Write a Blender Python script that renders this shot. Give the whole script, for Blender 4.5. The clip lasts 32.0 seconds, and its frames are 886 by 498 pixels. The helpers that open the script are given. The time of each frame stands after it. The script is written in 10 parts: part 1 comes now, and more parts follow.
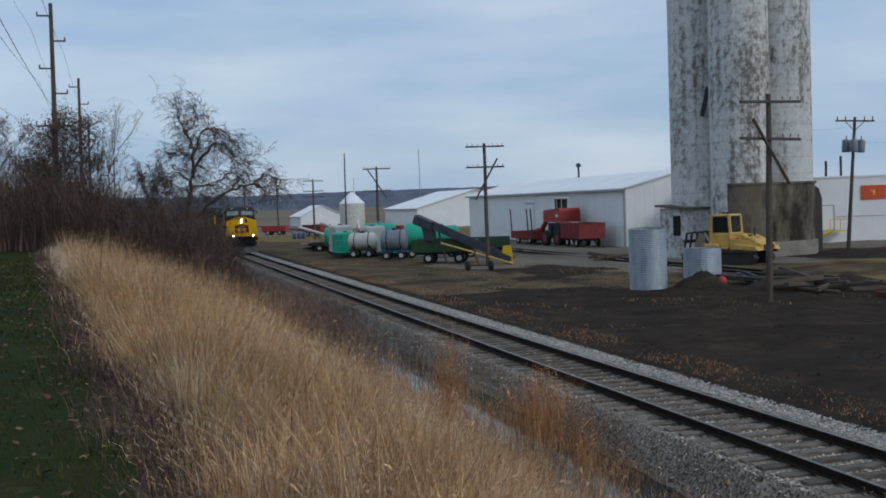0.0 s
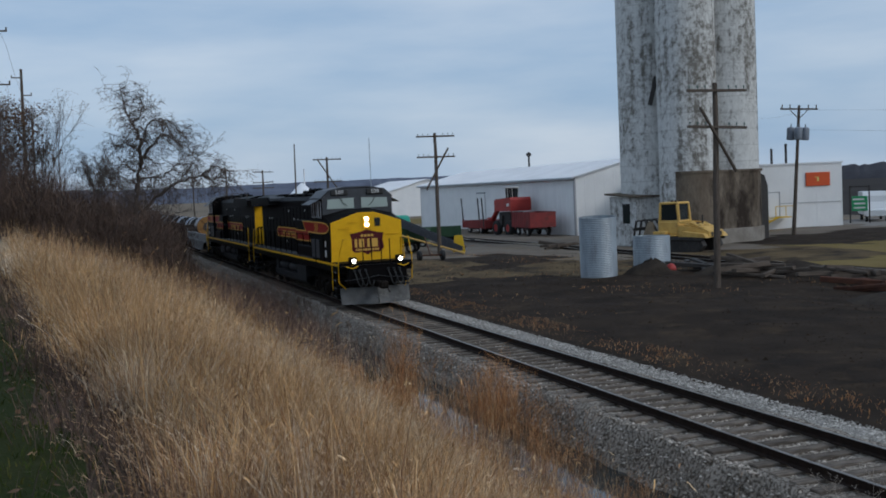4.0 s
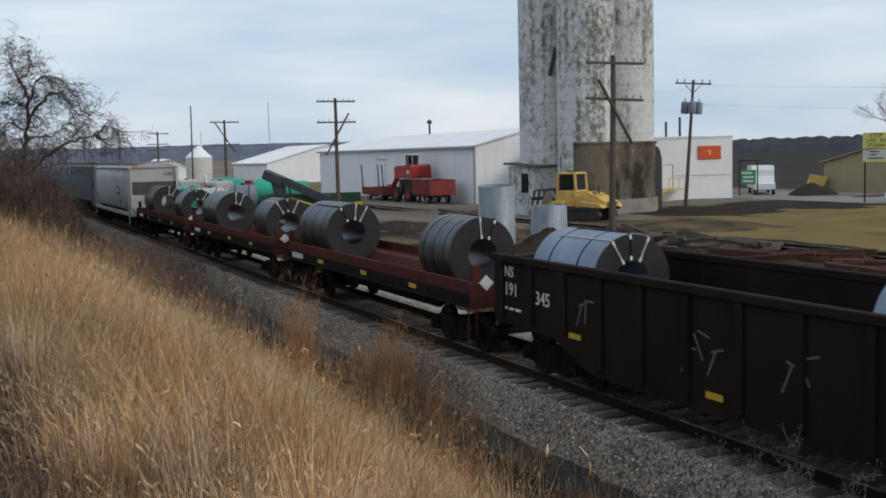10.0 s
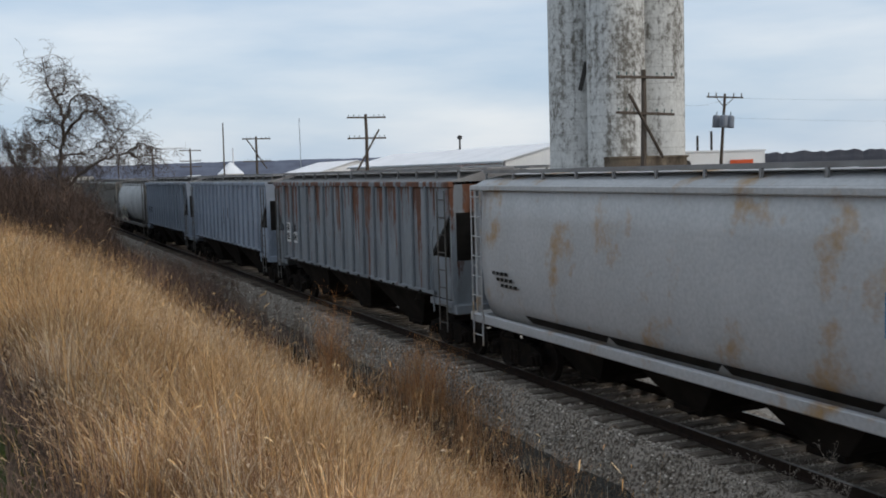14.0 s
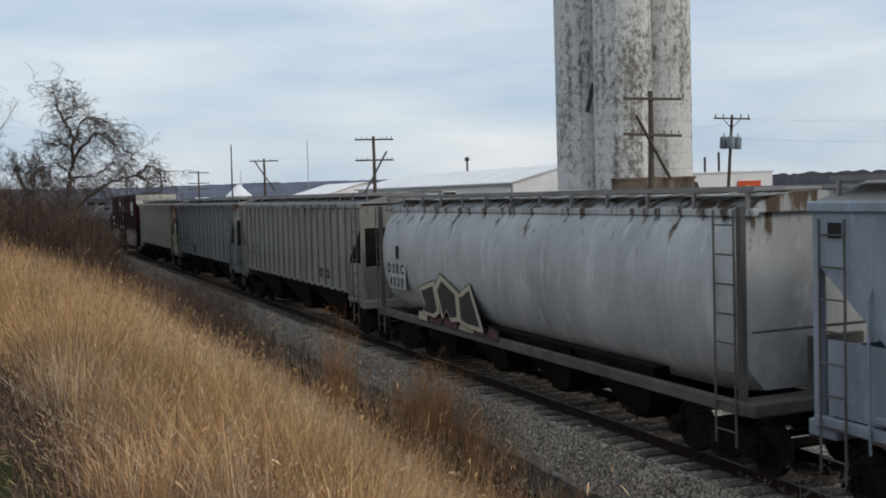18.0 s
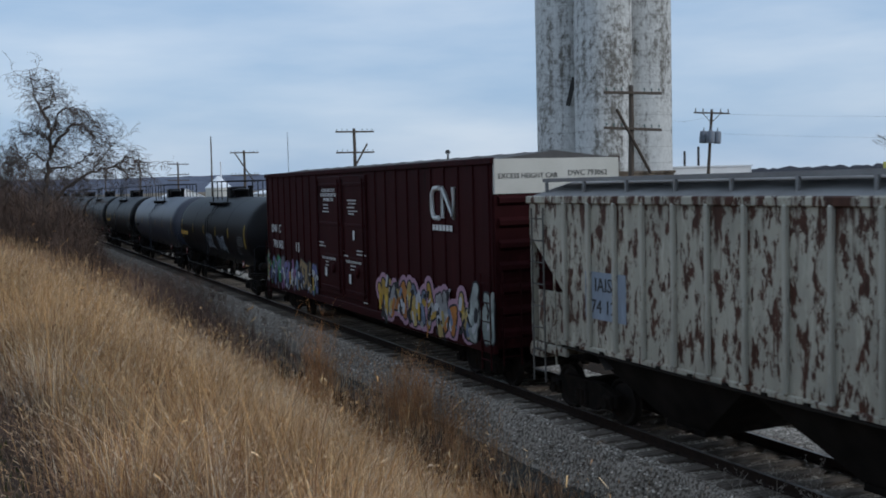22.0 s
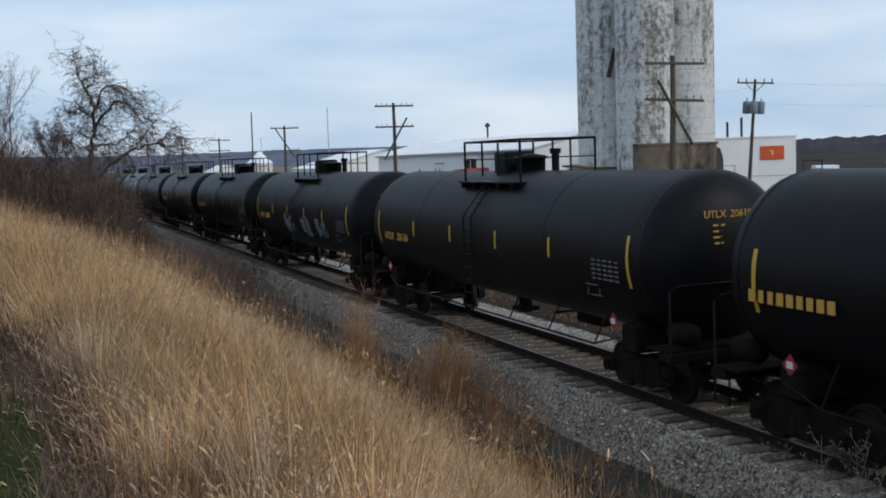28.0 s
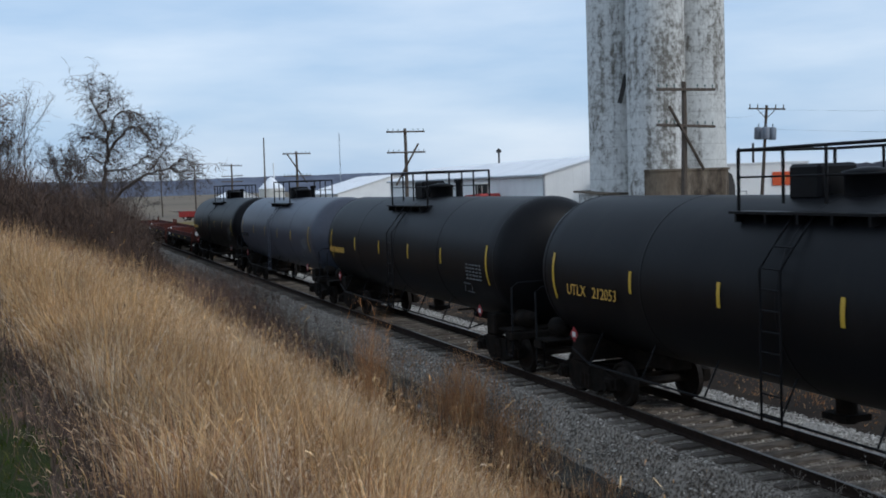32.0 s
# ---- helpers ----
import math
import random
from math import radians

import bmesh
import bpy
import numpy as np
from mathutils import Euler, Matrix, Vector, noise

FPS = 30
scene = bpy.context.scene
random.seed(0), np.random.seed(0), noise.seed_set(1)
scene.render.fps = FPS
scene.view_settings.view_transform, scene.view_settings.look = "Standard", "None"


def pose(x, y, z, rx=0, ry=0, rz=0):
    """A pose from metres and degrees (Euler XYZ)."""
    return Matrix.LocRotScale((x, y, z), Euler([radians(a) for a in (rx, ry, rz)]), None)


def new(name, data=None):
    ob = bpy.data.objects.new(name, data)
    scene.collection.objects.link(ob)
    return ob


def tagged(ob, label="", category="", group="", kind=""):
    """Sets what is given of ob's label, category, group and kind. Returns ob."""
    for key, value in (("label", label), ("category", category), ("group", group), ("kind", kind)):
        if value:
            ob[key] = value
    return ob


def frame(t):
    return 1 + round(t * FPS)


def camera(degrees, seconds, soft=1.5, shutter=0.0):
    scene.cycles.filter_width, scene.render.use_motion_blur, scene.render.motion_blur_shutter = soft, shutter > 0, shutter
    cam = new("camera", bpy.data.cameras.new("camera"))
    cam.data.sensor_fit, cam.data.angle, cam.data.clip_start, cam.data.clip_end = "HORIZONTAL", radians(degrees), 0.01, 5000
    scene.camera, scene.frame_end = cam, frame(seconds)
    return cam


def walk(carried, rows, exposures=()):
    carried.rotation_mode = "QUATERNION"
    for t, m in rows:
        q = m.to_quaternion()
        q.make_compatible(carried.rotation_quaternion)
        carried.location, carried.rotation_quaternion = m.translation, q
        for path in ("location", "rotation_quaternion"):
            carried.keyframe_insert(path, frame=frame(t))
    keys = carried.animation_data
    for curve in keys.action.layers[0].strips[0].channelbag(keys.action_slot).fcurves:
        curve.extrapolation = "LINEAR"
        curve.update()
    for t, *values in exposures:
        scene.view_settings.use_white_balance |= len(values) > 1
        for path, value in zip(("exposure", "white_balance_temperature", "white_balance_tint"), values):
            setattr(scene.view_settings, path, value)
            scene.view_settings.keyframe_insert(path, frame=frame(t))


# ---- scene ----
# The near rail track runs along y at x = TRACK; its rail tops are at z = 0. The camera stands on the bank at x = 0.
EYE = 4.386
TRACK = 11.2
cam = camera(45.93, 32.0, soft=1.8, shutter=0.06)
# t, yaw, pitch, roll in degrees
VIEW = [
    (0, -16.885, -2.544, -2.045), (0.5, -17.077, -2.984, -2.126), (1, -17.623, -2.872, -1.659), (1.5, -17.714, -2.78, -1.605),
    (2, -17.952, -2.691, -1.604), (2.5, -18.3, -2.658, -1.707), (3, -18.577, -2.855, -1.713), (3.5, -18.886, -2.971, -1.989),
    (5.5, -22.578, -3.724, -2.954), (6, -23.997, -3.425, -2.349), (6.5, -25.931, -3.764, -2.306), (7, -26.083, -3.902, -1.822),
    (7.5, -25.824, -4.278, -2.072), (8, -26.032, -4.099, -2.039), (8.5, -26.301, -4.908, -1.679), (9, -26.09, -5.529, -1.484),
    (9.5, -25.509, -4.583, -1.65), (10, -24.977, -5.187, -1.354), (10.5, -23.743, -4.363, -1.378), (11, -22.84, -4.238, -1.772),
    (11.5, -22.599, -4.05, -2.021), (12, -22.503, -4.537, -1.976), (12.5, -22.969, -4.843, -1.944), (13, -23.301, -4.623, -1.739),
    (13.5, -23.253, -4.278, -1.659), (15.5, -23.631, -4.506, -1.586), (16, -23.531, -4.464, -1.572), (16.5, -23.212, -4.387, -1.778),
    (17, -22.879, -3.933, -1.854), (17.5, -22.956, -3.704, -1.636), (18, -22.94, -3.115, -1.753), (18.5, -23.103, -2.922, -1.946),
    (19, -22.994, -2.862, -1.891), (19.5, -23.198, -3.056, -1.894), (20, -23.457, -3.227, -1.549), (20.5, -23.655, -3.119, -1.266),
    (21, -23.75, -2.917, -1.431), (21.5, -23.854, -2.861, -1.64), (22, -24.006, -3.54, -1.45), (22.5, -24.374, -3.896, -1.344),
    (23, -24.411, -3.974, -1.429), (23.5, -24.382, -3.65, -1.726), (24, -24.139, -3.883, -1.697), (24.5, -23.677, -3.647, -1.691),
    (25, -22.887, -3.506, -1.593), (25.5, -23.542, -3.06, -1.397), (26, -23.694, -4.323, -2.058), (26.5, -22.001, -4.469, -2.24),
    (28.5, -21.656, -4.959, -1.918), (29, -21.419, -4.781, -1.848), (29.5, -21.3, -4.524, -1.786), (30, -21.507, -4.327, -1.665),
    (30.5, -21.661, -4.14, -1.61), (31, -21.672, -3.625, -1.44), (31.5, -21.276, -3.687, -1.761), (32, -21.182, -3.496, -1.927),
]


def eye_pose(yaw, pitch, roll):
    turn = Euler((radians(90 + pitch), 0, radians(yaw))).to_matrix().to_4x4()
    return Matrix.Translation((0, 0, EYE)) @ turn @ pose(0, 0, 0, 0, 0, roll)


walk(cam, [(t, eye_pose(a, b, c)) for t, a, b, c in VIEW], exposures=[(0,-0.24,5950,8),(3.5,-0.29,5920,8),(5.5,-0.36,5850,8),(7.2,-0.07,5920,8),(8.6,0.1,6600,10),(12,0.17,6650,10),(15.5,0.12,6750,10),(18.4,0.12,6850,10),(19.2,0.0,6400,10),(20.5,-0.12,6150,9),(21.5,-0.16,5850,8),(24,0.08,6350,9),(25,0.15,6850,10),(26.5,0.17,6750,10),(29,0.11,5930,8),(32,0.11,5930,8)])

# ---- light ----
world = bpy.data.worlds.new("sky")
scene.world = world
world.use_nodes = True
wn, wl = world.node_tree.nodes, world.node_tree.links
wn.clear()
w_out = wn.new("ShaderNodeOutputWorld")
w_bg = wn.new("ShaderNodeBackground")
w_sky = wn.new("ShaderNodeTexSky")
w_sky.sky_type, w_sky.sun_disc = "NISHITA", False
SUN_UP, SUN_ROUND = radians(34), radians(144)
w_sky.sun_elevation, w_sky.sun_rotation = SUN_UP, SUN_ROUND
w_sky.air_density, w_sky.dust_density = 1.0, 2.0
w_gain = wn.new("ShaderNodeVectorMath")
w_gain.operation = "SCALE"
w_gain.inputs["Scale"].default_value = 0.11
wl.new(w_sky.outputs[0], w_gain.inputs[0])
# cloud layer: stretched noise over the direction of the sky
w_co = wn.new("ShaderNodeTexCoord")
w_map = wn.new("ShaderNodeMapping")
w_map.inputs["Scale"].default_value = (1.6, 1.6, 7.5)
wl.new(w_co.outputs["Generated"], w_map.inputs["Vector"])
w_n1 = wn.new("ShaderNodeTexNoise")
w_n1.inputs["Scale"].default_value, w_n1.inputs["Detail"].default_value, w_n1.inputs["Roughness"].default_value = 1.7, 6.0, 0.5
wl.new(w_map.outputs[0], w_n1.inputs["Vector"])
w_r1 = wn.new("ShaderNodeValToRGB")
w_r1.color_ramp.elements[0].position, w_r1.color_ramp.elements[0].color = 0.34, (0.43, 0.57, 0.745, 1)
w_r1.color_ramp.elements[1].position, w_r1.color_ramp.elements[1].color = 0.66, (0.75, 0.81, 0.885, 1)
wl.new(w_n1.outputs["Fac"], w_r1.inputs[0])
w_mix = wn.new("ShaderNodeMixRGB")
w_mix.inputs[0].default_value = 0.82
wl.new(w_gain.outputs[0], w_mix.inputs[1])
wl.new(w_r1.outputs[0], w_mix.inputs[2])
wl.new(w_mix.outputs[0], w_bg.inputs["Color"])
w_bg.inputs["Strength"].default_value = 1.02
wl.new(w_bg.outputs[0], w_out.inputs[0])

sun_data = bpy.data.lights.new("sun", "SUN")
sun_data.energy, sun_data.angle, sun_data.color = 0.95, radians(14), (1.0, 0.93, 0.84)
sun = new("sun", sun_data)
to_sun = Vector((math.sin(SUN_ROUND) * math.cos(SUN_UP), math.cos(SUN_ROUND) * math.cos(SUN_UP), math.sin(SUN_UP)))
sun.rotation_euler = to_sun.to_track_quat("Z", "Y").to_euler()

# ---- materials ----
def surface(name, base, other=None, scale=6.0, rough=0.7, metal=0.0, bump=0.0, fine=60.0, mix=(0.35, 0.7), stain=None,
            stain_scale=1.2, stain_at=(0.55, 0.7), stretch=(1, 1, 1), spread=0.0, spec=0.5, grit=0.25):
    """A painted or raw surface: two tones by noise, a stain tone at a larger scale, grain and relief. In metres of the object."""
    m = bpy.data.materials.new(name)
    m.use_nodes = True
    n, k = m.node_tree.nodes, m.node_tree.links
    b = n["Principled BSDF"]
    b.inputs["Roughness"].default_value, b.inputs["Metallic"].default_value = rough, metal
    b.inputs["Specular IOR Level"].default_value = min(spec, 0.08) if rough > 0.84 else spec
    co = n.new("ShaderNodeTexCoord")
    mp = n.new("ShaderNodeMapping")
    mp.inputs["Scale"].default_value = stretch
    k.new(co.outputs["Object"], mp.inputs[0])
    t1 = n.new("ShaderNodeTexNoise")
    t1.inputs["Scale"].default_value, t1.inputs["Detail"].default_value = scale, 7
    k.new(mp.outputs[0], t1.inputs["Vector"])
    r = n.new("ShaderNodeValToRGB")
    other = other or tuple(c * 0.72 for c in base)
    for e, p, c in zip(r.color_ramp.elements, mix, (base, other)):
        e.position, e.color = p, (*c, 1)
    k.new(t1.outputs["Fac"], r.inputs[0])
    col = r.outputs[0]
    t2 = n.new("ShaderNodeTexNoise")
    t2.inputs["Scale"].default_value, t2.inputs["Detail"].default_value = fine, 4
    k.new(mp.outputs[0], t2.inputs["Vector"])
    if stain:
        t3 = n.new("ShaderNodeTexNoise")
        t3.inputs["Scale"].default_value, t3.inputs["Detail"].default_value, t3.inputs["Roughness"].default_value = stain_scale, 9, 0.65
        k.new(mp.outputs[0], t3.inputs["Vector"])
        r3 = n.new("ShaderNodeValToRGB")
        r3.color_ramp.elements[0].position, r3.color_ramp.elements[1].position = stain_at
        k.new(t3.outputs["Fac"], r3.inputs[0])
        mx = n.new("ShaderNodeMixRGB")
        mx.inputs[2].default_value = (*stain, 1)
        k.new(r3.outputs[0], mx.inputs[0])
        k.new(col, mx.inputs[1])
        col = mx.outputs[0]
    g = n.new("ShaderNodeHueSaturation")
    mul = n.new("ShaderNodeMapRange")
    mul.inputs["To Min"].default_value, mul.inputs["To Max"].default_value = 1 - grit, 1 + grit
    k.new(t2.outputs["Fac"], mul.inputs["Value"])
    val = mul.outputs[0]
    if spread:
        oi = n.new("ShaderNodeObjectInfo")
        ge = n.new("ShaderNodeNewGeometry")
        add = n.new("ShaderNodeMath")
        add.operation = "ADD"
        k.new(oi.outputs["Random"], add.inputs[0])
        k.new(ge.outputs["Random Per Island"], add.inputs[1])
        fr = n.new("ShaderNodeMath")
        fr.operation = "FRACT"
        k.new(add.outputs[0], fr.inputs[0])
        mr = n.new("ShaderNodeMapRange")
        mr.inputs["To Min"].default_value, mr.inputs["To Max"].default_value = 1 - spread, 1 + spread
        k.new(fr.outputs[0], mr.inputs["Value"])
        mm = n.new("ShaderNodeMath")
        mm.operation = "MULTIPLY"
        k.new(val, mm.inputs[0])
        k.new(mr.outputs[0], mm.inputs[1])
        val = mm.outputs[0]
    k.new(val, g.inputs["Value"])
    k.new(col, g.inputs["Color"])
    k.new(g.outputs[0], b.inputs["Base Color"])
    if bump:
        bp = n.new("ShaderNodeBump")
        bp.inputs["Strength"].default_value, bp.inputs["Distance"].default_value = 0.6, bump
        k.new(t2.outputs["Fac"], bp.inputs["Height"])
        k.new(bp.outputs[0], b.inputs["Normal"])
    return m


def plain(name, base, rough=0.6, metal=0.0, glow=0.0, alpha=1.0):
    m = bpy.data.materials.new(name)
    m.use_nodes = True
    b = m.node_tree.nodes["Principled BSDF"]
    b.inputs["Base Color"].default_value = (*base, 1)
    b.inputs["Roughness"].default_value, b.inputs["Metallic"].default_value = rough, metal
    if glow:
        b.inputs["Emission Color"].default_value, b.inputs["Emission Strength"].default_value = (*base, 1), glow
    return m


# ---- mesh tools ----
class Geo:
    """Collects the faces of one mesh."""

    def __init__(self):
        self.v, self.f, self.s = [], [], []

    def add(self, verts, faces, smooth=False):
        o = len(self.v)
        self.v += [tuple(p) for p in verts]
        self.f += [tuple(i + o for i in f) for f in faces]
        self.s += [smooth] * len(faces)
        return self

    def box(self, c, s, turn=None, chamfer=0.0):
        """A box of size s about c; chamfer cuts its edges."""
        hx, hy, hz = s[0] / 2, s[1] / 2, s[2] / 2
        if chamfer:
            q = min(chamfer, hx * 0.9, hy * 0.9, hz * 0.9)
            pts = []
            for sx in (-1, 1):
                for sy in (-1, 1):
                    for sz in (-1, 1):
                        pts += [(sx * hx, sy * (hy - q), sz * (hz - q)), (sx * (hx - q), sy * hy, sz * (hz - q)), (sx * (hx - q), sy * (hy - q), sz * hz)]

            def ix(sx, sy, sz, a):
                return ((sx > 0) * 4 + (sy > 0) * 2 + (sz > 0)) * 3 + a
            fs = []
            for sgn in (-1, 1):
                loops = ([(sgn, -1, -1, 0), (sgn, 1, -1, 0), (sgn, 1, 1, 0), (sgn, -1, 1, 0)],
                         [(1, sgn, -1, 1), (-1, sgn, -1, 1), (-1, sgn, 1, 1), (1, sgn, 1, 1)],
                         [(-1, -1, sgn, 2), (1, -1, sgn, 2), (1, 1, sgn, 2), (-1, 1, sgn, 2)])
                for lp in loops:
                    f = [ix(*q4) for q4 in lp]
                    fs.append(f if sgn > 0 else f[::-1])
            for a in (-1, 1):
                for b2 in (-1, 1):
                    fs.append([ix(a, b2, -1, 0), ix(a, b2, 1, 0), ix(a, b2, 1, 1), ix(a, b2, -1, 1)])
                    fs.append([ix(a, -1, b2, 0), ix(a, 1, b2, 0), ix(a, 1, b2, 2), ix(a, -1, b2, 2)])
                    fs.append([ix(-1, a, b2, 1), ix(1, a, b2, 1), ix(1, a, b2, 2), ix(-1, a, b2, 2)])
                    for c2 in (-1, 1):
                        fs.append([ix(a, b2, c2, 0), ix(a, b2, c2, 1), ix(a, b2, c2, 2)])
        else:
            pts = [(x * hx, y * hy, z * hz) for x in (-1, 1) for y in (-1, 1) for z in (-1, 1)]
            fs = [(0, 1, 3, 2), (4, 6, 7, 5), (0, 4, 5, 1), (2, 3, 7, 6), (0, 2, 6, 4), (1, 5, 7, 3)]
        m = (turn if turn is not None else Matrix())
        c = Vector(c)
        return self.add([(m @ Vector(p)) + c for p in pts], fs)

    def tube(self, path, r, n=8, r1=None, caps=True, smooth=True):
        """A round bar along a path of points."""
        path = [Vector(p) for p in path]
        rings = []
        for i, p in enumerate(path):
            d = (path[min(i + 1, len(path) - 1)] - path[max(i - 1, 0)]).normalized()
            a = d.cross(Vector((0, 0, 1)) if abs(d.z) < 0.9 else Vector((1, 0, 0))).normalized()
            b = d.cross(a)
            rr = r if r1 is None else r + (r1 - r) * i / max(len(path) - 1, 1)
            rings.append([p + (a * math.cos(2 * math.pi * j / n) + b * math.sin(2 * math.pi * j / n)) * rr for j in range(n)])
        fs = []
        for i in range(len(rings) - 1):
            for j in range(n):
                q = (j + 1) % n
                fs.append((i * n + j, i * n + q, (i + 1) * n + q, (i + 1) * n + j))
        self.add([p for ring in rings for p in ring], fs, smooth)
        if caps:
            self.add(rings[0], [tuple(range(n))])
            self.add(rings[-1], [tuple(range(n))[::-1]])
        return self

    def lathe(self, profile, axis="z", n=24, c=(0, 0, 0), smooth=True, arc=None, hard=False):
        """Turns (radius, along) pairs round an axis."""
        seg = [(profile[i], profile[i + 1]) for i in range(len(profile) - 1)] if hard else [tuple(profile)]
        for prof in seg:
            pts, fs = [], []
            for r, h in prof:
                for j in range(n):
                    a = 2 * math.pi * j / n
                    x, y = r * math.cos(a), r * math.sin(a)
                    p = {"z": (x, y, h), "y": (x, h, y), "x": (h, x, y)}[axis]
                    pts.append((p[0] + c[0], p[1] + c[1], p[2] + c[2]))
            for i in range(len(prof) - 1):
                for j in range(n):
                    q = (j + 1) % n
                    fs.append((i * n + j, i * n + q, (i + 1) * n + q, (i + 1) * n + j))
            self.add(pts, fs, smooth)
        return self

    def prism(self, outline, axis, a, b, smooth=False):
        """Extrudes a closed outline along an axis from a to b. For x the outline is (y, z), for y (x, z), for z (x, y)."""
        def at(p, h):
            return {"x": (h, p[0], p[1]), "y": (p[0], h, p[1]), "z": (p[0], p[1], h)}[axis]
        n = len(outline)
        self.add([at(p, h) for h in (a, b) for p in outline], [(i, (i + 1) % n, n + (i + 1) % n, n + i) for i in range(n)], smooth)
        self.add([at(p, a) for p in outline], [tuple(range(n))[::-1]])
        self.add([at(p, b) for p in outline], [tuple(range(n))])
        return self

    def quad(self, a, b, c, d):
        return self.add([a, b, c, d], [(0, 1, 2, 3)])

    def mesh(self, name, material):
        me = bpy.data.meshes.new(name)
        me.from_pydata(self.v, [], self.f)
        me.polygons.foreach_set("use_smooth", self.s)
        bm = bmesh.new()
        bm.from_mesh(me)
        bmesh.ops.recalc_face_normals(bm, faces=bm.faces)
        bm.to_mesh(me)
        bm.free()
        for m in (material if isinstance(material, (list, tuple)) else [material]):
            me.materials.append(m)
        me.update()
        return me


def part(name, geo, material, parent, label="", at=None):
    """One mesh object under a thing or a part."""
    ob = new(name, geo if isinstance(geo, bpy.types.Mesh) else geo.mesh(name, material))
    ob.parent = parent
    if at is not None:
        ob.matrix_basis = at
    return tagged(ob, label)


def thing(name, label, category, m=None, group="", kind=""):
    """An empty at the base of a thing."""
    ob = new(name)
    ob.empty_display_size = 0.2
    if m is not None:
        ob.matrix_basis = m
    return tagged(ob, label, category, group, kind)


def solid(name, geo, material, label, category, m=None, group="", kind=""):
    """A thing of one mesh."""
    ob = new(name, geo.mesh(name, material))
    if m is not None:
        ob.matrix_basis = m
    return tagged(ob, label, category, group, kind)


def raw_mesh(name, verts, faces, material, smooth=False):
    """A large mesh from arrays."""
    me = bpy.data.meshes.new(name)
    nv, nf, k = len(verts), len(faces), faces.shape[1]
    me.vertices.add(nv)
    me.vertices.foreach_set("co", np.asarray(verts, dtype=np.float32).ravel())
    me.loops.add(nf * k)
    me.loops.foreach_set("vertex_index", np.asarray(faces, dtype=np.int32).ravel())
    me.polygons.add(nf)
    me.polygons.foreach_set("loop_start", np.arange(0, nf * k, k, dtype=np.int32))
    me.polygons.foreach_set("use_smooth", np.full(nf, smooth))
    me.materials.append(material)
    me.update()
    me.validate()
    return me


def text_geo(words, size, depth=0.004, bold=0.0):
    """The outline of words in the built-in font as a mesh: x to the right, y up, centred."""
    cu = bpy.data.curves.new("words", "FONT")
    cu.body, cu.size, cu.align_x, cu.align_y, cu.resolution_u = words, size, "CENTER", "CENTER", 2
    cu.extrude = depth
    cu.offset = bold
    ob = bpy.data.objects.new("words", cu)
    scene.collection.objects.link(ob)
    me = bpy.data.meshes.new_from_object(ob.evaluated_get(bpy.context.evaluated_depsgraph_get()))
    bpy.data.objects.remove(ob)
    bpy.data.curves.remove(cu)
    return me


def words_on(name, words, size, material, parent, at, label="", bold=0.0):
    me = text_geo(words, size, bold=bold)
    me.materials.clear()
    me.materials.append(material)
    return part(name, me, material, parent, label, at)

# ---- palette ----
M_LAWN = surface("lawn_turf", (0.018, 0.029, 0.006), (0.032, 0.035, 0.010), 0.9, 0.95, 0, 0.04, 30, stain=(0.08, 0.065, 0.035), stain_scale=2.5, stain_at=(0.58, 0.72), spec=0.08)
M_BANK = surface("bank_litter", (0.085, 0.060, 0.040), (0.040, 0.029, 0.021), 1.6, 0.95, 0, 0.05, 40, spec=0.08)
M_MUD = surface("black_earth", (0.020, 0.0143, 0.0105), (0.041, 0.029, 0.020), 0.6, 0.95, 0, 0.05, 14, stain=(0.070, 0.047, 0.027), stain_scale=0.7, stain_at=(0.54, 0.74), spec=0.08)
M_YARD = surface("yard_gravel", (0.185, 0.158, 0.13), (0.135, 0.11, 0.086), 0.35, 0.95, 0, 0.03, 12, stain=(0.24, 0.18, 0.10), stain_scale=0.12, spec=0.08)
M_TURF = surface("winter_turf", (0.150, 0.112, 0.040), (0.20, 0.148, 0.058), 0.3, 0.95, 0, 0.05, 9, stain=(0.080, 0.080, 0.026), stain_scale=0.16, spec=0.08)
M_VERGE = surface("trodden_verge", (0.088, 0.062, 0.034), (0.150, 0.108, 0.058), 0.5, 0.95, 0, 0.05, 9, stain=(0.034, 0.026, 0.018), stain_scale=0.3, stain_at=(0.45, 0.62), spec=0.08)
M_FIELD = surface("ploughed_field", (0.040, 0.033, 0.029), (0.026, 0.022, 0.020), 0.02, 0.95, 0, 0.0, 0.6, spec=0.08)
M_FAR = surface("stubble_field", (0.21, 0.165, 0.12), (0.13, 0.11, 0.085), 0.012, 0.95, 0, 0.0, 0.4, spec=0.08)
M_BALLAST = surface("ballast_stone", (0.40, 0.35, 0.295), (0.115, 0.094, 0.074), 17, 0.9, 0, 0.03, 30, mix=(0.42, 0.60), spread=0.25, spec=0.08)
M_TIE = surface("weathered_tie", (0.185, 0.157, 0.132), (0.070, 0.057, 0.046), 9, 0.9, 0, 0.02, 50, stretch=(0.3, 2, 2), spread=0.3, spec=0.08)
M_RAIL = surface("rusty_rail", (0.018, 0.013, 0.011), (0.030, 0.020, 0.015), 8, 0.75, 0.0, 0.0, spec=0.1)
M_RAILTOP = surface("worn_rail_head", (0.24, 0.22, 0.20), (0.14, 0.125, 0.11), 5, 0.42, 0.7)
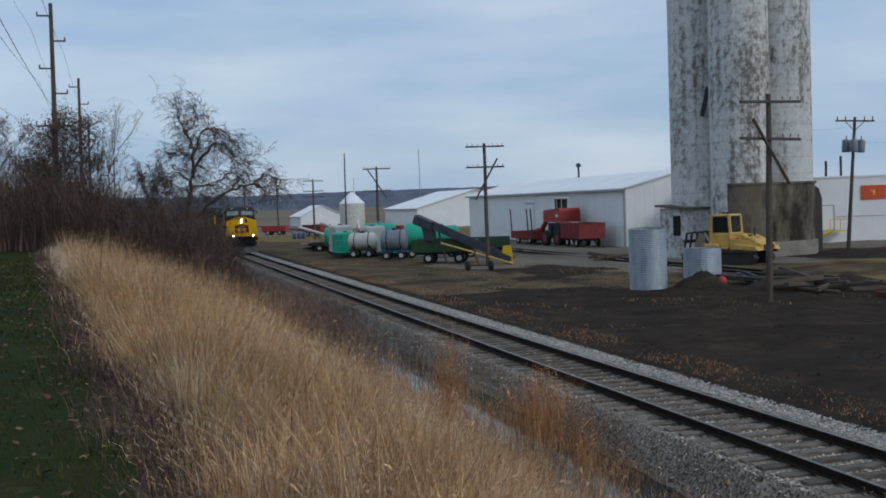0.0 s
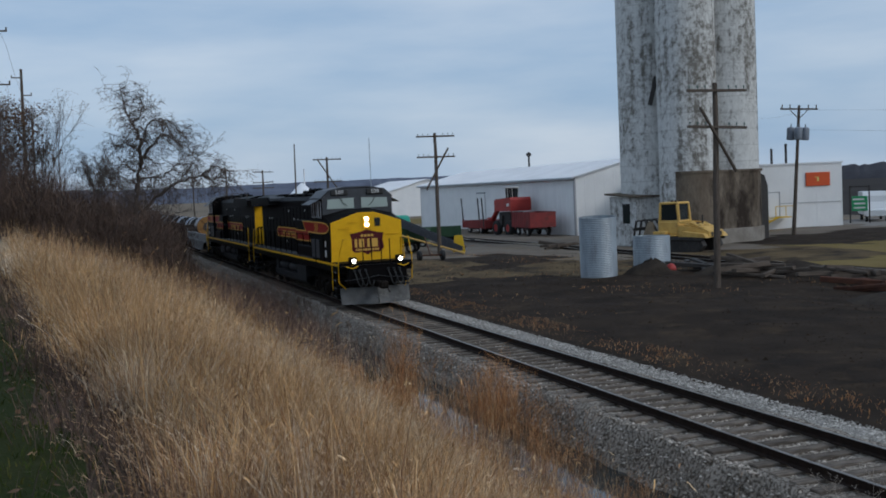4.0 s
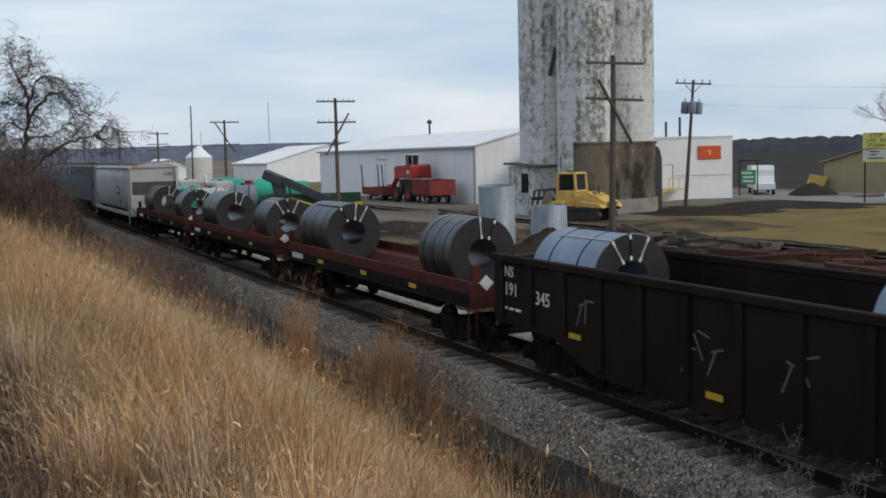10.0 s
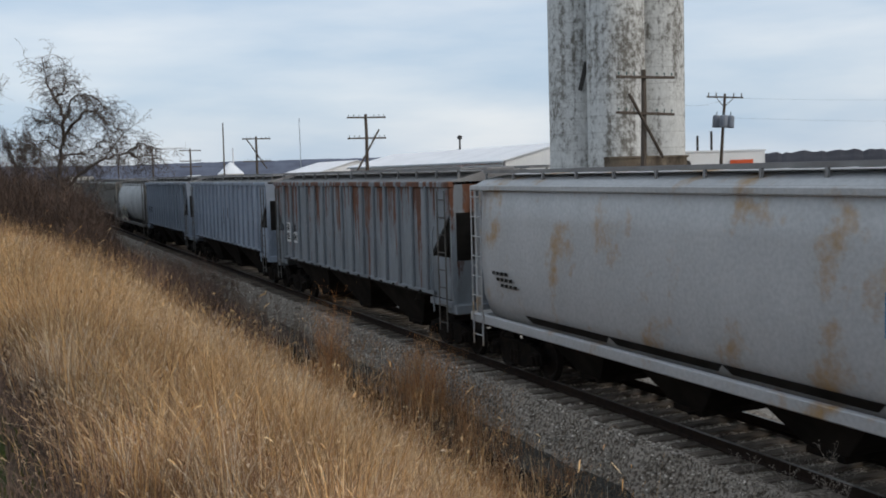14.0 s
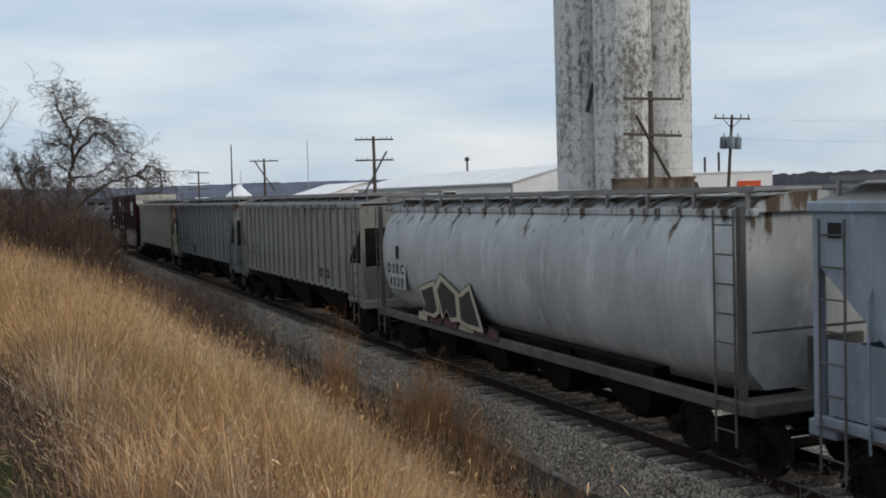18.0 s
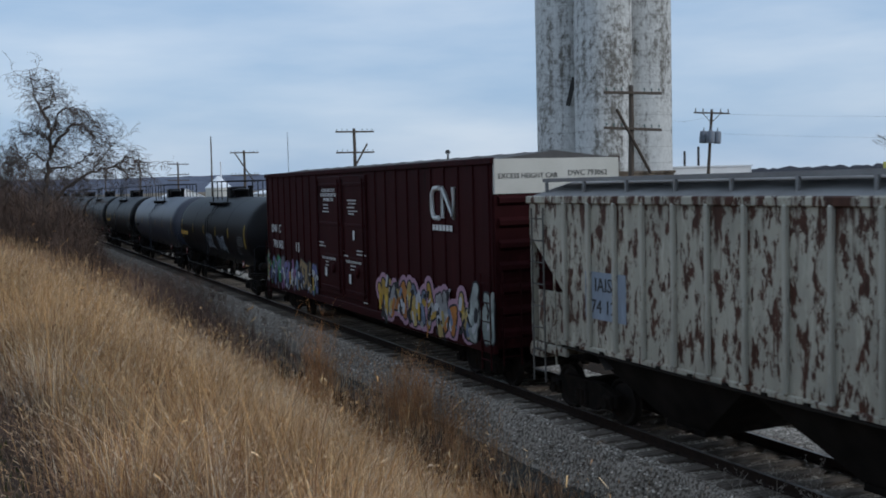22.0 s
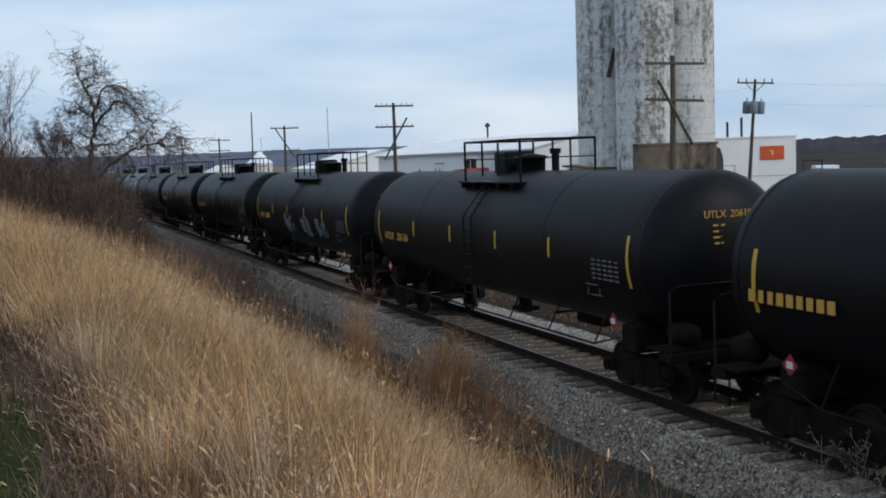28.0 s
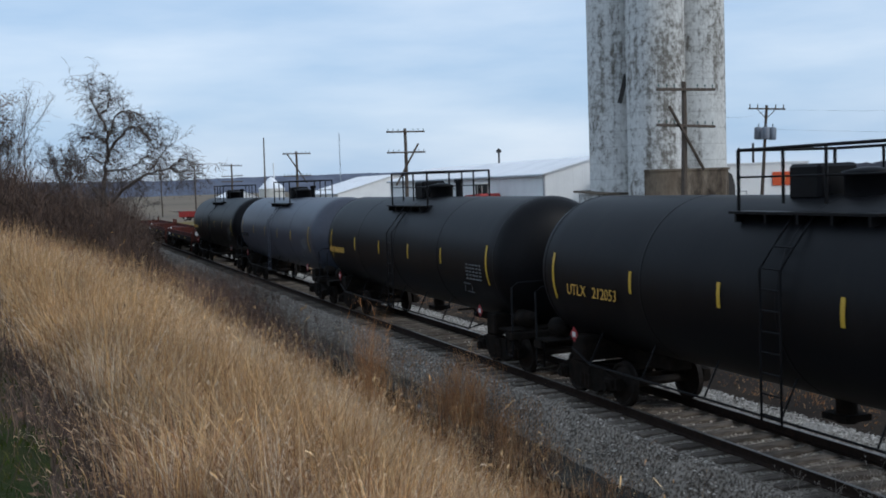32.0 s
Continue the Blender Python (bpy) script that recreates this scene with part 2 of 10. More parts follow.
M_BALLAST_PALE = surface("fresh_limestone_ballast", (0.40, 0.375, 0.34), (0.16, 0.147, 0.13), 19, 0.9, 0, 0.06, 24, mix=(0.40, 0.62), spread=0.2, spec=0.08)
M_WATER = plain("ditch_water", (0.03, 0.032, 0.03), 0.06)


def smooth(a, b, x):
    t = np.clip((x - a) / (b - a), 0, 1)
    return t * t * (3 - 2 * t)


def lawn_edge(y):
    return 0.55 - 0.085 * np.clip(y, -30, 45) - 0.02 * np.clip(y - 45, 0, 60)


def land(x, y):
    """Height of the ground."""
    x, y = np.asarray(x, float), np.asarray(y, float)
    e = lawn_edge(y)
    t = np.clip((x - e) / (7.0 - e), 0, 1)
    flat = smooth(70, 170, y)
    bank = (2.75 - 3.0 * flat) - (3.80 - 3.0 * flat) * t ** 0.98
    z = np.where(x < e, 2.75 - 3.0 * flat + 0.03 * np.clip(e - x, 0, 20), bank)
    z = np.where(x > 7.0, -1.05, z)
    z = np.where(x > 7.7, -1.05 - 0.22 * smooth(7.7, 8.2, x), z)
    z = np.where(x > 9.3, -1.27 + 0.45 * smooth(9.3, 9.9, x), z)
    z = np.where(x > 9.9, -0.82 + 0.37 * smooth(9.9, 14.6, x), z)
    far = smooth(14.5, 20, x)
    z = z + far * 0.10 * np.sin(x * 0.31 + y * 0.12) * np.sin(y * 0.23 - x * 0.11)
    z = z + far * 0.05 * np.sin(x * 1.1 + 0.7 * y) * np.sin(y * 0.9 - x * 0.4)
    z = z + smooth(260, 900, np.hypot(x, y)) * 1.2
    return z


def ground_sheet():
    xs = np.unique(np.concatenate([np.arange(-40, -6, 2.0), np.arange(-6, 16, 0.4), np.arange(16, 60, 1.0), np.arange(60, 140, 4.0),
                                   np.array([150, 175, 210, 260, 330, 420, 550, 750, 1000, 1500, 2400, 3800]),
                                   -np.array([50, 65, 90, 130, 200, 330, 550, 900, 1500, 2400, 3800.0])]))
    ys = np.unique(np.concatenate([np.arange(-30, 60, 0.7), np.arange(60, 150, 1.8), np.arange(150, 330, 6.0),
                                   np.array([350, 400, 470, 560, 680, 850, 1100, 1500, 2400, 3900]),
                                   -np.array([40, 60, 90, 150, 250, 420, 700, 1200, 2200, 3800.0])]))
    gx, gy = np.meshgrid(xs, ys)
    gz = land(gx, gy)
    v = np.stack([gx, gy, gz], -1).reshape(-1, 3)
    w = len(xs)
    i = (np.arange(len(ys) - 1)[:, None] * w + np.arange(w - 1)[None, :]).ravel()
    f = np.stack([i, i + 1, i + w + 1, i + w], -1)
    me = raw_mesh("ground", v, f, M_LAWN, True)
    for m in (M_BANK, M_MUD, M_YARD, M_TURF, M_FAR, M_VERGE, M_FIELD):
        me.materials.append(m)
    c = v[f].mean(1)
    x, y = c[:, 0], c[:, 1]
    wob = 1.2 * np.sin(y * 0.31) + 0.8 * np.sin(y * 0.83 + x) + 0.7 * np.sin(x * 0.7)
    k = np.zeros(len(f), int)
    k[x > lawn_edge(y)] = 1
    k[x > 9.3] = 2
    k[(x > 14.2)] = 2
    k[(x > 21 + wob) & (y > 72 + wob)] = 3
    k[(x > 15) & (x < 24 + wob) & (y > 54 + 2 * wob)] = 6
    k[(x > 37.5) & (y < 60 + wob)] = 4
    k[(x > 29 + wob) & (y > 60 + wob) & (x < 46)] = 3
    k[(x > 24 + wob) & (y > 47 + wob) & (y <= 60 + wob) & (x < 46)] = 6
    k[(x > 20) & (y > 150)] = 4
    k[(np.hypot(x, y) > 190)] = 5
    k[(x > 84) & (x > 0.62 * y) & (np.hypot(x, y) > 118)] = 7
    me.polygons.foreach_set("material_index", k.astype(np.int32))
    return tagged(new("ground", me), "winter ground with lawn, grassy bank, ditch, black earth and gravel yard", "ground", kind="structure")


ground_sheet()

wg = Geo()
wg.add([(7.2, -12, -1.0), (9.8, -12, -1.0), (9.8, 62, -1.0), (7.2, 62, -1.0)], [(0, 1, 2, 3)])
solid("water", wg, M_WATER, "still ditch water beside the ballast", "water", kind="structure")


def ballast_bed(name, x0, y0, y1, half, toe_l, toe_r, zl, zr, top=-0.20):
    ys = np.arange(y0, y1, 0.5)
    prof = [(-toe_l, zl), (-(half + toe_l) / 2, (zl + top) / 2), (-half, top + 0.01), (-half * 0.55, top), (0, top - 0.02), (half * 0.55, top), (half, top + 0.01),
            ((half + toe_r) / 2, (zr + top) / 2), (toe_r, zr)]
    rng = np.random.default_rng(3)
    v = []
    for y in ys:
        for px, pz in prof:
            v.append((x0 + px + rng.normal(0, 0.05), y, pz + rng.normal(0, 0.018)))
    n = len(prof)
    i = (np.arange(len(ys) - 1)[:, None] * n + np.arange(n - 1)[None, :]).ravel()
    f = np.stack([i, i + 1, i + n + 1, i + n], -1)
    me = raw_mesh(name, np.array(v), f, M_BALLAST, True)
    me.materials.append(M_BALLAST_PALE)
    me.polygons.foreach_set("material_index", (np.tile(np.arange(n - 1), len(ys) - 1) >= 6).astype(np.int32))
    return tagged(new(name, me), "grey crushed stone ballast under the ties", "ballast", kind="structure")


ballast_bed("ballast_bed", TRACK, -30, 330, 1.42, 1.82, 3.3, -1.06, -0.56, -0.218)


def rail_mesh(y0, y1):
    g = Geo()
    p = [(-0.07, -0.17), (0.07, -0.17), (0.07, -0.155), (0.012, -0.135), (0.012, -0.045), (0.036, -0.035), (0.036, -0.006), (0.026, 0.0),
         (-0.026, 0.0), (-0.036, -0.006), (-0.036, -0.035), (-0.012, -0.045), (-0.012, -0.135), (-0.07, -0.155)]
    g.prism(p, "y", y0, y1)
    me = g.mesh("rail", [M_RAIL, M_RAILTOP])
    me.polygons[7].material_index = 1
    me.polygons[6].material_index = 1
    me.polygons[8].material_index = 1
    return me


def railway(name, label, x0, y0, y1, t0, t1, drop=0.0, skew=0.0, rng_seed=5):
    rng = random.Random(rng_seed)
    tr = thing(name, label, "railway track", pose(x0, 0, drop, 0, 0, skew), kind="structure")
    me = rail_mesh(y0, y1)
    for s in (-1, 1):
        part("rail", me, None, tr, "steel rail with a worn shiny head" if s < 0 else "", pose(s * 0.753, 0, 0))
    ties = []
    for k in range(3):
        g = Geo()
        g.box((0, 0, 0), (2.6 + 0.03 * k, 0.225, 0.18), chamfer=0.015)
        ties.append(g.mesh("tie", M_TIE))
    y = t0
    while y < t1:
        part("tie", ties[rng.randrange(3)], None, tr, "", pose(rng.uniform(-0.05, 0.05), y, -0.262 + rng.uniform(-0.008, 0.008), rng.uniform(-1, 1), rng.uniform(-0.6, 0.6), rng.uniform(-1.6, 1.6)))
        y += 0.53 + rng.uniform(-0.03, 0.03)
    return tr


railway("railway_track", "single main line track on wooden ties and grey ballast", TRACK, -40, 420, 0, 118)
railway("siding_track", "rusty siding track with old ties in the dirt", 35.7, -60, 300, 6, 92, -0.30, 0.0, 8)

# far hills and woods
# The wood colour itself carries the blue-grey of distant haze.
M_WOODS = surface("haze_tinted_far_woods", (0.135, 0.150, 0.195), (0.095, 0.105, 0.14), 0.03, 1.0, 0, 0, 0.4)


def ridge(name, label, pts, base, rise, seed, material, tooth, grain=0.05):
    """A wooded rise along a line of (x, y): a long mound with an uneven tree line."""
    rng = np.random.default_rng(seed)
    pts = np.array(pts, float)
    seg = np.linalg.norm(np.diff(pts, axis=0), axis=1)
    s = np.concatenate([[0], np.cumsum(seg)])
    n = int(s[-1] / tooth)
    u = np.linspace(0, s[-1], n)
    x, y = np.interp(u, s, pts[:, 0]), np.interp(u, s, pts[:, 1])
    h = np.interp(u, s, rise) + rng.normal(0, 1, n) * np.interp(u, s, rise) * grain + 0.9 * np.sin(u * 0.01) + 0.45 * np.sin(u * 0.037)
    rows = [(1.0, base), (1.02, base + 0.55 * h), (1.05, base + h), (1.12, base + h * 0.9), (1.3, base)]
    v = np.concatenate([np.stack([x * k, y * k, np.broadcast_to(z, n)], -1) for k, z in rows])
    i = (np.arange(len(rows) - 1)[:, None] * n + np.arange(n - 1)[None, :]).ravel()
    f = np.stack([i, i + 1, i + n + 1, i + n], -1)
    return tagged(new(name, raw_mesh(name, v, f, material)), label, "hills", kind="structure")


ridge("backdrop", "distant wooded ridge, blue-grey haze painted in", [(-1500, 1900), (-300, 2300), (300, 2350), (900, 2200), (1400, 1900)], 0, [46, 42, 36, 40, 50], 4, M_WOODS, 9, 0.012)

# ---- poles, silo, buildings ----
M_POLE = surface("grey_pole_wood", (0.13, 0.105, 0.085), (0.075, 0.06, 0.05), 5, 0.9, 0, 0.01, 60, stretch=(3, 3, 0.4))
M_WIRE = plain("dark_wire", (0.03, 0.03, 0.03), 0.6)
M_GLASSPIN = plain("green_glass_insulator", (0.10, 0.16, 0.15), 0.2)


def telegraph_pole(m, top, arms, brace_seed=0, label="old telegraph pole with two wooden crossarms"):
    p = thing("telegraph_pole", label, "pole", m, "old telegraph poles along the track")
    g = Geo()
    g.tube([(0.02 * math.sin(z), 0.03 * math.cos(z * 0.6), z) for z in np.linspace(-0.5, top, 7)], 0.17, 10, 0.11)
    part("pole", g, M_POLE, p)
    for a in arms:
        g = Geo()
        g.box((0, -0.16, 0), (3.05, 0.11, 0.12), chamfer=0.012)
        arm = part("crossarm", g, M_POLE, p, "", pose(0, 0, a, 0, random.Random(a * 7 + brace_seed).uniform(-1.2, 1.2), 0))
        for k in range(8):
            x = -1.4 + 2.8 * k / 7
            if abs(x) > 0.25:
                g = Geo()
                g.lathe([(0.015, 0.05), (0.015, 0.13), (0.036, 0.13), (0.034, 0.17), (0.025, 0.22), (0.004, 0.225)], "z", 8, (x, -0.16, 0))
                part("insulator", g, M_GLASSPIN, arm, "glass insulator on its pin" if k == 0 else "")
    return p


def loose_brace(p, a, b):
    g = Geo()
    g.tube([a, b], 0.07, 6)
    part("broken_brace", g, M_POLE, p, "loose timber hanging across the pole")


pa = telegraph_pole(pose(26.9, 39.6, -0.5, 0, 1.0, 0), 9.1, (8.75, 7.15), 1)
loose_brace(pa, (-0.95, -0.28, 8.0), (0.85, -0.28, 5.2))
pb = telegraph_pole(pose(26.3, 75, -0.5), 9.25, (9.0, 7.45), 2)
loose_brace(pb, (0.95, -0.25, 8.1), (-0.9, -0.25, 5.0))
pc = telegraph_pole(pose(26.2, 110, -0.5), 9.0, (8.75, 6.4), 3)
loose_brace(pc, (-1.1, -0.25, 8.8), (1.0, -0.25, 5.6))
telegraph_pole(pose(26.6, 152, -0.5), 9.0, (8.7, 7.2, 6.4), 4)
telegraph_pole(pose(27.1, 193, -0.5), 10.5, (10.2, 9.0, 8.4), 5)
telegraph_pole(pose(25.4, 232, -0.5), 9.5, (9.2, 8.2), 6)

def flaking_whitewash():
    """Whitewash that has flaked off bare concrete, in patches and down-streaks, with faint lift joints."""
    m = bpy.data.materials.new("peeling_whitewashed_concrete")
    m.use_nodes = True
    n, k = m.node_tree.nodes, m.node_tree.links
    b = n["Principled BSDF"]
    b.inputs["Roughness"].default_value = 0.92
    b.inputs["Specular IOR Level"].default_value = 0.15
    co = n.new("ShaderNodeTexCoord")

    def noise(scale, stretch, detail, rough):
        mp = n.new("ShaderNodeMapping")
        mp.inputs["Scale"].default_value = stretch
        k.new(co.outputs["Object"], mp.inputs[0])
        t = n.new("ShaderNodeTexNoise")
        t.inputs["Scale"].default_value, t.inputs["Detail"].default_value, t.inputs["Roughness"].default_value = scale, detail, rough
        k.new(mp.outputs[0], t.inputs["Vector"])
        return t.outputs["Fac"]

    def maths(op, a, c):
        t = n.new("ShaderNodeMath")
        t.operation = op
        for i, q in enumerate((a, c)):
            if isinstance(q, float):
                t.inputs[i].default_value = q
            else:
                k.new(q, t.inputs[i])
        return t.outputs[0]

    def ramp(q, p0, p1, c0, c1):
        t = n.new("ShaderNodeValToRGB")
        t.color_ramp.elements[0].position, t.color_ramp.elements[0].color = p0, (*c0, 1)
        t.color_ramp.elements[1].position, t.color_ramp.elements[1].color = p1, (*c1, 1)
        k.new(q, t.inputs[0])
        return t.outputs[0]
    fine = noise(2.3, (1, 1, 0.8), 12, 0.78)
    wide = noise(0.20, (1, 1, 0.5), 4, 0.6)
    streak = noise(1.5, (1, 1, 0.05), 5, 0.6)
    q = maths("ADD", maths("MULTIPLY", fine, 0.70), maths("ADD", maths("MULTIPLY", wide, 0.40), maths("MULTIPLY", streak, 0.30)))
    mask = ramp(q, 0.600, 0.705, (0, 0, 0), (1, 1, 1))
    bare = ramp(noise(3.5, (1, 1, 0.3), 6, 0.6), 0.3, 0.7, (0.125, 0.115, 0.10), (0.24, 0.225, 0.20))
    white = ramp(noise(5.0, (1, 1, 0.4), 5, 0.6), 0.3, 0.7, (0.52, 0.515, 0.50), (0.70, 0.70, 0.68))
    mx = n.new("ShaderNodeMixRGB")
    k.new(mask, mx.inputs[0])
    k.new(bare, mx.inputs[1])
    k.new(white, mx.inputs[2])
    sep = n.new("ShaderNodeSeparateXYZ")
    k.new(co.outputs["Object"], sep.inputs[0])
    joint = maths("LESS_THAN", maths("FRACT", maths("MULTIPLY", sep.outputs["Z"], 0.82), 0.0), 0.05)
    dk = n.new("ShaderNodeMixRGB")
    dk.blend_type = "MULTIPLY"
    k.new(maths("MULTIPLY", joint, 0.28), dk.inputs[0])
    k.new(mx.outputs[0], dk.inputs[1])
    dk.inputs[2].default_value = (0.3, 0.29, 0.27, 1)
    k.new(dk.outputs[0], b.inputs["Base Color"])
    bp = n.new("ShaderNodeBump")
    bp.inputs["Strength"].default_value, bp.inputs["Distance"].default_value = 0.5, 0.02
    k.new(q, bp.inputs["Height"])
    k.new(bp.outputs[0], b.inputs["Normal"])
    return m


M_CONCRETE = flaking_whitewash()
M_CONC_DARK = surface("bare_stained_concrete", (0.125, 0.098, 0.074), (0.215, 0.18, 0.14), 0.5, 0.9, 0, 0.02, 6, stain=(0.040, 0.031, 0.025), stain_scale=0.42, stain_at=(0.48, 0.62), stretch=(1, 1, 0.45))


def silo():
    s = thing("grain_silo", "tall concrete grain silo of joined cylinders with peeling whitewash", "silo", pose(43.8, 67.77, -0.5, 0, 0, 12))
    d = 4.35
    for k, (x, y, z0) in enumerate(((0, 0, 0.0), (0, d, 0), (d, 0, 5.4), (d, d, 0))):
        g = Geo()
        r = d / 2
        g.lathe([(r, z0), (r, 32)], "z", 40, (x, y, 0))
        g.lathe([(r, 32), (0.01, 32)], "z", 40, (x, y, 0), smooth=False)
        part("cylinder", g, M_CONCRETE, s)
    g = Geo()
    r = d / 2 + 0.05
    arc = [(r * math.cos(a), r * math.sin(a)) for a in np.linspace(radians(200), radians(275), 12)]
    g.prism(arc + [(d + 0.6, -2.26), (d + 1.75, -1.5), (d + 1.75, d), (0.6, 1.0), (-1.0, 0.6)], "z", 0, 5.35)
    base = part("base", g, M_CONC_DARK, s, "dark stained bare concrete base")
    g = Geo()
    r = d / 2 + 0.16
    arc = [(r * math.cos(a), r * math.sin(a)) for a in np.linspace(radians(200), radians(275), 12)]
    g.prism(arc + [(d + 0.65, -2.42), (d + 1.9, -1.60), (d + 1.9, d), (0.6, 1.0), (-1.0, 0.6)], "z", 0, 1.15)
    part("footing", g, surface("pale_footing_concrete", (0.30, 0.275, 0.24), (0.19, 0.165, 0.14), 0.9, 0.9, 0, 0.02, 9), base, "paler concrete footing")
    g = Geo()
    r = d / 2 + 0.12
    arc = [(r * math.cos(a), r * math.sin(a)) for a in np.linspace(radians(200), radians(275), 12)]
    g.prism(arc + [(d + 0.65, -2.36), (d + 1.87, -1.56), (d + 1.87, d), (0.6, 1.0), (-1.0, 0.6)], "z", 5.35, 5.52)
    part("ledge", g, M_CONC_DARK, s)
    return s


silo()

M_WHITE_METAL = surface("white_metal_siding", (0.82, 0.82, 0.81), (0.74, 0.74, 0.735), 0.5, 0.6, 0, 0.0, 6, spec=0.3, grit=0.04)
M_ROOF_WHITE = surface("white_metal_roof", (0.80, 0.81, 0.83), (0.72, 0.73, 0.75), 0.4, 0.5, 0, 0.0, 5, grit=0.04)
M_TRIM = surface("grey_trim", (0.35, 0.36, 0.38), (0.28, 0.29, 0.3), 3, 0.6)


def ribbed_wall(p0, p1, z0, z1a, z1b=None, pitch=0.9, out=0.018, thick=0.12, peak=None):
    """A sheet-metal wall from p0 to p1 with upright ribs. peak: (share, height) of a gable."""
    g = Geo()
    p0, p1 = Vector((*p0, 0)), Vector((*p1, 0))
    d = (p1 - p0)
    n = Vector((d.y, -d.x, 0)).normalized()
    z1b = z1a if z1b is None else z1b

    def topz(t):
        if peak:
            return z1a + (peak[1] - z1a) * t / peak[0] if t < peak[0] else peak[1] + (z1b - peak[1]) * (t - peak[0]) / (1 - peak[0])
        return z1a + (z1b - z1a) * t
    cuts = [0, 1] if not peak else [0, peak[0], 1]
    out_l = [p0 + d * t + Vector((0, 0, z0)) for t in cuts] + [p0 + d * t + Vector((0, 0, topz(t))) for t in reversed(cuts)]
    nn = len(out_l)
    back = [q - n * thick for q in out_l]
    g.add(out_l + back, [tuple(range(nn)), tuple(range(2 * nn - 1, nn - 1, -1))] + [(i, nn + i, nn + (i + 1) % nn, (i + 1) % nn) for i in range(nn)])
    ribs = []
    k = int(d.length / pitch)
    for i in range(k + 1):
        t = min(max((i + 0.02) / max(k, 1), 0.004), 0.996)
        a = p0 + d * t + n * (out / 2)
        zt = topz(t) - 0.05
        ribs.append((a.x, a.y, (z0 + zt) / 2, zt - z0, math.degrees(math.atan2(d.y, d.x)), out))
    return g, ribs


def ribbed_part(built, material, parent):
    g, ribs = built
    w = part("wall", g, material, parent)
    shared = {}
    for x, y, z, tall, turn, out in ribs:
        key = round(tall, 3)
        if key not in shared:
            q = Geo()
            q.box((0, 0, 0), (0.10, out, tall))
            shared[key] = q.mesh("wall_rib", material)
        part("wall_rib", shared[key], None, w, "", pose(x, y, z, 0, 0, turn))
    return w


def metal_hall(name, label, m, w, l, eave, ridge_z, pitch=1.0):
    """A gabled metal building: x from 0 to w, y from 0 to l; its ridge runs along y."""
    h = thing(name, label, "building", m)
    ribbed_part(ribbed_wall((0, l), (0, 0), 0, eave, pitch=pitch), M_WHITE_METAL, h)
    ribbed_part(ribbed_wall((0, 0), (w, 0), 0, eave, eave, pitch, peak=(0.5, ridge_z)), M_WHITE_METAL, h)
    ribbed_part(ribbed_wall((w, 0), (w, l), 0, eave, pitch=pitch), M_WHITE_METAL, h)
    ribbed_part(ribbed_wall((w, l), (0, l), 0, eave, eave, pitch, peak=(0.5, ridge_z)), M_WHITE_METAL, h)
    for s in (0, 1):
        g = Geo()
        x0, x1 = (-0.35, w / 2) if s == 0 else (w / 2, w + 0.35)
        za = eave - 0.35 * (ridge_z - eave) / (w / 2)
        z0, z1 = (za, ridge_z) if s == 0 else (ridge_z, za)
        g.prism([(x0, z0 + 0.03), (x1, z1 + 0.03), (x1, z1 + 0.13), (x0, z0 + 0.13)], "y", -0.3, l + 0.3)
        k = int(l / 0.95)
        for i in range(k):
            y = -0.2 + (l + 0.4) * i / k
            g.prism([(x0, z0 + 0.13), (x1, z1 + 0.13), (x1, z1 + 0.17), (x0, z0 + 0.17)], "y", y, y + 0.06)
        part("roof", g, M_ROOF_WHITE, h, "white ribbed metal roof")
    g = Geo()
    g.box((-0.40, l / 2, eave - 0.12), (0.12, l + 0.5, 0.14))
    part("gutter", g, M_TRIM, h)
    return h


hall = metal_hall("storage_hall", "long low white metal storage hall with a gabled roof", pose(45.2, 89.3, -0.5), 12.5, 46.5, 5.6, 7.15)

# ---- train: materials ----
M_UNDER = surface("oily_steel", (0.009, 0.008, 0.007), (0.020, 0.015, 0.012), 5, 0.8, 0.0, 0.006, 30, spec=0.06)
M_WHEEL = surface("wheel_steel", (0.014, 0.0115, 0.010), (0.024, 0.019, 0.016), 6, 0.7, 0.1, spec=0.15)

M_LOCO = surface("black_loco_paint", (0.0045, 0.0045, 0.005), (0.007, 0.006, 0.006), 2, 0.5, 0, 0.0, 20, spec=0.03)
# Louvre grey; on cab roof and front it paints in a reflection.
M_LOCO_GREY = surface("louvre_and_sheen_grey", (0.040, 0.044, 0.052), (0.028, 0.031, 0.037), 4, 0.5)
M_YELLOW = surface("loco_yellow", (0.74, 0.415, 0.008), (0.66, 0.36, 0.008), 3, 0.5, spec=0.12, stain=(0.36, 0.20, 0.012), stain_scale=2.2, stain_at=(0.66, 0.85))
M_RED = surface("loco_red", (0.27, 0.011, 0.009), (0.22, 0.009, 0.008), 3, 0.5, spec=0.12)
M_GOLD = plain("gold_lettering", (0.58, 0.33, 0.05), 0.6)
M_WINDOW = plain("dark_cab_glass", (0.02, 0.024, 0.025), 0.08)
M_WINDSHIELD = plain("pale_windshield", (0.34, 0.40, 0.37), 0.12)
M_ALU = surface("bare_aluminium", (0.52, 0.54, 0.56), (0.42, 0.43, 0.45), 4, 0.45, 0.4)
M_LAMP = plain("lit_headlight", (1.0, 0.90, 0.70), 0.4, 0, 9)
M_LETTER = plain("white_stencil", (0.62, 0.62, 0.60), 0.7)
M_BLACK = plain("black_stencil", (0.02, 0.02, 0.02), 0.7)
M_TANKYEL = plain("yellow_reflector", (0.50, 0.32, 0.025), 0.5)
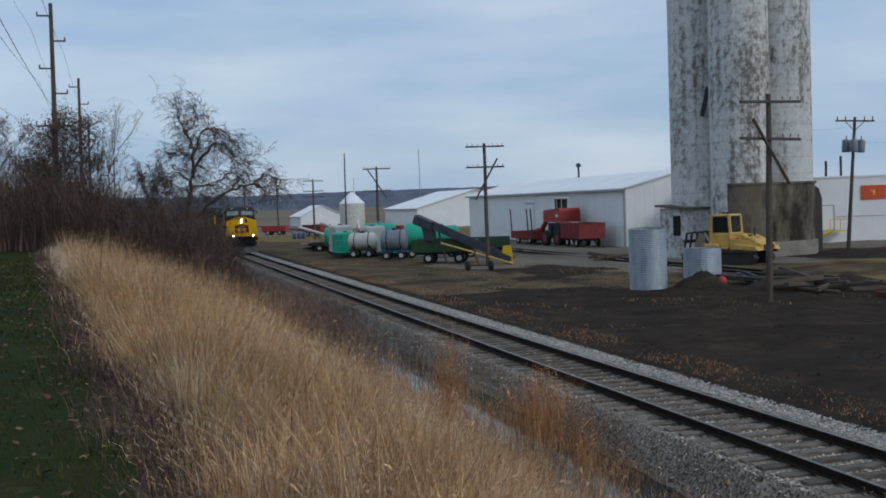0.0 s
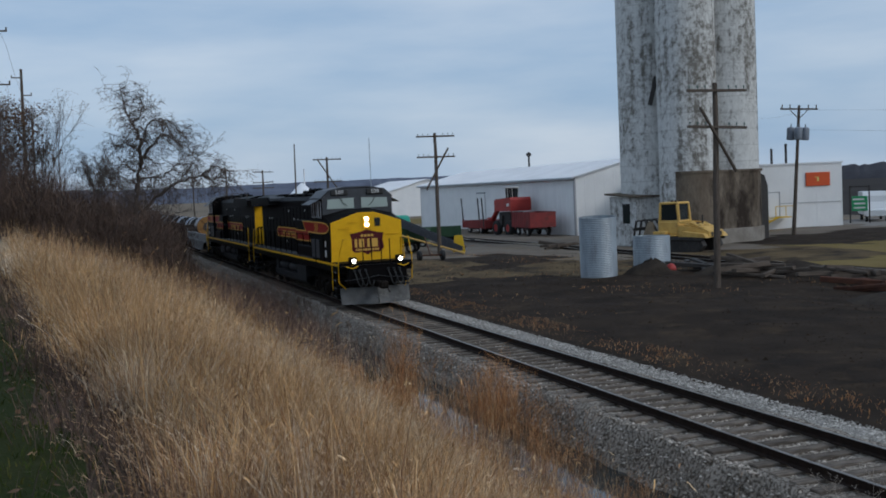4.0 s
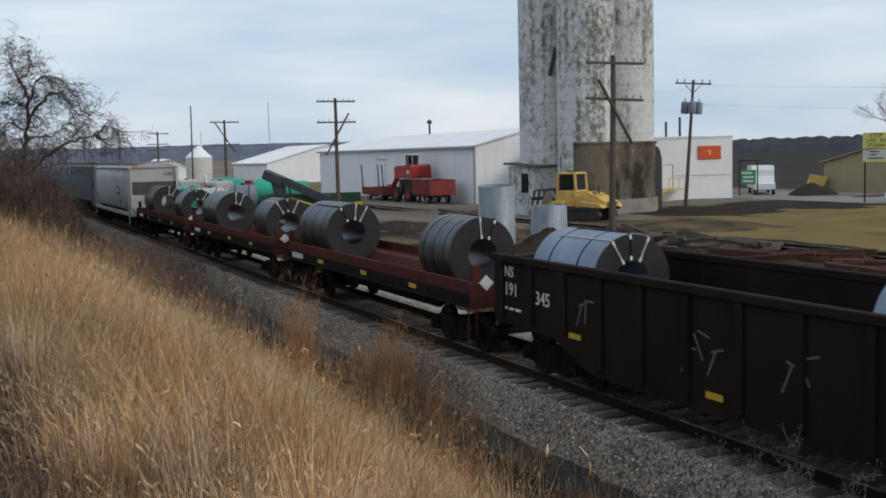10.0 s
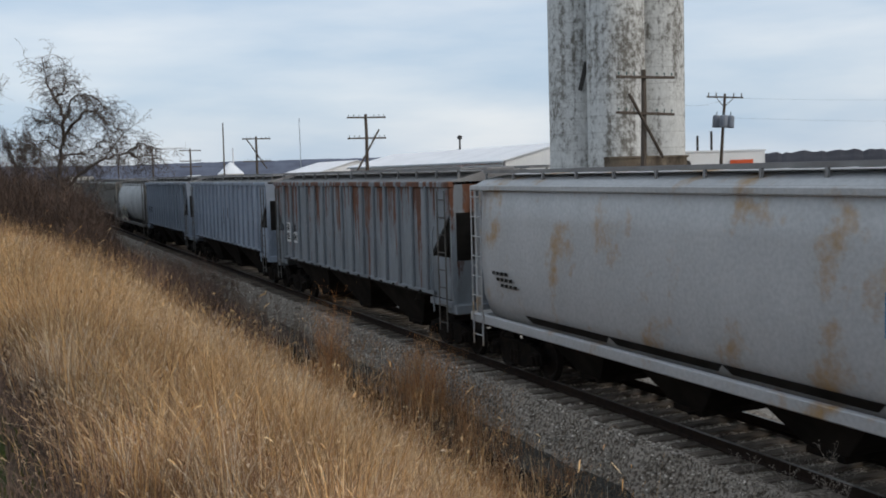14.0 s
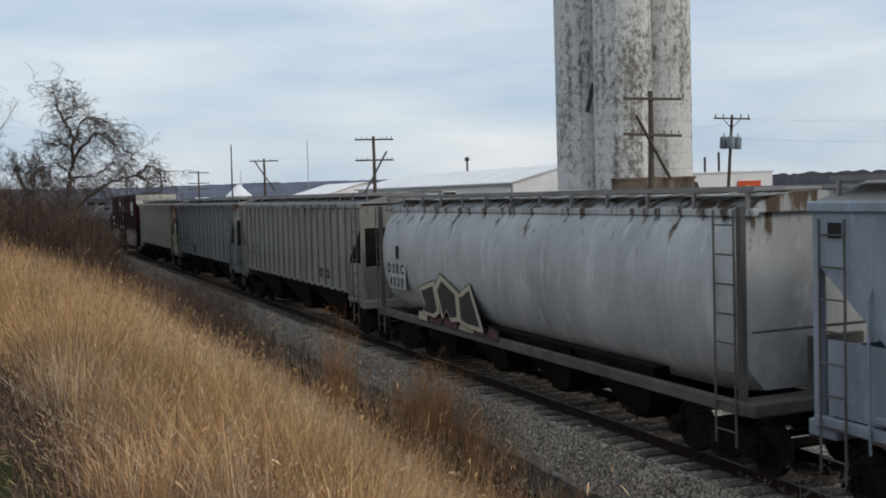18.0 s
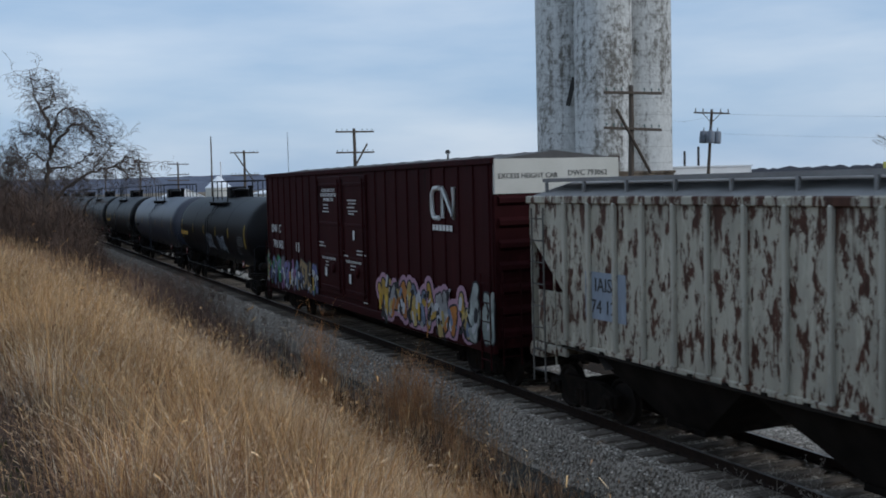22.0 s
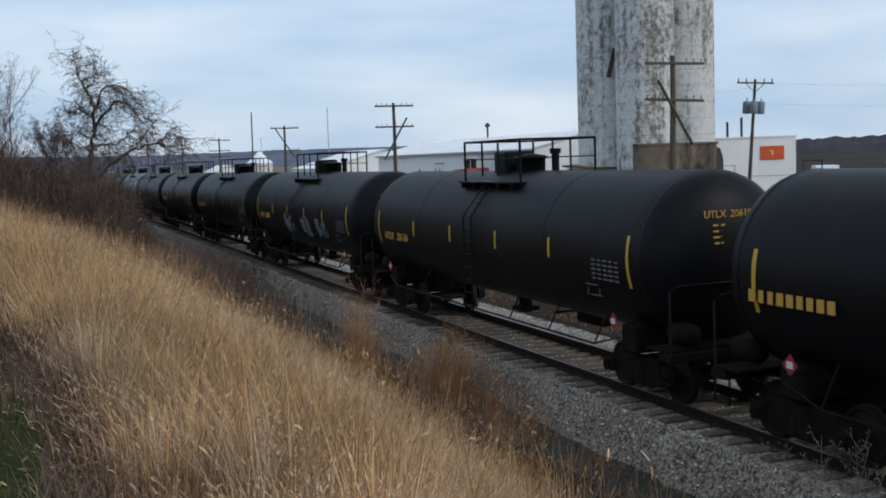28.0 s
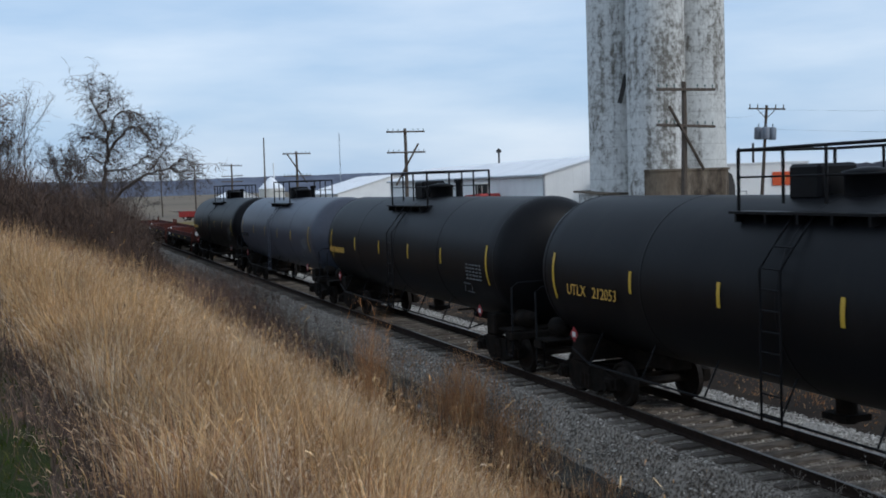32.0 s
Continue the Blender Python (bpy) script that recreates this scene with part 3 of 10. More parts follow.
M_TANKGOLD = plain("dull_yellow_stencil", (0.50, 0.29, 0.045), 0.7)
M_CREST = surface("dark_maroon_crest", (0.085, 0.008, 0.010), (0.06, 0.006, 0.008), 3, 0.5, spec=0.2)
M_PLOW = surface("scraped_plow_steel", (0.105, 0.105, 0.105), (0.055, 0.053, 0.05), 2.5, 0.75, 0, 0.004, 22, stain=(0.17, 0.165, 0.155), stain_scale=1.6)
# Black steel lifted to grey: the sheen on tanks is in the colour.
M_LOCO_SHEEN = surface("sheen_grey_steel", (0.030, 0.031, 0.034), (0.017, 0.017, 0.018), 2.5, 0.6, 0, 0.0, 20, spec=0.2)
M_WALK = surface("dusty_walkway", (0.060, 0.060, 0.062), (0.038, 0.038, 0.038), 2.5, 0.8)
M_PLACARD = plain("red_placard", (0.26, 0.018, 0.022), 0.7)
M_NSGREY = surface("grey_car_paint", (0.178, 0.181, 0.184), (0.132, 0.132, 0.133), 1.5, 0.6, 0, 0, 18, stain=(0.18, 0.155, 0.135), stain_scale=0.9, stain_at=(0.58, 0.78), stretch=(1, 1, 0.4))
M_GONDOLA = surface("sooty_black_paint", (0.013, 0.0095, 0.0085), (0.024, 0.0165, 0.014), 1.2, 0.75, 0, 0.004, 22, stretch=(1, 1, 0.4), spec=0.05)
# Brown of the coil trough; on the gondola's end it paints in light.
M_GONDOLA_END = surface("lit_end_and_trough_brown", (0.052, 0.040, 0.035), (0.032, 0.025, 0.022), 1.2, 0.8, 0, 0.004, 22)
M_RUST = surface("red_brown_deck", (0.095, 0.026, 0.020), (0.055, 0.022, 0.018), 1.6, 0.85, 0, 0.004, 20, stain=(0.06, 0.04, 0.033), stain_scale=0.8)
M_COIL = surface("oiled_coil_steel", (0.085, 0.086, 0.094), (0.030, 0.030, 0.034), 1.7, 0.36, 0.6, 0.0, 14, stretch=(0.5, 2.2, 0.5))
M_COILBLUE = surface("blue_grey_coil_wrap", (0.22, 0.27, 0.36), (0.13, 0.155, 0.2), 1.3, 0.4, 0.3)
M_COILEND = surface("coil_winding_edge", (0.017, 0.017, 0.018), (0.026, 0.025, 0.026), 1.6, 0.6, 0.0, spec=0.25)
M_COILTAN = surface("tan_paper_coil_end", (0.25, 0.125, 0.030), (0.19, 0.092, 0.026), 2.5, 0.8)
M_STRAP = plain("steel_strap", (0.40, 0.40, 0.40), 0.4, 0.5)
M_TIMBER = surface("weathered_dunnage", (0.20, 0.16, 0.125), (0.13, 0.10, 0.078), 5, 0.85)
M_TANK = surface("black_tank_paint", (0.0048, 0.0048, 0.0057), (0.0072, 0.0071, 0.0080), 1.0, 0.46, 0, 0.0, 12, stain=(0.011, 0.0103, 0.0106), stain_scale=0.7, stretch=(1, 1, 0.4), spec=0.11)
M_TANKBLUE = surface("slate_blue_tank_paint", (0.052, 0.058, 0.078), (0.041, 0.046, 0.062), 0.8, 0.4, 0, 0.0, 12, spec=0.3, stain=(0.05, 0.05, 0.058), stain_scale=0.6)


def hopper_paint(name, base, rust, amount, top=4.1, reach=2.2, speck=0.0, front=0.0, spec=0.3):
    """Faded car paint: soft blotches, grime, and rust that runs down from the top edge. amount: how much rust; speck: scattered chips."""
    m = bpy.data.materials.new(name)
    m.use_nodes = True
    n, k = m.node_tree.nodes, m.node_tree.links
    b = n["Principled BSDF"]
    b.inputs["Roughness"].default_value, b.inputs["Specular IOR Level"].default_value = 0.65, spec
    co = n.new("ShaderNodeTexCoord")

    def noise(scale, stretch, detail, rough=0.55):
        mp = n.new("ShaderNodeMapping")
        mp.inputs["Scale"].default_value = stretch
        k.new(co.outputs["Object"], mp.inputs[0])
        t = n.new("ShaderNodeTexNoise")
        t.inputs["Scale"].default_value, t.inputs["Detail"].default_value, t.inputs["Roughness"].default_value = scale, detail, rough
        k.new(mp.outputs[0], t.inputs["Vector"])
        return t.outputs["Fac"]

    def maths(op, a, c):
        t = n.new("ShaderNodeMath")
        t.operation = op
        for i, q in enumerate((a, c)):
            if isinstance(q, (int, float)):
                t.inputs[i].default_value = q
            else:
                k.new(q, t.inputs[i])
        return t.outputs[0]

    def ramp(q, p0, p1, c0, c1):
        t = n.new("ShaderNodeValToRGB")
        t.color_ramp.elements[0].position, t.color_ramp.elements[0].color = p0, (*c0, 1)
        t.color_ramp.elements[1].position, t.color_ramp.elements[1].color = p1, (*c1, 1)
        k.new(q, t.inputs[0])
        return t.outputs[0]

    def blend(f, a, c):
        t = n.new("ShaderNodeMixRGB")
        k.new(f, t.inputs[0])
        k.new(a, t.inputs[1])
        if isinstance(c, tuple):
            t.inputs[2].default_value = (*c, 1)
        else:
            k.new(c, t.inputs[2])
        return t.outputs[0]
    col = ramp(noise(0.9, (1, 1, 0.6), 6), 0.32, 0.68, base, tuple(c * 0.66 for c in base))
    grime = ramp(noise(1.3, (1, 1.6, 0.14), 6, 0.6), 0.5, 0.78, (0, 0, 0), (0.65, 0.65, 0.65))
    col = blend(grime, col, tuple(c * 0.55 for c in base))
    scuff = ramp(noise(2.2, (1, 2.0, 0.45), 10, 0.72), 0.52, 0.72, (0, 0, 0), (0.8, 0.8, 0.8))
    col = blend(scuff, col, tuple(min(c * 1.32, 0.9) for c in base))
    soot = ramp(noise(9.0, (1, 1.4, 0.22), 8, 0.7), 0.56, 0.74, (0, 0, 0), (0.7, 0.7, 0.7))
    col = blend(soot, col, tuple(c * 0.42 for c in base))
    sep = n.new("ShaderNodeSeparateXYZ")
    k.new(co.outputs["Object"], sep.inputs[0])
    down = maths("DIVIDE", maths("SUBTRACT", top, sep.outputs["Z"]), reach)
    run = noise(2.4, (1, 1.5, 0.10), 8, 0.62)
    chip = noise(5.0, (1, 1, 0.5), 8, 0.7)
    q = maths("ADD", maths("MULTIPLY", run, 0.75), maths("MULTIPLY", chip, 0.25))
    q = maths("SUBTRACT", maths("ADD", q, amount), maths("MULTIPLY", down, 0.16))
    if front:
        q = maths("SUBTRACT", q, maths("MULTIPLY", sep.outputs["Y"], front))
    rusty = ramp(q, 0.56, 0.61, (0, 0, 0), (1, 1, 1))
    tone = ramp(noise(7.0, (1, 1, 0.4), 5), 0.3, 0.7, rust, tuple(c * 0.5 for c in rust))
    col = blend(rusty, col, tone)
    if speck:
        sp = ramp(noise(4.6, (1, 1.3, 0.5), 10, 0.75), 0.64 - speck, 0.67 - speck, (0, 0, 0), (1, 1, 1))
        col = blend(sp, col, tone)
    k.new(col, b.inputs["Base Color"])
    return m


M_H_PALE = surface("pale_grey_hopper_paint", (0.4185, 0.4185, 0.4185), (0.36, 0.36, 0.36), 0.8, 0.62, 0, 0, 14, stain=(0.33, 0.21, 0.10), stain_scale=0.75, stain_at=(0.54, 0.66))
M_H_RUSTY = hopper_paint("rust_streaked_grey_paint", (0.231, 0.252, 0.273), (0.15, 0.062, 0.034), 0.105, reach=2.9)
M_H_BLUE = hopper_paint("faded_blue_grey_paint", (0.29, 0.3335, 0.3987), (0.10, 0.085, 0.08), 0.0, reach=1.2)
M_H_WHITE = hopper_paint("grimy_white_paint", (0.442, 0.455, 0.455), (0.11, 0.075, 0.05), 0.05, top=3.95, reach=0.9)
M_SILLGRIME = surface("grimy_pale_sill", (0.13, 0.122, 0.112), (0.075, 0.068, 0.06), 1.6, 0.8, spec=0.15)
M_H_GREY = hopper_paint("dull_grey_paint", (0.265, 0.255, 0.232), (0.075, 0.058, 0.05), 0.045, reach=1.3)
M_H_SAGE = hopper_paint("worn_light_grey_paint", (0.207, 0.2205, 0.2205), (0.085, 0.038, 0.022), 0.085, reach=1.0)
M_H_FLAKE = hopper_paint("flaking_cream_paint", (0.455, 0.4225, 0.3406), (0.080, 0.032, 0.018), 0.085, reach=1.6, speck=0.125, front=0.006)
M_H_CREAM = hopper_paint("chipped_cream_ribs", (0.5, 0.4688, 0.3875), (0.10, 0.04, 0.022), 0.06, reach=1.6, speck=0.05)
# Road grime, darkened further to put in the shade under the cars.
M_GRIMESHADE = surface("road_grime_and_shade_paint", (0.024, 0.020, 0.017), (0.010, 0.0085, 0.007), 1.6, 0.85, spec=0.1)
M_ENDSTRIPE = surface("dark_grey_end_band", (0.085, 0.085, 0.078), (0.062, 0.060, 0.055), 1.5, 0.75, spec=0.15)
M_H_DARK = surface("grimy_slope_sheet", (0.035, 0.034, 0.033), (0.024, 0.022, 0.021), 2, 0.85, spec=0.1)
M_SLOPE = surface("dark_slope_sheet", (0.085, 0.080, 0.075), (0.05, 0.046, 0.042), 1.6, 0.85, spec=0.1)
M_BOX = hopper_paint("maroon_boxcar_paint", (0.034, 0.0062, 0.0072), (0.016, 0.006, 0.0055), 0.02, top=4.9, reach=2.0, spec=0.08)
M_BOXTOP = surface("cream_height_panel", (0.58, 0.56, 0.50), (0.52, 0.5, 0.44), 1.5, 0.7)
M_BOXROOF = surface("sooty_boxcar_roof", (0.10, 0.095, 0.092), (0.06, 0.055, 0.052), 1.2, 0.8)
M_ROOFDUST = surface("dusty_car_roof", (0.24, 0.235, 0.23), (0.16, 0.15, 0.145), 1.2, 0.8)


M_STENCIL = plain("faded_grey_stencil", (0.10, 0.105, 0.11), 0.7)
M_PANELGREY = surface("repainted_panel", (0.42, 0.42, 0.41), (0.38, 0.38, 0.37), 2, 0.6)
M_FADED = surface("faded_dark_lettering", (0.060, 0.064, 0.075), (0.10, 0.108, 0.125), 3.0, 0.7)
M_TAG = plain("white_spray_tag", (0.20, 0.22, 0.25), 0.7)
M_CHALK = plain("faded_chalk_tag", (0.10, 0.10, 0.105), 0.8)

NEAR = Matrix(((0, 0, -1, 0), (-1, 0, 0, 0), (0, 1, 0, 0), (0, 0, 0, 1)))   # words read from the bank
FRONT = Matrix(((1, 0, 0, 0), (0, 0, -1, 0), (0, 1, 0, 0), (0, 0, 0, 1)))   # words read from ahead
BACKSIDE = Matrix(((0, 0, 1, 0), (1, 0, 0, 0), (0, 1, 0, 0), (0, 0, 0, 1)))
wheelsets = []


def wheelset_mesh(r):
    """Axle and both wheels as one turned shape."""
    half = [(0.085, 0.0), (0.085, 0.66), (0.15, 0.68), (r - 0.08, 0.70), (r - 0.04, 0.665), (r + 0.028, 0.675), (r + 0.004, 0.70), (r, 0.795), (r - 0.05, 0.795),
            (r - 0.09, 0.765), (0.16, 0.80), (0.10, 0.81), (0.085, 0.86), (0.01, 0.86)]
    g = Geo()
    g.lathe([(a, -b) for a, b in reversed(half[1:])] + half, "x", 28, smooth=False)
    return g.mesh("wheelset", M_WHEEL)


WHEEL_S, WHEEL_L = wheelset_mesh(0.42), wheelset_mesh(0.53)


def freight_truck_mesh():
    g = Geo()
    for s in (-1, 1):
        x = s * 1.0
        o = [(-1.15, 0.36), (-1.15, 0.58), (-0.62, 0.72), (0.62, 0.72), (1.15, 0.58), (1.15, 0.36), (0.72, 0.36), (0.42, 0.20), (-0.42, 0.20), (-0.72, 0.36)]
        g.prism(o, "x", x - 0.07, x + 0.07)
        for y in (-0.9, 0.9):
            g.box((x + s * 0.03, y, 0.44), (0.22, 0.30, 0.26), chamfer=0.03)
            g.tube([(x + s * 0.12, y, 0.42), (x + s * 0.20, y, 0.42)], 0.10, 10)
        for y in (-0.16, 0.0, 0.16):
            g.tube([(x + s * 0.04, y, 0.26), (x + s * 0.04, y, 0.52)], 0.075, 8)
    g.box((0, 0, 0.60), (2.2, 0.36, 0.22), chamfer=0.03)
    g.box((0, -0.45, 0.45), (1.9, 0.10, 0.10))
    g.box((0, 0.45, 0.45), (1.9, 0.10, 0.10))
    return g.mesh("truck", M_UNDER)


FREIGHT_TRUCK = freight_truck_mesh()


def freight_truck(car, y):
    t = part("truck", FREIGHT_TRUCK, None, car, "", pose(0, y, 0))
    for d in (-0.9, 0.9):
        w = part("wheelset", WHEEL_S, None, t, "", pose(0, d, 0.42))
        wheelsets.append((w, d, 0.42, car, y))


def coupler_mesh():
    g = Geo()
    g.box((0, 0.35, 0), (0.22, 0.75, 0.24), chamfer=0.03)
    g.box((0.03, -0.10, 0), (0.30, 0.26, 0.30), chamfer=0.06)
    g.box((-0.12, -0.20, 0), (0.12, 0.20, 0.26), chamfer=0.04)
    g.tube([(0.25, 0.35, -0.02), (0.26, 0.05, -0.30), (0.22, -0.20, -0.26)], 0.025, 6)
    return g.mesh("coupler", M_UNDER)


COUPLER = coupler_mesh()


def couplers(car, h, z=0.87):
    part("coupler", COUPLER, None, car, "", pose(0, -h + 0.18, z))
    part("coupler", COUPLER, None, car, "", pose(0, h - 0.18, z, 0, 0, 180))


def ladder(x, y, z0, z1, w=0.42, rungs=6, along="y", r=0.018):
    """Two rails and rungs: along y on a side, or along x on an end."""
    g = Geo()
    d = Vector((0, w / 2, 0)) if along == "y" else Vector((w / 2, 0, 0))
    c0, c1 = Vector((x, y, z0)), Vector((x, y, z1))
    for s in (-1, 1):
        g.tube([c0 + d * s, c1 + d * s], r, 6)
    for k in range(rungs):
        c = c0.lerp(c1, (k + 0.5) / rungs)
        g.tube([c - d, c + d], r * 0.8, 5)
    return g


def bars(car, name, material, s, z, half, n, w, h, gap, x, plane=NEAR, label="", seed=0):
    """Unreadable lettering as a row of plain bars."""
    g = Geo()
    rng = random.Random(seed + int(s * 10))
    y = s - half
    for k in range(n):
        ww = w * rng.uniform(0.75, 1.1)
        if plane is NEAR:
            g.box((x, y + w / 2, z), (0.008, ww, h))
            y -= w + gap
        else:
            g.box((y, x, z), (ww, 0.008, h))
            y += w + gap
    return part(name, g, material, car, label)


# ---- locomotives ----
def loco_truck_mesh():
    g = Geo()
    for s in (-1, 1):
        x = s * 1.02
        g.prism([(-2.5, 0.62), (-2.5, 0.82), (-2.1, 0.95), (2.1, 0.95), (2.5, 0.82), (2.5, 0.62), (1.5, 0.55), (0.5, 0.42), (-0.5, 0.42), (-1.5, 0.55)], "x", x - 0.06, x + 0.06)
        for y in (-1.9, 0, 1.9):
            g.box((x + s * 0.06, y, 0.53), (0.22, 0.42, 0.42), chamfer=0.05)
            g.tube([(x + s * 0.16, y, 0.53), (x + s * 0.24, y, 0.53)], 0.14, 12)
            for d in (-0.34, 0.34):
                g.tube([(x + s * 0.08, y + d, 0.48), (x + s * 0.08, y + d, 0.86)], 0.075, 8)
        for y in (-0.95, 0.95):
            g.box((x + s * 0.10, y, 0.68), (0.16, 0.36, 0.16), chamfer=0.03)
            g.tube([(x + s * 0.12, y - 0.5, 0.66), (x + s * 0.12, y + 0.4, 0.40)], 0.045, 6)
    g.box((0, -2.2, 0.7), (2.0, 0.25, 0.2))
    g.box((0, 2.2, 0.7), (2.0, 0.25, 0.2))
    g.box((0, 0, 0.85), (1.9, 3.4, 0.3))
    return g.mesh("truck", M_UNDER)


def ribbon(pts, w, x):
    """A flat line of width w along points (y, z) in the plane x."""
    g = Geo()
    n = len(pts)
    for i in range(n - 1):
        a, b = Vector(pts[i]), Vector(pts[i + 1])
        d = (b - a).normalized() * (w / 2)
        q = Vector((-d.y, d.x))
        c = [a - d + q, b + d + q, b + d - q, a - d - q]
        g.add([(x - 0.003, *p) for p in c] + [(x + 0.003, *p) for p in c], [(0, 1, 2, 3), (7, 6, 5, 4), (0, 4, 5, 1), (1, 5, 6, 2), (2, 6, 7, 3), (3, 7, 4, 0)])
    return g


def locomotive(number, label, lit):
    L = 21.75
    h = L / 2
    car = thing("locomotive", label, "locomotive")

    def Y(s):
        return 1.035 * s - h
    g = Geo()
    g.box((0, Y(10.7), 1.535), (2.98, 20.1, 0.37), chamfer=0.02)
    g.box((0, Y(10.7), 1.25), (1.6, 19.2, 0.36))
    part("frame", g, M_LOCO, car)
    for s in (-1, 1):
        g = Geo()
        g.box((s * 1.24, Y(12.6), 1.735), (0.48, 1.035 * 14.4, 0.03))
        g.box((s * 1.485, Y(12.6), 1.715), (0.02, 1.035 * 14.4, 0.04))
        part("walkway", g, M_WALK, car, "dusty grey walkway along the hood")
        g = Geo()
        for a, b in ((1.2, 4.75), (5.0, 12.2), (12.35, 20.3)):
            g.box((s * 1.495, Y((a + b) / 2), 1.645), (0.012, 1.035 * (b - a), 0.088))
        part("sill_stripe", g, M_YELLOW, car, "yellow stripe along the sill")
    # long hood with doors
    g = Geo()
    g.prism([(-0.97, 1.72), (0.97, 1.72), (0.97, 4.2), (0.80, 4.36), (0.3, 4.42), (-0.3, 4.42), (-0.80, 4.36), (-0.97, 4.2)], "y", Y(5.4), Y(19.85))
    hood = part("long_hood", g, M_LOCO, car)
    tall, low = Geo(), Geo()
    tall.box((0, 0, 0), (0.03, 0.72, 2.0), chamfer=0.01)
    low.box((0, 0, 0), (0.03, 0.8, 1.5), chamfer=0.01)
    tall, low = tall.mesh("hood_door", M_LOCO), low.mesh("hood_door", M_LOCO)
    for s in (-1, 1):
        y = 8.6
        while y < 14.6:
            part("hood_door", tall, None, hood, "", pose(s * 0.975, Y(y), 2.9))
            y += 0.79
        for y in (15.2, 16.1, 17.0, 17.9, 18.8):
            part("hood_door", low, None, hood, "", pose(s * 0.975, Y(y), 2.6))
        g = Geo()
        g.box((s * 1.16, Y(7.3), 2.525), (0.40, 1.035 * 3.8, 1.61), chamfer=0.02)
        part("side_cabinet", g, M_LOCO, hood, "black equipment cabinet behind the cab")
        g = Geo()
        g.box((s * 1.41, Y(7.1), 1.98), (0.10, 2.8, 0.5), chamfer=0.03)
        part("side_locker", g, M_LOCO, hood)
    for s in (-1, 1):
        g = Geo()
        g.prism([(Y(14.9), 4.05), (Y(15.6), 3.96), (Y(20.35), 3.96), (Y(20.35), 4.30), (Y(19.9), 4.42), (Y(15.6), 4.42)], "x", s * 0.6, s * 1.49)
        part("radiator", g, M_LOCO, hood, "flared radiator housing")
        g = Geo()
        for k in range(3):
            g.box((s * 1.0, Y(15.2 + k * 0.06), 4.32 + k * 0.05), (0.82, 0.52, 0.03), Matrix.Rotation(radians(18), 3, "X"))
        part("louvre", g, M_LOCO_GREY, hood, "grey intake louvre")
    g = Geo()
    g.prism([(-1.3, 4.40), (1.3, 4.40), (0.7, 4.56), (-0.7, 4.56)], "y", Y(15.4), Y(20.0))
    part("radiator_roof", g, M_LOCO, hood)
    for s in (9.0, 10.6, 12.2, 13.6):
        g = Geo()
        g.box((0, Y(s), 4.47), (1.3, 1.1, 0.12), chamfer=0.03)
        part("roof_hatch", g, M_LOCO, hood)
    g = Geo()
    g.box((0, Y(11.4), 4.56), (0.7, 1.2, 0.22), chamfer=0.04)
    part("exhaust_stack", g, M_LOCO, hood)
    g = Geo()
    for x in (-0.22, 0.0, 0.22):
        g.tube([(x, Y(10.3), 4.66), (x, Y(10.75), 4.68)], 0.07, 8, 0.11)
    g.box((0, Y(10.6), 4.58), (0.6, 0.12, 0.12))
    part("horn", g, M_LOCO, hood, "cluster of air horns")
    # yellow rear face
    g = Geo()
    g.box((0, Y(19.90), 2.84), (1.98, 0.10, 2.24), chamfer=0.02)
    g.prism([(-0.32, Y(19.9)), (-0.2, Y(20.12)), (0.2, Y(20.12)), (0.32, Y(19.9))], "z", 1.72, 3.7)
    face = part("hood_end", g, M_YELLOW, car, "yellow rear end of the hood")
    g = Geo()
    g.box((0, Y(20.12), 3.83), (0.56, 0.16, 0.34), chamfer=0.04)
    part("headlight_box", g, M_YELLOW, face)
    g = Geo()
    for x in (-0.13, 0.13):
        g.lathe([(0.105, Y(20.21)), (0.02, Y(20.17))], "y", 16, (x, 0, 3.83))
    part("rear_headlight", g, M_ALU, face, "unlit silver headlights")
    g = Geo()
    g.box((0, Y(20.13), 3.42), (0.36, 0.03, 0.40), chamfer=0.01)
    plaque = part("rear_plaque", g, M_CREST, face, "small dark red plaque")
    g = Geo()
    g.lathe([(0.01, Y(20.155)), (0.12, Y(20.15)), (0.13, Y(20.14))], "y", 14, (0, 0, 3.42))
    part("plaque_disc", g, M_BOXTOP, plaque)
    # rear platform with its railing, stepwells and end plate
    g = Geo()
    g.box((0, Y(20.3), 1.66), (2.92, 1.035 * 0.95, 0.10), chamfer=0.02)
    part("end_platform", g, M_LOCO_SHEEN, car, "dark grey end platform")
    g = Geo()
    g.box((0, Y(20.72), 1.22), (2.5, 0.16, 0.80), chamfer=0.03)
    part("end_plate", g, M_LOCO, car)
    for s in (-1, 1):
        for x in (0.42, 0.95):
            g = Geo()
            g.box((s * x, Y(20.68), 2.2), (0.07, 0.05, 1.05))
            part("rail_post", g, M_LOCO, car)
        g = Geo()
        g.tube([(s * 0.42, Y(20.68), 2.72), (s * 0.95, Y(20.68), 2.72)], 0.025, 6)
        part("end_handrail", g, M_LOCO, car)
        for k in range(4):
            g = Geo()
            g.box((s * 1.26, Y(20.28), 0.44 + 0.32 * k), (0.44, 0.50, 0.05))
            step = part("rear_step", g, M_LOCO_SHEEN, car, "dark grey steel step" if k == 0 else "")
            # Pale strip that paints in the light along the step's edge.
            g = Geo()
            g.box((s * 1.485, Y(20.28), 0.46 + 0.32 * k), (0.012, 0.50, 0.035))
            part("step_nosing", g, M_PLOW, step)
        g = Geo()
        g.box((s * 1.02, Y(20.28), 1.05), (0.04, 0.55, 1.25))
        part("stepwell", g, M_LOCO, car)
        g = Geo()
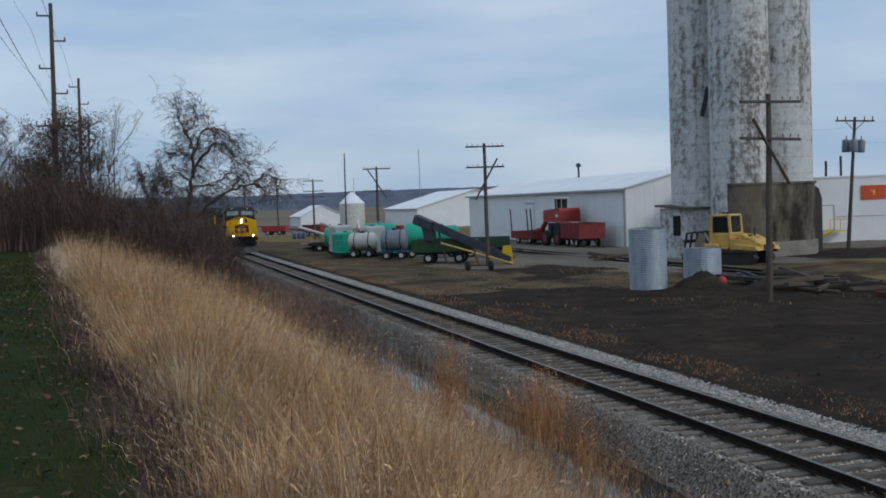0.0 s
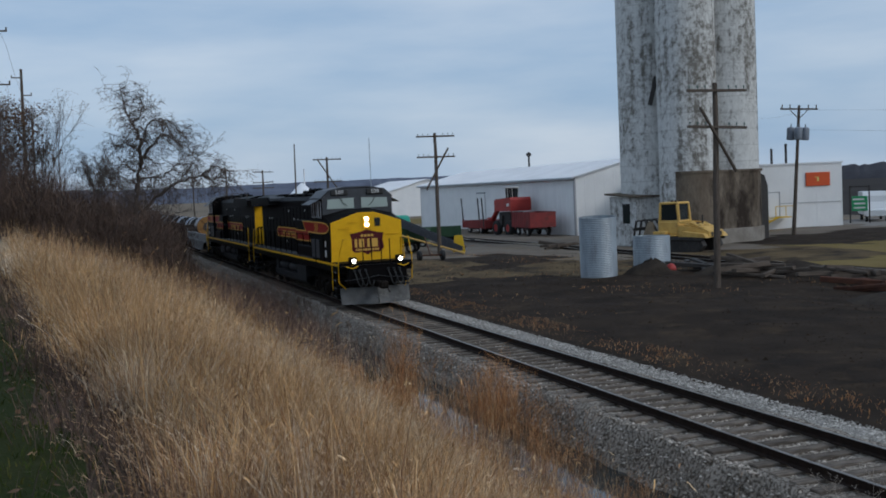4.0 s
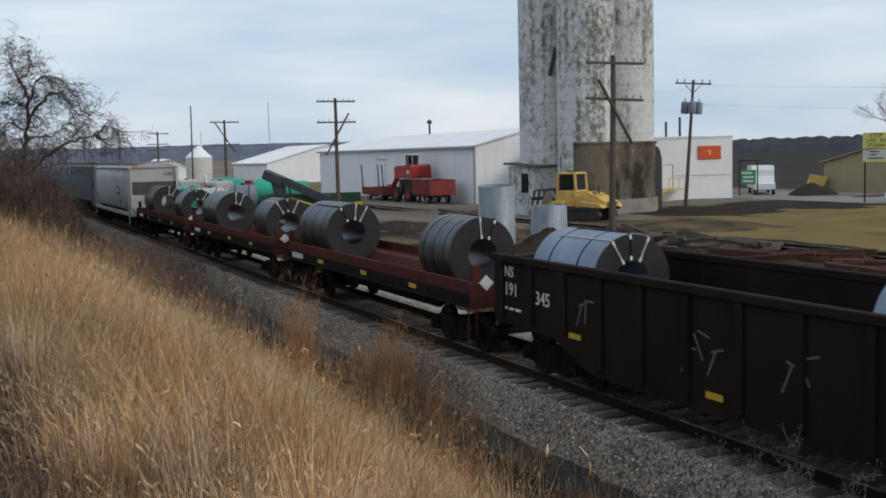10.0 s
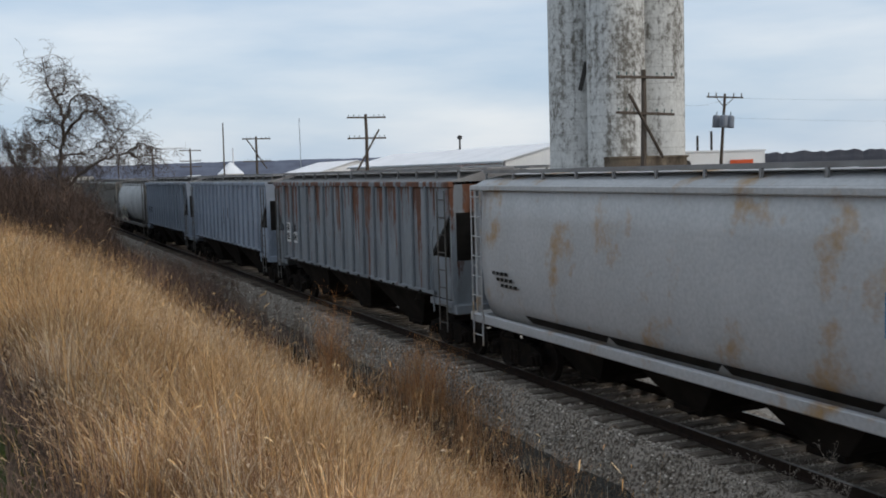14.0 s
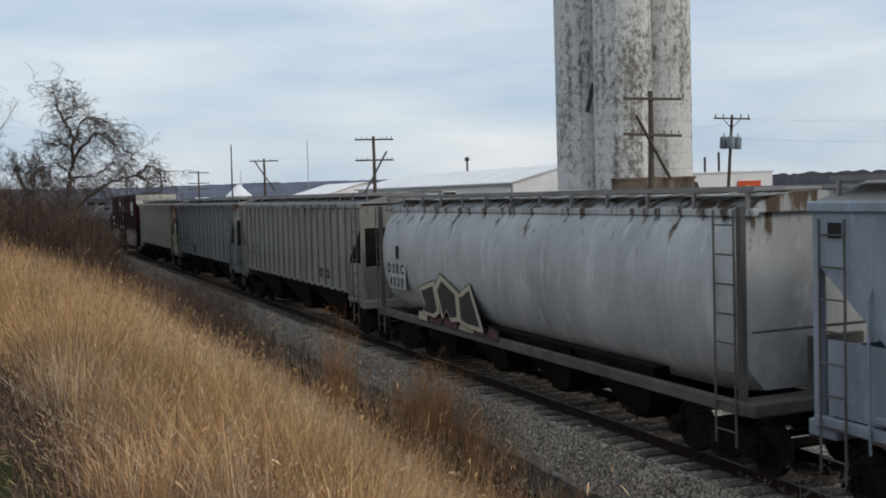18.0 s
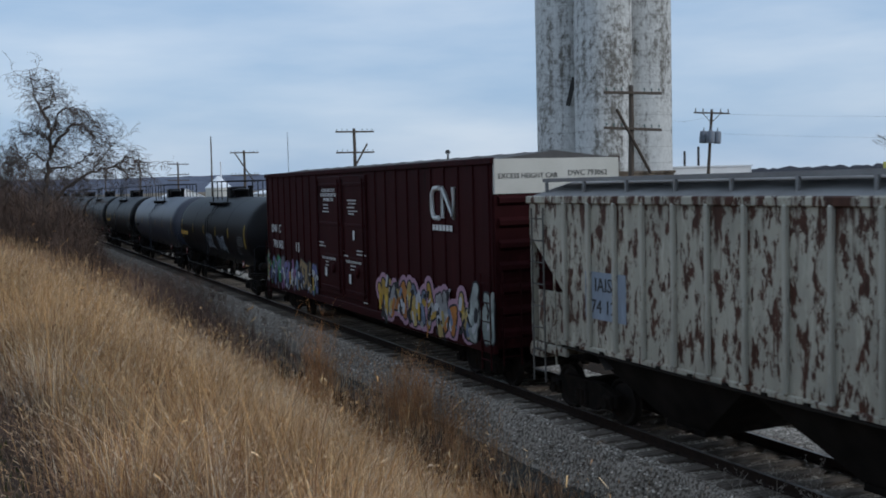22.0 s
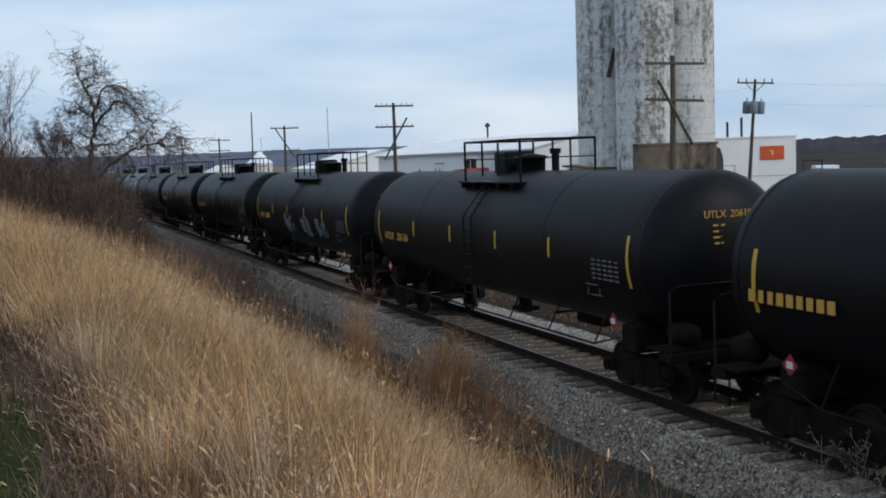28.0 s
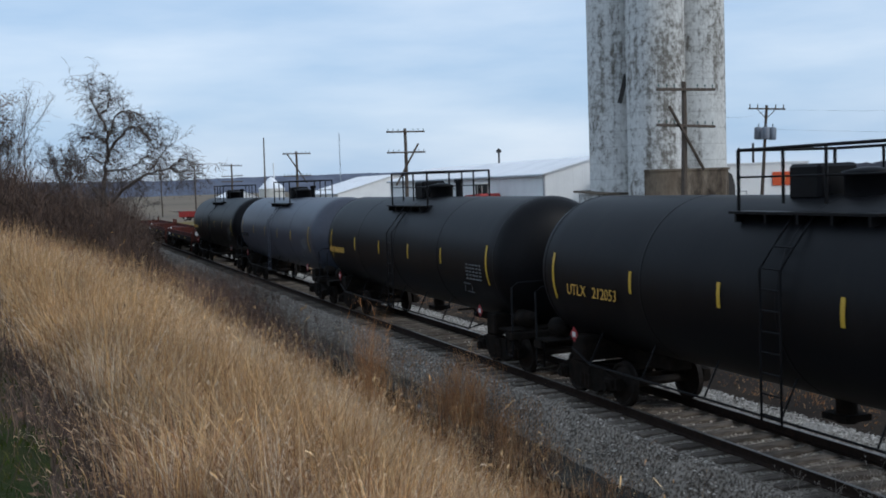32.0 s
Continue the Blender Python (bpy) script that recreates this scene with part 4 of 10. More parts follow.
        g.tube([(s * 0.75, Y(20.80), 1.30), (s * 0.72, Y(20.92), 0.95), (s * 0.6, Y(20.95), 0.80), (s * 0.5, Y(20.9), 1.0)], 0.026, 6)
        part("hose", g, M_BLACK, car)
    # cab
    g = Geo()
    g.prism([(-1.5, 1.72), (1.5, 1.72), (1.5, 4.27), (1.18, 4.54), (0.5, 4.66), (-0.5, 4.66), (-1.18, 4.54), (-1.5, 4.27)], "y", Y(5.35), Y(3.36))
    cab = part("cab", g, M_LOCO, car)
    # Roof and front are black; their grey reflection is put into the colour.
    g = Geo()
    g.prism([(-1.53, 4.24), (-1.17, 4.555), (-0.5, 4.675), (0.5, 4.675), (1.17, 4.555), (1.53, 4.24), (1.53, 4.29), (1.2, 4.60), (0.5, 4.72), (-0.5, 4.72), (-1.2, 4.60), (-1.53, 4.29)], "y", Y(5.42), Y(3.36))
    part("cab_roof", g, M_LOCO_GREY, cab, "black cab roof, grey reflection painted in")
    g = Geo()
    g.prism([(-1.48, 3.60), (1.48, 3.60), (1.48, 4.26), (1.16, 4.53), (0.5, 4.64), (-0.5, 4.64), (-1.16, 4.53), (-1.48, 4.26)], "y", Y(3.355), Y(3.30))
    part("cab_front", g, M_LOCO_GREY, cab, "cab front round the windshield, grey reflection painted in")
    for s in (-1, 1):
        g = Geo()
        g.prism([(s * 0.16, 3.83), (s * 1.30, 3.83), (s * 1.26, 4.22), (s * 0.16, 4.26)], "y", Y(3.255), Y(3.29))
        w = part("windshield", g, M_WINDSHIELD, cab, "pale windshield pane")
        g = Geo()
        g.tube([(s * 0.75, Y(3.21), 4.30), (s * 0.62, Y(3.21), 4.05), (s * 0.45, Y(3.21), 3.92)], 0.014, 5)
        part("wiper", g, M_BLACK, w)
        g = Geo()
        g.box((s * 0.76, Y(3.42), 4.49), (0.74, 0.40, 0.26), chamfer=0.04)
        nb = part("number_board", g, M_BLACK, cab, "black lit number board")
        words_on("number", number, 0.24, M_LETTER, nb, Matrix.Translation((s * 0.76, Y(3.42) - 0.206, 4.49)) @ FRONT)
        # side windows and shade
        g = Geo()
        for a, b in ((3.54, 3.86), (4.04, 4.26), (4.30, 4.72), (4.77, 5.08)):
            g.box((s * 1.502, Y((a + b) / 2), 3.82), (0.02, b - a, 0.62))
        win = part("side_window", g, M_WINDOW, cab, "dark sliding cab windows")
        g = Geo()
        for a, w in ((3.52, 0.05), (3.95, 0.17), (4.28, 0.04), (4.745, 0.05), (5.09, 0.03)):
            g.box((s * 1.51, Y(a), 3.82), (0.03, w, 0.68))
        for z in (3.49, 4.15):
            g.box((s * 1.51, Y(4.3), z), (0.03, 1.62, 0.03))
        part("window_frame", g, M_ALU, win, "bright aluminium window frame")
        g = Geo()
        g.add([(s * 1.5, Y(3.66), 4.26), (s * 1.5, Y(5.25), 4.26), (s * 1.92, Y(5.25), 4.04), (s * 1.92, Y(3.66), 4.04),
               (s * 1.5, Y(3.66), 4.23), (s * 1.5, Y(5.25), 4.23), (s * 1.92, Y(5.25), 4.01), (s * 1.92, Y(3.66), 4.01)],
              [(0, 1, 2, 3), (7, 6, 5, 4), (0, 3, 7, 4), (1, 5, 6, 2), (3, 2, 6, 7), (0, 4, 5, 1)])
        part("sunshade", g, M_LOCO_GREY, cab, "grey sunshade over the cab window")
        # lower doors and panels
        g = Geo()
        for a in (4.35, 5.15):
            g.box((s * 1.503, Y(a), 2.18), (0.02, 0.62, 0.78), chamfer=0.008)
            for k in range(7):
                g.box((s * 1.515, Y(a), 1.88 + k * 0.1), (0.02, 0.54, 0.025))
        part("vent_panel", g, M_LOCO_GREY, cab, "louvred vent panel")
        g = Geo()
        g.box((s * 1.504, Y(2.98), 2.02), (0.01, 0.24, 0.28))
        g.box((s * 1.504, Y(2.98), 2.42), (0.01, 0.17, 0.24))
        part("label", g, M_LETTER, cab, "small white notice")
    # nose
    g = Geo()
    n0 = [(-1.48, 1.72), (1.48, 1.72), (1.48, 3.28), (0.35, 3.66), (-0.35, 3.66), (-1.48, 3.28)]
    n1 = [(-1.48, 1.72), (1.48, 1.72), (1.48, 3.58), (0.5, 3.80), (-0.5, 3.80), (-1.48, 3.58)]
    a, b = [(x, Y(2.12), z) for x, z in n0], [(x, Y(3.36), z) for x, z in n1]
    g.add(a + b, [(0, 1, 2, 3, 4, 5), (11, 10, 9, 8, 7, 6)] + [(i, 6 + i, 6 + (i + 1) % 6, (i + 1) % 6) for i in range(6)])
    nose = part("nose", g, M_LOCO, car)
    g = Geo()
    n2 = [(x * 0.995, z - 0.005 if z > 3 else z) for x, z in n0]
    a, b = [(x, Y(2.10), z) for x, z in n2], [(x, Y(2.118), z) for x, z in n0]
    g.add(a + b, [(0, 1, 2, 3, 4, 5)] + [(i, 6 + i, 6 + (i + 1) % 6, (i + 1) % 6) for i in range(6)])
    for x, z in ((-0.95, 3.05), (-0.55, 3.28), (-0.55, 2.9), (1.05, 2.75)):
        g.tube([(x - 0.22, Y(2.080), z), (x - 0.2, Y(2.020), z), (x + 0.2, Y(2.020), z), (x + 0.22, Y(2.080), z)], 0.014, 5)
    part("nose_front", g, M_YELLOW, nose, "yellow nose front")
    g = Geo()
    g.box((0.0, Y(2.085), 3.26), (0.36, 0.05, 0.5), chamfer=0.02)
    hb = part("headlight_panel", g, M_YELLOW, nose)
    g = Geo()
    for z in (3.38, 3.15):
        g.lathe([(0.088, Y(2.045)), (0.08, Y(2.030)), (0.01, Y(2.025))], "y", 18, (0, 0, z))
    part("headlight", g, M_LAMP if lit else M_ALU, hb, "twin lit headlights" if lit else "twin headlights")
    g = Geo()
    g.box((0.46, Y(2.090), 3.25), (0.24, 0.03, 0.34), chamfer=0.05)
    part("nose_window", g, M_WINDOW, nose)
    g = Geo()
    g.prism([(-0.70, 2.80), (-0.42, 2.84), (0.0, 2.96), (0.42, 2.84), (0.70, 2.80), (0.64, 2.55), (0.70, 2.20), (0.52, 2.04), (0.2, 2.06), (0.0, 1.94), (-0.2, 2.06), (-0.52, 2.04), (-0.70, 2.20), (-0.64, 2.55)], "y", Y(2.085), Y(2.100))
    plate = part("crest", g, M_CREST, nose, "dark maroon railway crest")
    rows = [(-0.21 + 0.14 * k, 2.72, 0.10, 0.09) for k in range(4)] + [(-0.47, 2.42, 0.10, 0.34), (-0.24, 2.42, 0.22, 0.34), (0.05, 2.42, 0.10, 0.34), (0.31, 2.42, 0.24, 0.34)]
    rows += [(-0.46 + 0.10 * k, 2.15, 0.07, 0.09) for k in range(10)]
    for x, z, w, hh in rows:
        g = Geo()
        g.box((x, Y(2.075), z), (w, 0.012, hh))
        part("crest_lettering", g, M_GOLD, plate)
    # pilot, plow, steps, ditch lights
    g = Geo()
    g.box((0, Y(1.35), 1.58), (2.9, 1.2, 0.10), chamfer=0.02)
    g.box((0, Y(0.95), 1.22), (2.4, 0.35, 0.65), chamfer=0.04)
    for s in (-1, 1):
        for k in range(4):
            g.box((s * 1.28, Y(1.75), 0.42 + 0.32 * k), (0.42, 0.50, 0.05))
        g.box((s * 1.48, Y(2.06), 0.95), (0.04, 0.08, 1.25))
    part("pilot", g, M_LOCO, car)
    g = Geo()
    o = [(Y(0.98), 0.74), (Y(0.90), 0.48), (Y(0.72), 0.08), (Y(0.80), 0.08), (Y(1.05), 0.50), (Y(1.08), 0.74)]
    for s in (-1, 1):
        g.add([(s * 0.02, *o[0]), (s * 0.02, *o[1]), (s * 0.02, *o[2]), (s * 1.40, o[0][0] + 0.28, 0.72), (s * 1.40, o[1][0] + 0.32, 0.46), (s * 1.40, o[2][0] + 0.42, 0.09)],
              [(0, 1, 4, 3), (1, 2, 5, 4)])
        g.add([(s * 0.02, *o[5]), (s * 0.02, *o[4]), (s * 0.02, *o[3]), (s * 1.40, o[5][0] + 0.28, 0.72), (s * 1.40, o[4][0] + 0.32, 0.46), (s * 1.40, o[3][0] + 0.42, 0.09)],
              [(0, 3, 4, 1), (1, 4, 5, 2)])
    part("plow", g, M_PLOW, car, "scraped grey snow plow")
    g = Geo()
    g.box((0, Y(0.86), 1.60), (2.3, 0.06, 0.05))
    part("pilot_stripe", g, M_YELLOW, car)
    for s in (-1, 1):
        g = Geo()
        g.box((s * 0.95, Y(0.92), 1.80), (0.30, 0.28, 0.28), chamfer=0.04)
        dl = part("ditch_light_box", g, M_LOCO, car)
        g = Geo()
        g.lathe([(0.082, Y(0.765)), (0.01, Y(0.755))], "y", 16, (s * 0.95, 0, 1.80))
        part("ditch_light", g, M_LAMP if lit else M_ALU, dl, "lit ditch light" if lit else "")
        g = Geo()
        g.tube([(s * 1.0, Y(0.85), 1.62), (s * 1.0, Y(0.85), 2.62), (s * 1.32, Y(0.85), 2.66), (s * 1.5, Y(1.0), 1.9), (s * 1.5, Y(1.1), 0.98), (s * 1.2, Y(1.2), 0.7)], 0.024, 6)
        part("grab_rail", g, M_YELLOW, car, "yellow grab rail at the steps")
        g = Geo()
        g.tube([(s * 1.48, Y(2.0), 2.5), (s * 1.52, Y(2.0), 1.5), (s * 1.52, Y(2.0), 0.6)], 0.022, 6)
        part("grab_rail", g, M_YELLOW, car)
        g = Geo()
        g.tube([(s * 1.40, Y(19.6), 2.66), (s * 1.46, Y(20.2), 2.66), (s * 1.5, Y(20.35), 1.9), (s * 1.5, Y(20.35), 0.8)], 0.024, 6)
        part("grab_rail", g, M_YELLOW, car)
        g = Geo()
        g.tube([(s * 1.0, Y(20.55), 0.9), (s * 1.2, Y(20.55), 1.5), (s * 1.0, Y(20.55), 2.55), (s * 0.55, Y(20.55), 2.62)], 0.024, 6)
        part("grab_rail", g, M_YELLOW, car)
        g = Geo()
        for x in (0.2, 0.55):
            g.tube([(s * x, Y(20.5), 1.7), (s * x, Y(20.5), 2.65)], 0.022, 6)
            g.tube([(s * x, Y(0.85), 1.62), (s * x, Y(0.85), 2.6)], 0.022, 6)
        st = [6.2 + 1.32 * k for k in range(11)]
        for a in st:
            g.tube([(s * 1.42, Y(a), 1.72), (s * 1.42, Y(a), 2.72)], 0.022, 6)
        g.tube([(s * 1.42, Y(6.0), 2.72), (s * 1.42, Y(19.6), 2.72)], 0.016, 6)
        part("handrail", g, M_LOCO, car)
    # hoses, uncoupling lever and pilot fittings
    for k, x in enumerate((-0.95, -0.75, -0.5, 0.42, 0.66, 0.88)):
        g = Geo()
        g.tube([(x, Y(0.78), 1.42), (x + 0.04, Y(0.62), 1.18), (x + 0.12, Y(0.60), 0.88), (x + 0.24, Y(0.66), 0.80), (x + 0.32, Y(0.7), 0.98)], 0.026, 6)
        part("hose", g, M_BLACK, car, "hanging brake hose" if k == 0 else "")
        g = Geo()
        g.box((x, Y(0.76), 1.42), (0.10, 0.10, 0.10), chamfer=0.02)
        g.box((x + 0.32, Y(0.7), 0.98), (0.05, 0.06, 0.10), chamfer=0.01)
        part("hose_fitting", g, M_LOCO_SHEEN, car)
    g = Geo()
    g.tube([(-1.35, Y(0.80), 1.05), (-0.4, Y(0.74), 1.12), (0.0, Y(0.70), 1.20), (0.4, Y(0.74), 1.12), (1.35, Y(0.80), 1.05)], 0.02, 6)
    part("uncoupling_lever", g, M_LOCO_SHEEN, car)
    for s in (-1, 1):
        g = Geo()
        g.tube([(s * 1.28, Y(0.72), 1.60), (s * 1.05, Y(0.66), 1.52), (s * 0.80, Y(0.70), 1.60)], 0.02, 6)
        part("pilot_grab", g, M_YELLOW, car, "yellow pilot grab iron")
        for z in (0.34, 0.66, 0.98, 1.30):
            g = Geo()
            g.box((s * 1.49, Y(1.75), z + 0.05), (0.02, 0.50, 0.04))
            part("step_edge", g, M_PLOW, car)
    # fuel tank, reservoirs
    # The grey sheen of these black tanks is painted in.
    g = Geo()
    g.prism([(-1.36, 0.55), (-1.1, 0.36), (1.1, 0.36), (1.36, 0.55), (1.36, 0.80), (-1.36, 0.80)], "y", Y(7.5), Y(14.7))
    g.prism([(-1.36, 0.55), (-1.1, 0.36), (1.1, 0.36), (1.36, 0.55), (1.36, 1.28), (-1.36, 1.28)], "y", Y(7.5), Y(9.4))
    g.prism([(-1.30, 0.8), (1.30, 0.8), (1.30, 1.28), (-1.30, 1.28)], "y", Y(14.2), Y(14.7))
    part("fuel_tank", g, M_LOCO_SHEEN, car, "black fuel tank with painted grey sheen")
    for s in (-1, 1):
        for a in (10.6, 12.9):
            g = Geo()
            g.lathe([(0.02, Y(a - 1.0)), (0.20, Y(a - 0.96)), (0.24, Y(a - 0.85)), (0.24, Y(a + 0.85)), (0.20, Y(a + 0.96)), (0.02, Y(a + 1.0))], "y", 16, (s * 1.08, 0, 1.04))
            part("air_reservoir", g, M_LOCO_SHEEN, car, "black air reservoir with painted grey sheen")
    tm = LOCO_TRUCK
    for c in (4.35, 16.7):
        t = part("truck", tm, None, car, "", pose(0, Y(c), 0))
        for d in (-1.9, 0, 1.9):
            w = part("wheelset", WHEEL_L, None, t, "", pose(0, d, 0.53))
            wheelsets.append((w, d, 0.53, car, Y(c)))
    couplers(car, h)
    # red band with gold edges and lettering, on both sides
    for s in (-1, 1):
        g = Geo()
        x = s * 1.004
        bar = [(Y(15.3), 2.43), (Y(15.5), 2.55), (Y(15.5), 2.75), (Y(15.3), 2.87), (Y(9.0), 2.87), (Y(9.0), 2.43)]
        g.prism(bar, "x", x - 0.004, x + 0.004)
        band = part("band", g, M_RED, car, "dark red band along the hood")
        part("band_edge", ribbon(bar[5:] + bar[:5], 0.055, s * 1.012), M_GOLD, band)
        g = Geo()
        x = s * 1.364
        zed = [(Y(9.2), 2.43), (Y(9.2), 2.87), (Y(7.15), 2.87), (Y(7.66), 3.29), (Y(5.45), 3.29), (Y(5.45), 2.84), (Y(6.64), 2.84), (Y(6.2), 2.43)]
        g.prism(zed, "x", x - 0.004, x + 0.004)
        zb = part("band", g, M_RED, car, "dark red lightning step in the band")
        part("band_edge", ribbon(zed[1:5], 0.055, s * 1.372), M_GOLD, zb)
        part("band_edge", ribbon(zed[5:] + zed[:1], 0.055, s * 1.372), M_GOLD, zb)
        g = Geo()
        x = s * 1.506
        tip = [(Y(5.5), 3.29), (Y(3.5), 3.29), (Y(2.75), 3.24), (Y(2.30), 3.13), (Y(2.30), 3.02), (Y(2.75), 2.88), (Y(3.5), 2.84), (Y(5.5), 2.84)]
        g.prism(tip, "x", x - 0.004, x + 0.004)
        cb = part("cab_band", g, M_RED, car, "dark red band tapering to the nose")
        part("band_edge", ribbon(tip, 0.055, s * 1.514), M_GOLD, cb)
        words_on("number", number, 0.46, M_GOLD, cb, Matrix.Translation((s * 1.516, Y(4.45), 3.05)) @ (NEAR if s < 0 else BACKSIDE), "gold road number")
        g = Geo()
        rng = random.Random(4)
        a = 14.1
        for k in range(14):
            if k != 4:
                w = rng.uniform(0.15, 0.21)
                g.box((s * 1.012, Y(a), 2.70), (0.01, w, 0.05))
                g.box((s * 1.012, Y(a), 2.56), (0.01, w, 0.05))
                g.box((s * 1.012, Y(a - w * 0.3), 2.63), (0.01, 0.05, 0.18))
                if k % 3:
                    g.box((s * 1.012, Y(a + w * 0.35), 2.63), (0.01, 0.05, 0.18))
            a -= 0.27
        part("lettering", g, M_GOLD, band, "gold lettering strokes")
        words_on("number", number, 0.30, M_LETTER, hood, Matrix.Translation((s * 0.98, Y(20.36), 4.13)) @ Matrix.Rotation(math.pi, 4, "Z") @ FRONT, "", 0.006)
        g = Geo()
        for q, z in ((8.8, 3.75), (12.4, 3.72), (11.3, 3.32), (10.4, 3.3), (16.9, 3.3), (17.6, 3.3), (13.2, 2.2)):
            g = Geo()
            g.box((s * 1.0, Y(q), z), (0.012, 0.13, 0.09))
            part("notice", g, M_LETTER, hood, "small white notice")
    return car


LOCO_TRUCK = loco_truck_mesh()


# ---- freight cars ----
def steel_coil(rad, width, material, face, straps, y, z, car=None, seed=0):
    """A coil of sheet steel with its axis along the track. A thing of its own on the car."""
    c = thing("steel_coil", "heavy coil of sheet steel strapped on a rail car" if face is not M_COILTAN else "steel coil with a tan paper-wrapped end", "steel coil", None, "steel coils on the train")
    g = Geo()
    w = width / 2
    g.lathe([(rad * 0.43, -w), (rad - 0.03, -w), (rad, -w + 0.03), (rad, w - 0.03), (rad - 0.03, w), (rad * 0.43, w), (rad * 0.43, -w)], "y", 64, smooth=False)
    body = part("winding", g, material, c)
    for s in (-1, 1):
        g = Geo()
        g.lathe([(rad * 0.433, s * (w + 0.003)), (rad * 0.72, s * (w + 0.006)), (rad - 0.012, s * (w + 0.004))], "y", 48, smooth=False)
        part("coil_face", g, face, body)
    for k in range(straps):
        yy = -w + width * (k + 0.6) / (straps + 0.2)
        g = Geo()
        g.lathe([(rad + 0.003, yy - 0.025), (rad + 0.006, yy), (rad + 0.003, yy + 0.025)], "y", 40)
        part("band_strap", g, M_UNDER, c)
    rng = random.Random(seed)
    for k in range(6 if seed == 3 else 2 + seed % 2):
        a = radians(20 + 58 * k + rng.uniform(-10, 10)) if seed == 3 else radians(62 + 27 * k + rng.uniform(-8, 8))
        ca, sa = math.cos(a), math.sin(a)
        g = Geo()
        g.box((ca * rad * 0.70, -w - 0.012, sa * rad * 0.70), (0.036, 0.012, rad * 0.60), Matrix.Rotation(math.pi / 2 - a, 3, "Y"))
        g.box((ca * (rad + 0.01), -width * 0.1, sa * (rad + 0.01)), (0.032, width * 0.8, 0.010), Matrix.Rotation(math.pi / 2 - a, 3, "Y"))
        strap = part("eye_strap", g, M_UNDER if seed == 3 or (seed + k) % 3 == 0 else M_STRAP, c)
        for q in (() if seed == 3 else (0.47, 0.93)):
            g = Geo()
            g.box((ca * rad * q, -w - 0.021, sa * rad * q), (0.05, 0.006, 0.085), Matrix.Rotation(math.pi / 2 - a, 3, "Y"))
            part("edge_pad", g, M_LETTER, strap, "pale edge protector" if k == 0 else "")
    return c, y, z + rad


def well_flat(L):
    """The grey depressed coil car: deep side girders with a raised kerb."""
    h = L / 2
    car = thing("coil_car", "light grey flat coil car with deep fishbelly sides", "rail car")
    for s in (-1, 1):
        g = Geo()
        o = [(-h + 1.0, 1.75), (h - 1.0, 1.75), (h - 1.0, 1.15), (h - 3.0, 1.10), (h - 4.3, 0.46), (-h + 4.3, 0.46), (-h + 3.0, 1.10), (-h + 1.0, 1.15)]
        g.prism(o, "x", s * 1.36, s * 1.42)
        g.box((s * 1.42, 0, 1.20), (0.18, L - 2.1, 0.07), chamfer=0.01)
        g.box((s * 1.38, 0, 1.76), (0.16, L - 2.0, 0.05), chamfer=0.01)
        g.box((s * 1.42, 0, 0.49), (0.14, L - 8.8, 0.06))
        for k in range(9):
            y = -h + 3.2 + (L - 6.4) * k / 8
            g.box((s * 1.44, y, 0.86 if abs(y) < h - 4.2 else 1.14), (0.05, 0.06, 0.62 if abs(y) < h - 4.2 else 0.1))
        part("side_girder", g, M_NSGREY, car)
    g = Geo()
    g.box((0, 0, 1.18), (2.7, L - 2.0, 0.10))
    for s in (-1, 1):
        g.prism([(s * 0.30, 1.24), (s * 1.32, 1.24), (s * 1.32, 1.60)], "y", -h + 1.6, h - 1.6)
    part("trough", g, M_GONDOLA_END, car, "dirty brown coil trough")
    for y in (-h + 1.05, h - 1.05):
        g = Geo()
        g.box((0, y, 1.25), (2.84, 0.14, 0.85), chamfer=0.02)
        g.box((0, y * 1.03, 0.98), (1.0, 0.5, 0.3))
        part("end_sill", g, M_NSGREY, car)
    for y, d in ((-h + 0.9, -1), (h - 0.9, 1)):
        for s in (-1, 1):
            g = Geo()
            g.tube([(s * 1.38, y, 1.1), (s * 1.40, y + d * 0.04, 2.0), (s * 1.40, y + d * 0.30, 2.0), (s * 1.38, y + d * 0.30, 1.1)], 0.022, 6)
            g.tube([(s * 1.38, y, 1.05), (s * 1.42, y, 0.50), (s * 1.42, y + d * 0.35, 0.50), (s * 1.38, y + d * 0.35, 1.05)], 0.022, 6)
            g.box((s * 1.1, y + d * 0.18, 1.06), (0.7, 0.4, 0.04))
            part("end_rail", g, M_NSGREY, car)
    words_on("number", "NS 170261", 0.29, M_BLACK, car, Matrix.Translation((-1.424, 11.9 - h, 1.48)) @ NEAR, "black road number", 0.010)
    bars(car, "stencil", M_BLACK, 10.9, 1.54, h, 3, 0.28, 0.06, 0.08, -1.424)
    bars(car, "stencil", M_BLACK, 10.9, 1.42, h, 3, 0.28, 0.06, 0.08, -1.424)
    g = Geo()
    for k in range(6):
        g.box((-1.424, 7.15 - h, 1.36 + 0.045 * k), (0.006, 0.62, 0.022))
    g.box((-1.424, 6.6 - h, 1.46), (0.006, 0.12, 0.24))
    g.box((-1.424, 6.4 - h, 1.46), (0.006, 0.12, 0.24))
    part("emblem", g, M_BLACK, car, "striped black emblem")
    g = Geo()
    rng = random.Random(2)
    for k in range(5):
        g.box((rng.uniform(-0.7, 0.7), rng.uniform(-2.5, 2.5), 1.58 + 0.03 * k), (0.12, rng.uniform(0.9, 2.0), 0.06), Matrix.Rotation(rng.uniform(-0.7, 0.7), 3, "Z"))
    part("dunnage", g, M_TIMBER, car, "loose weathered dunnage boards")
    freight_truck(car, -h + 2.15)
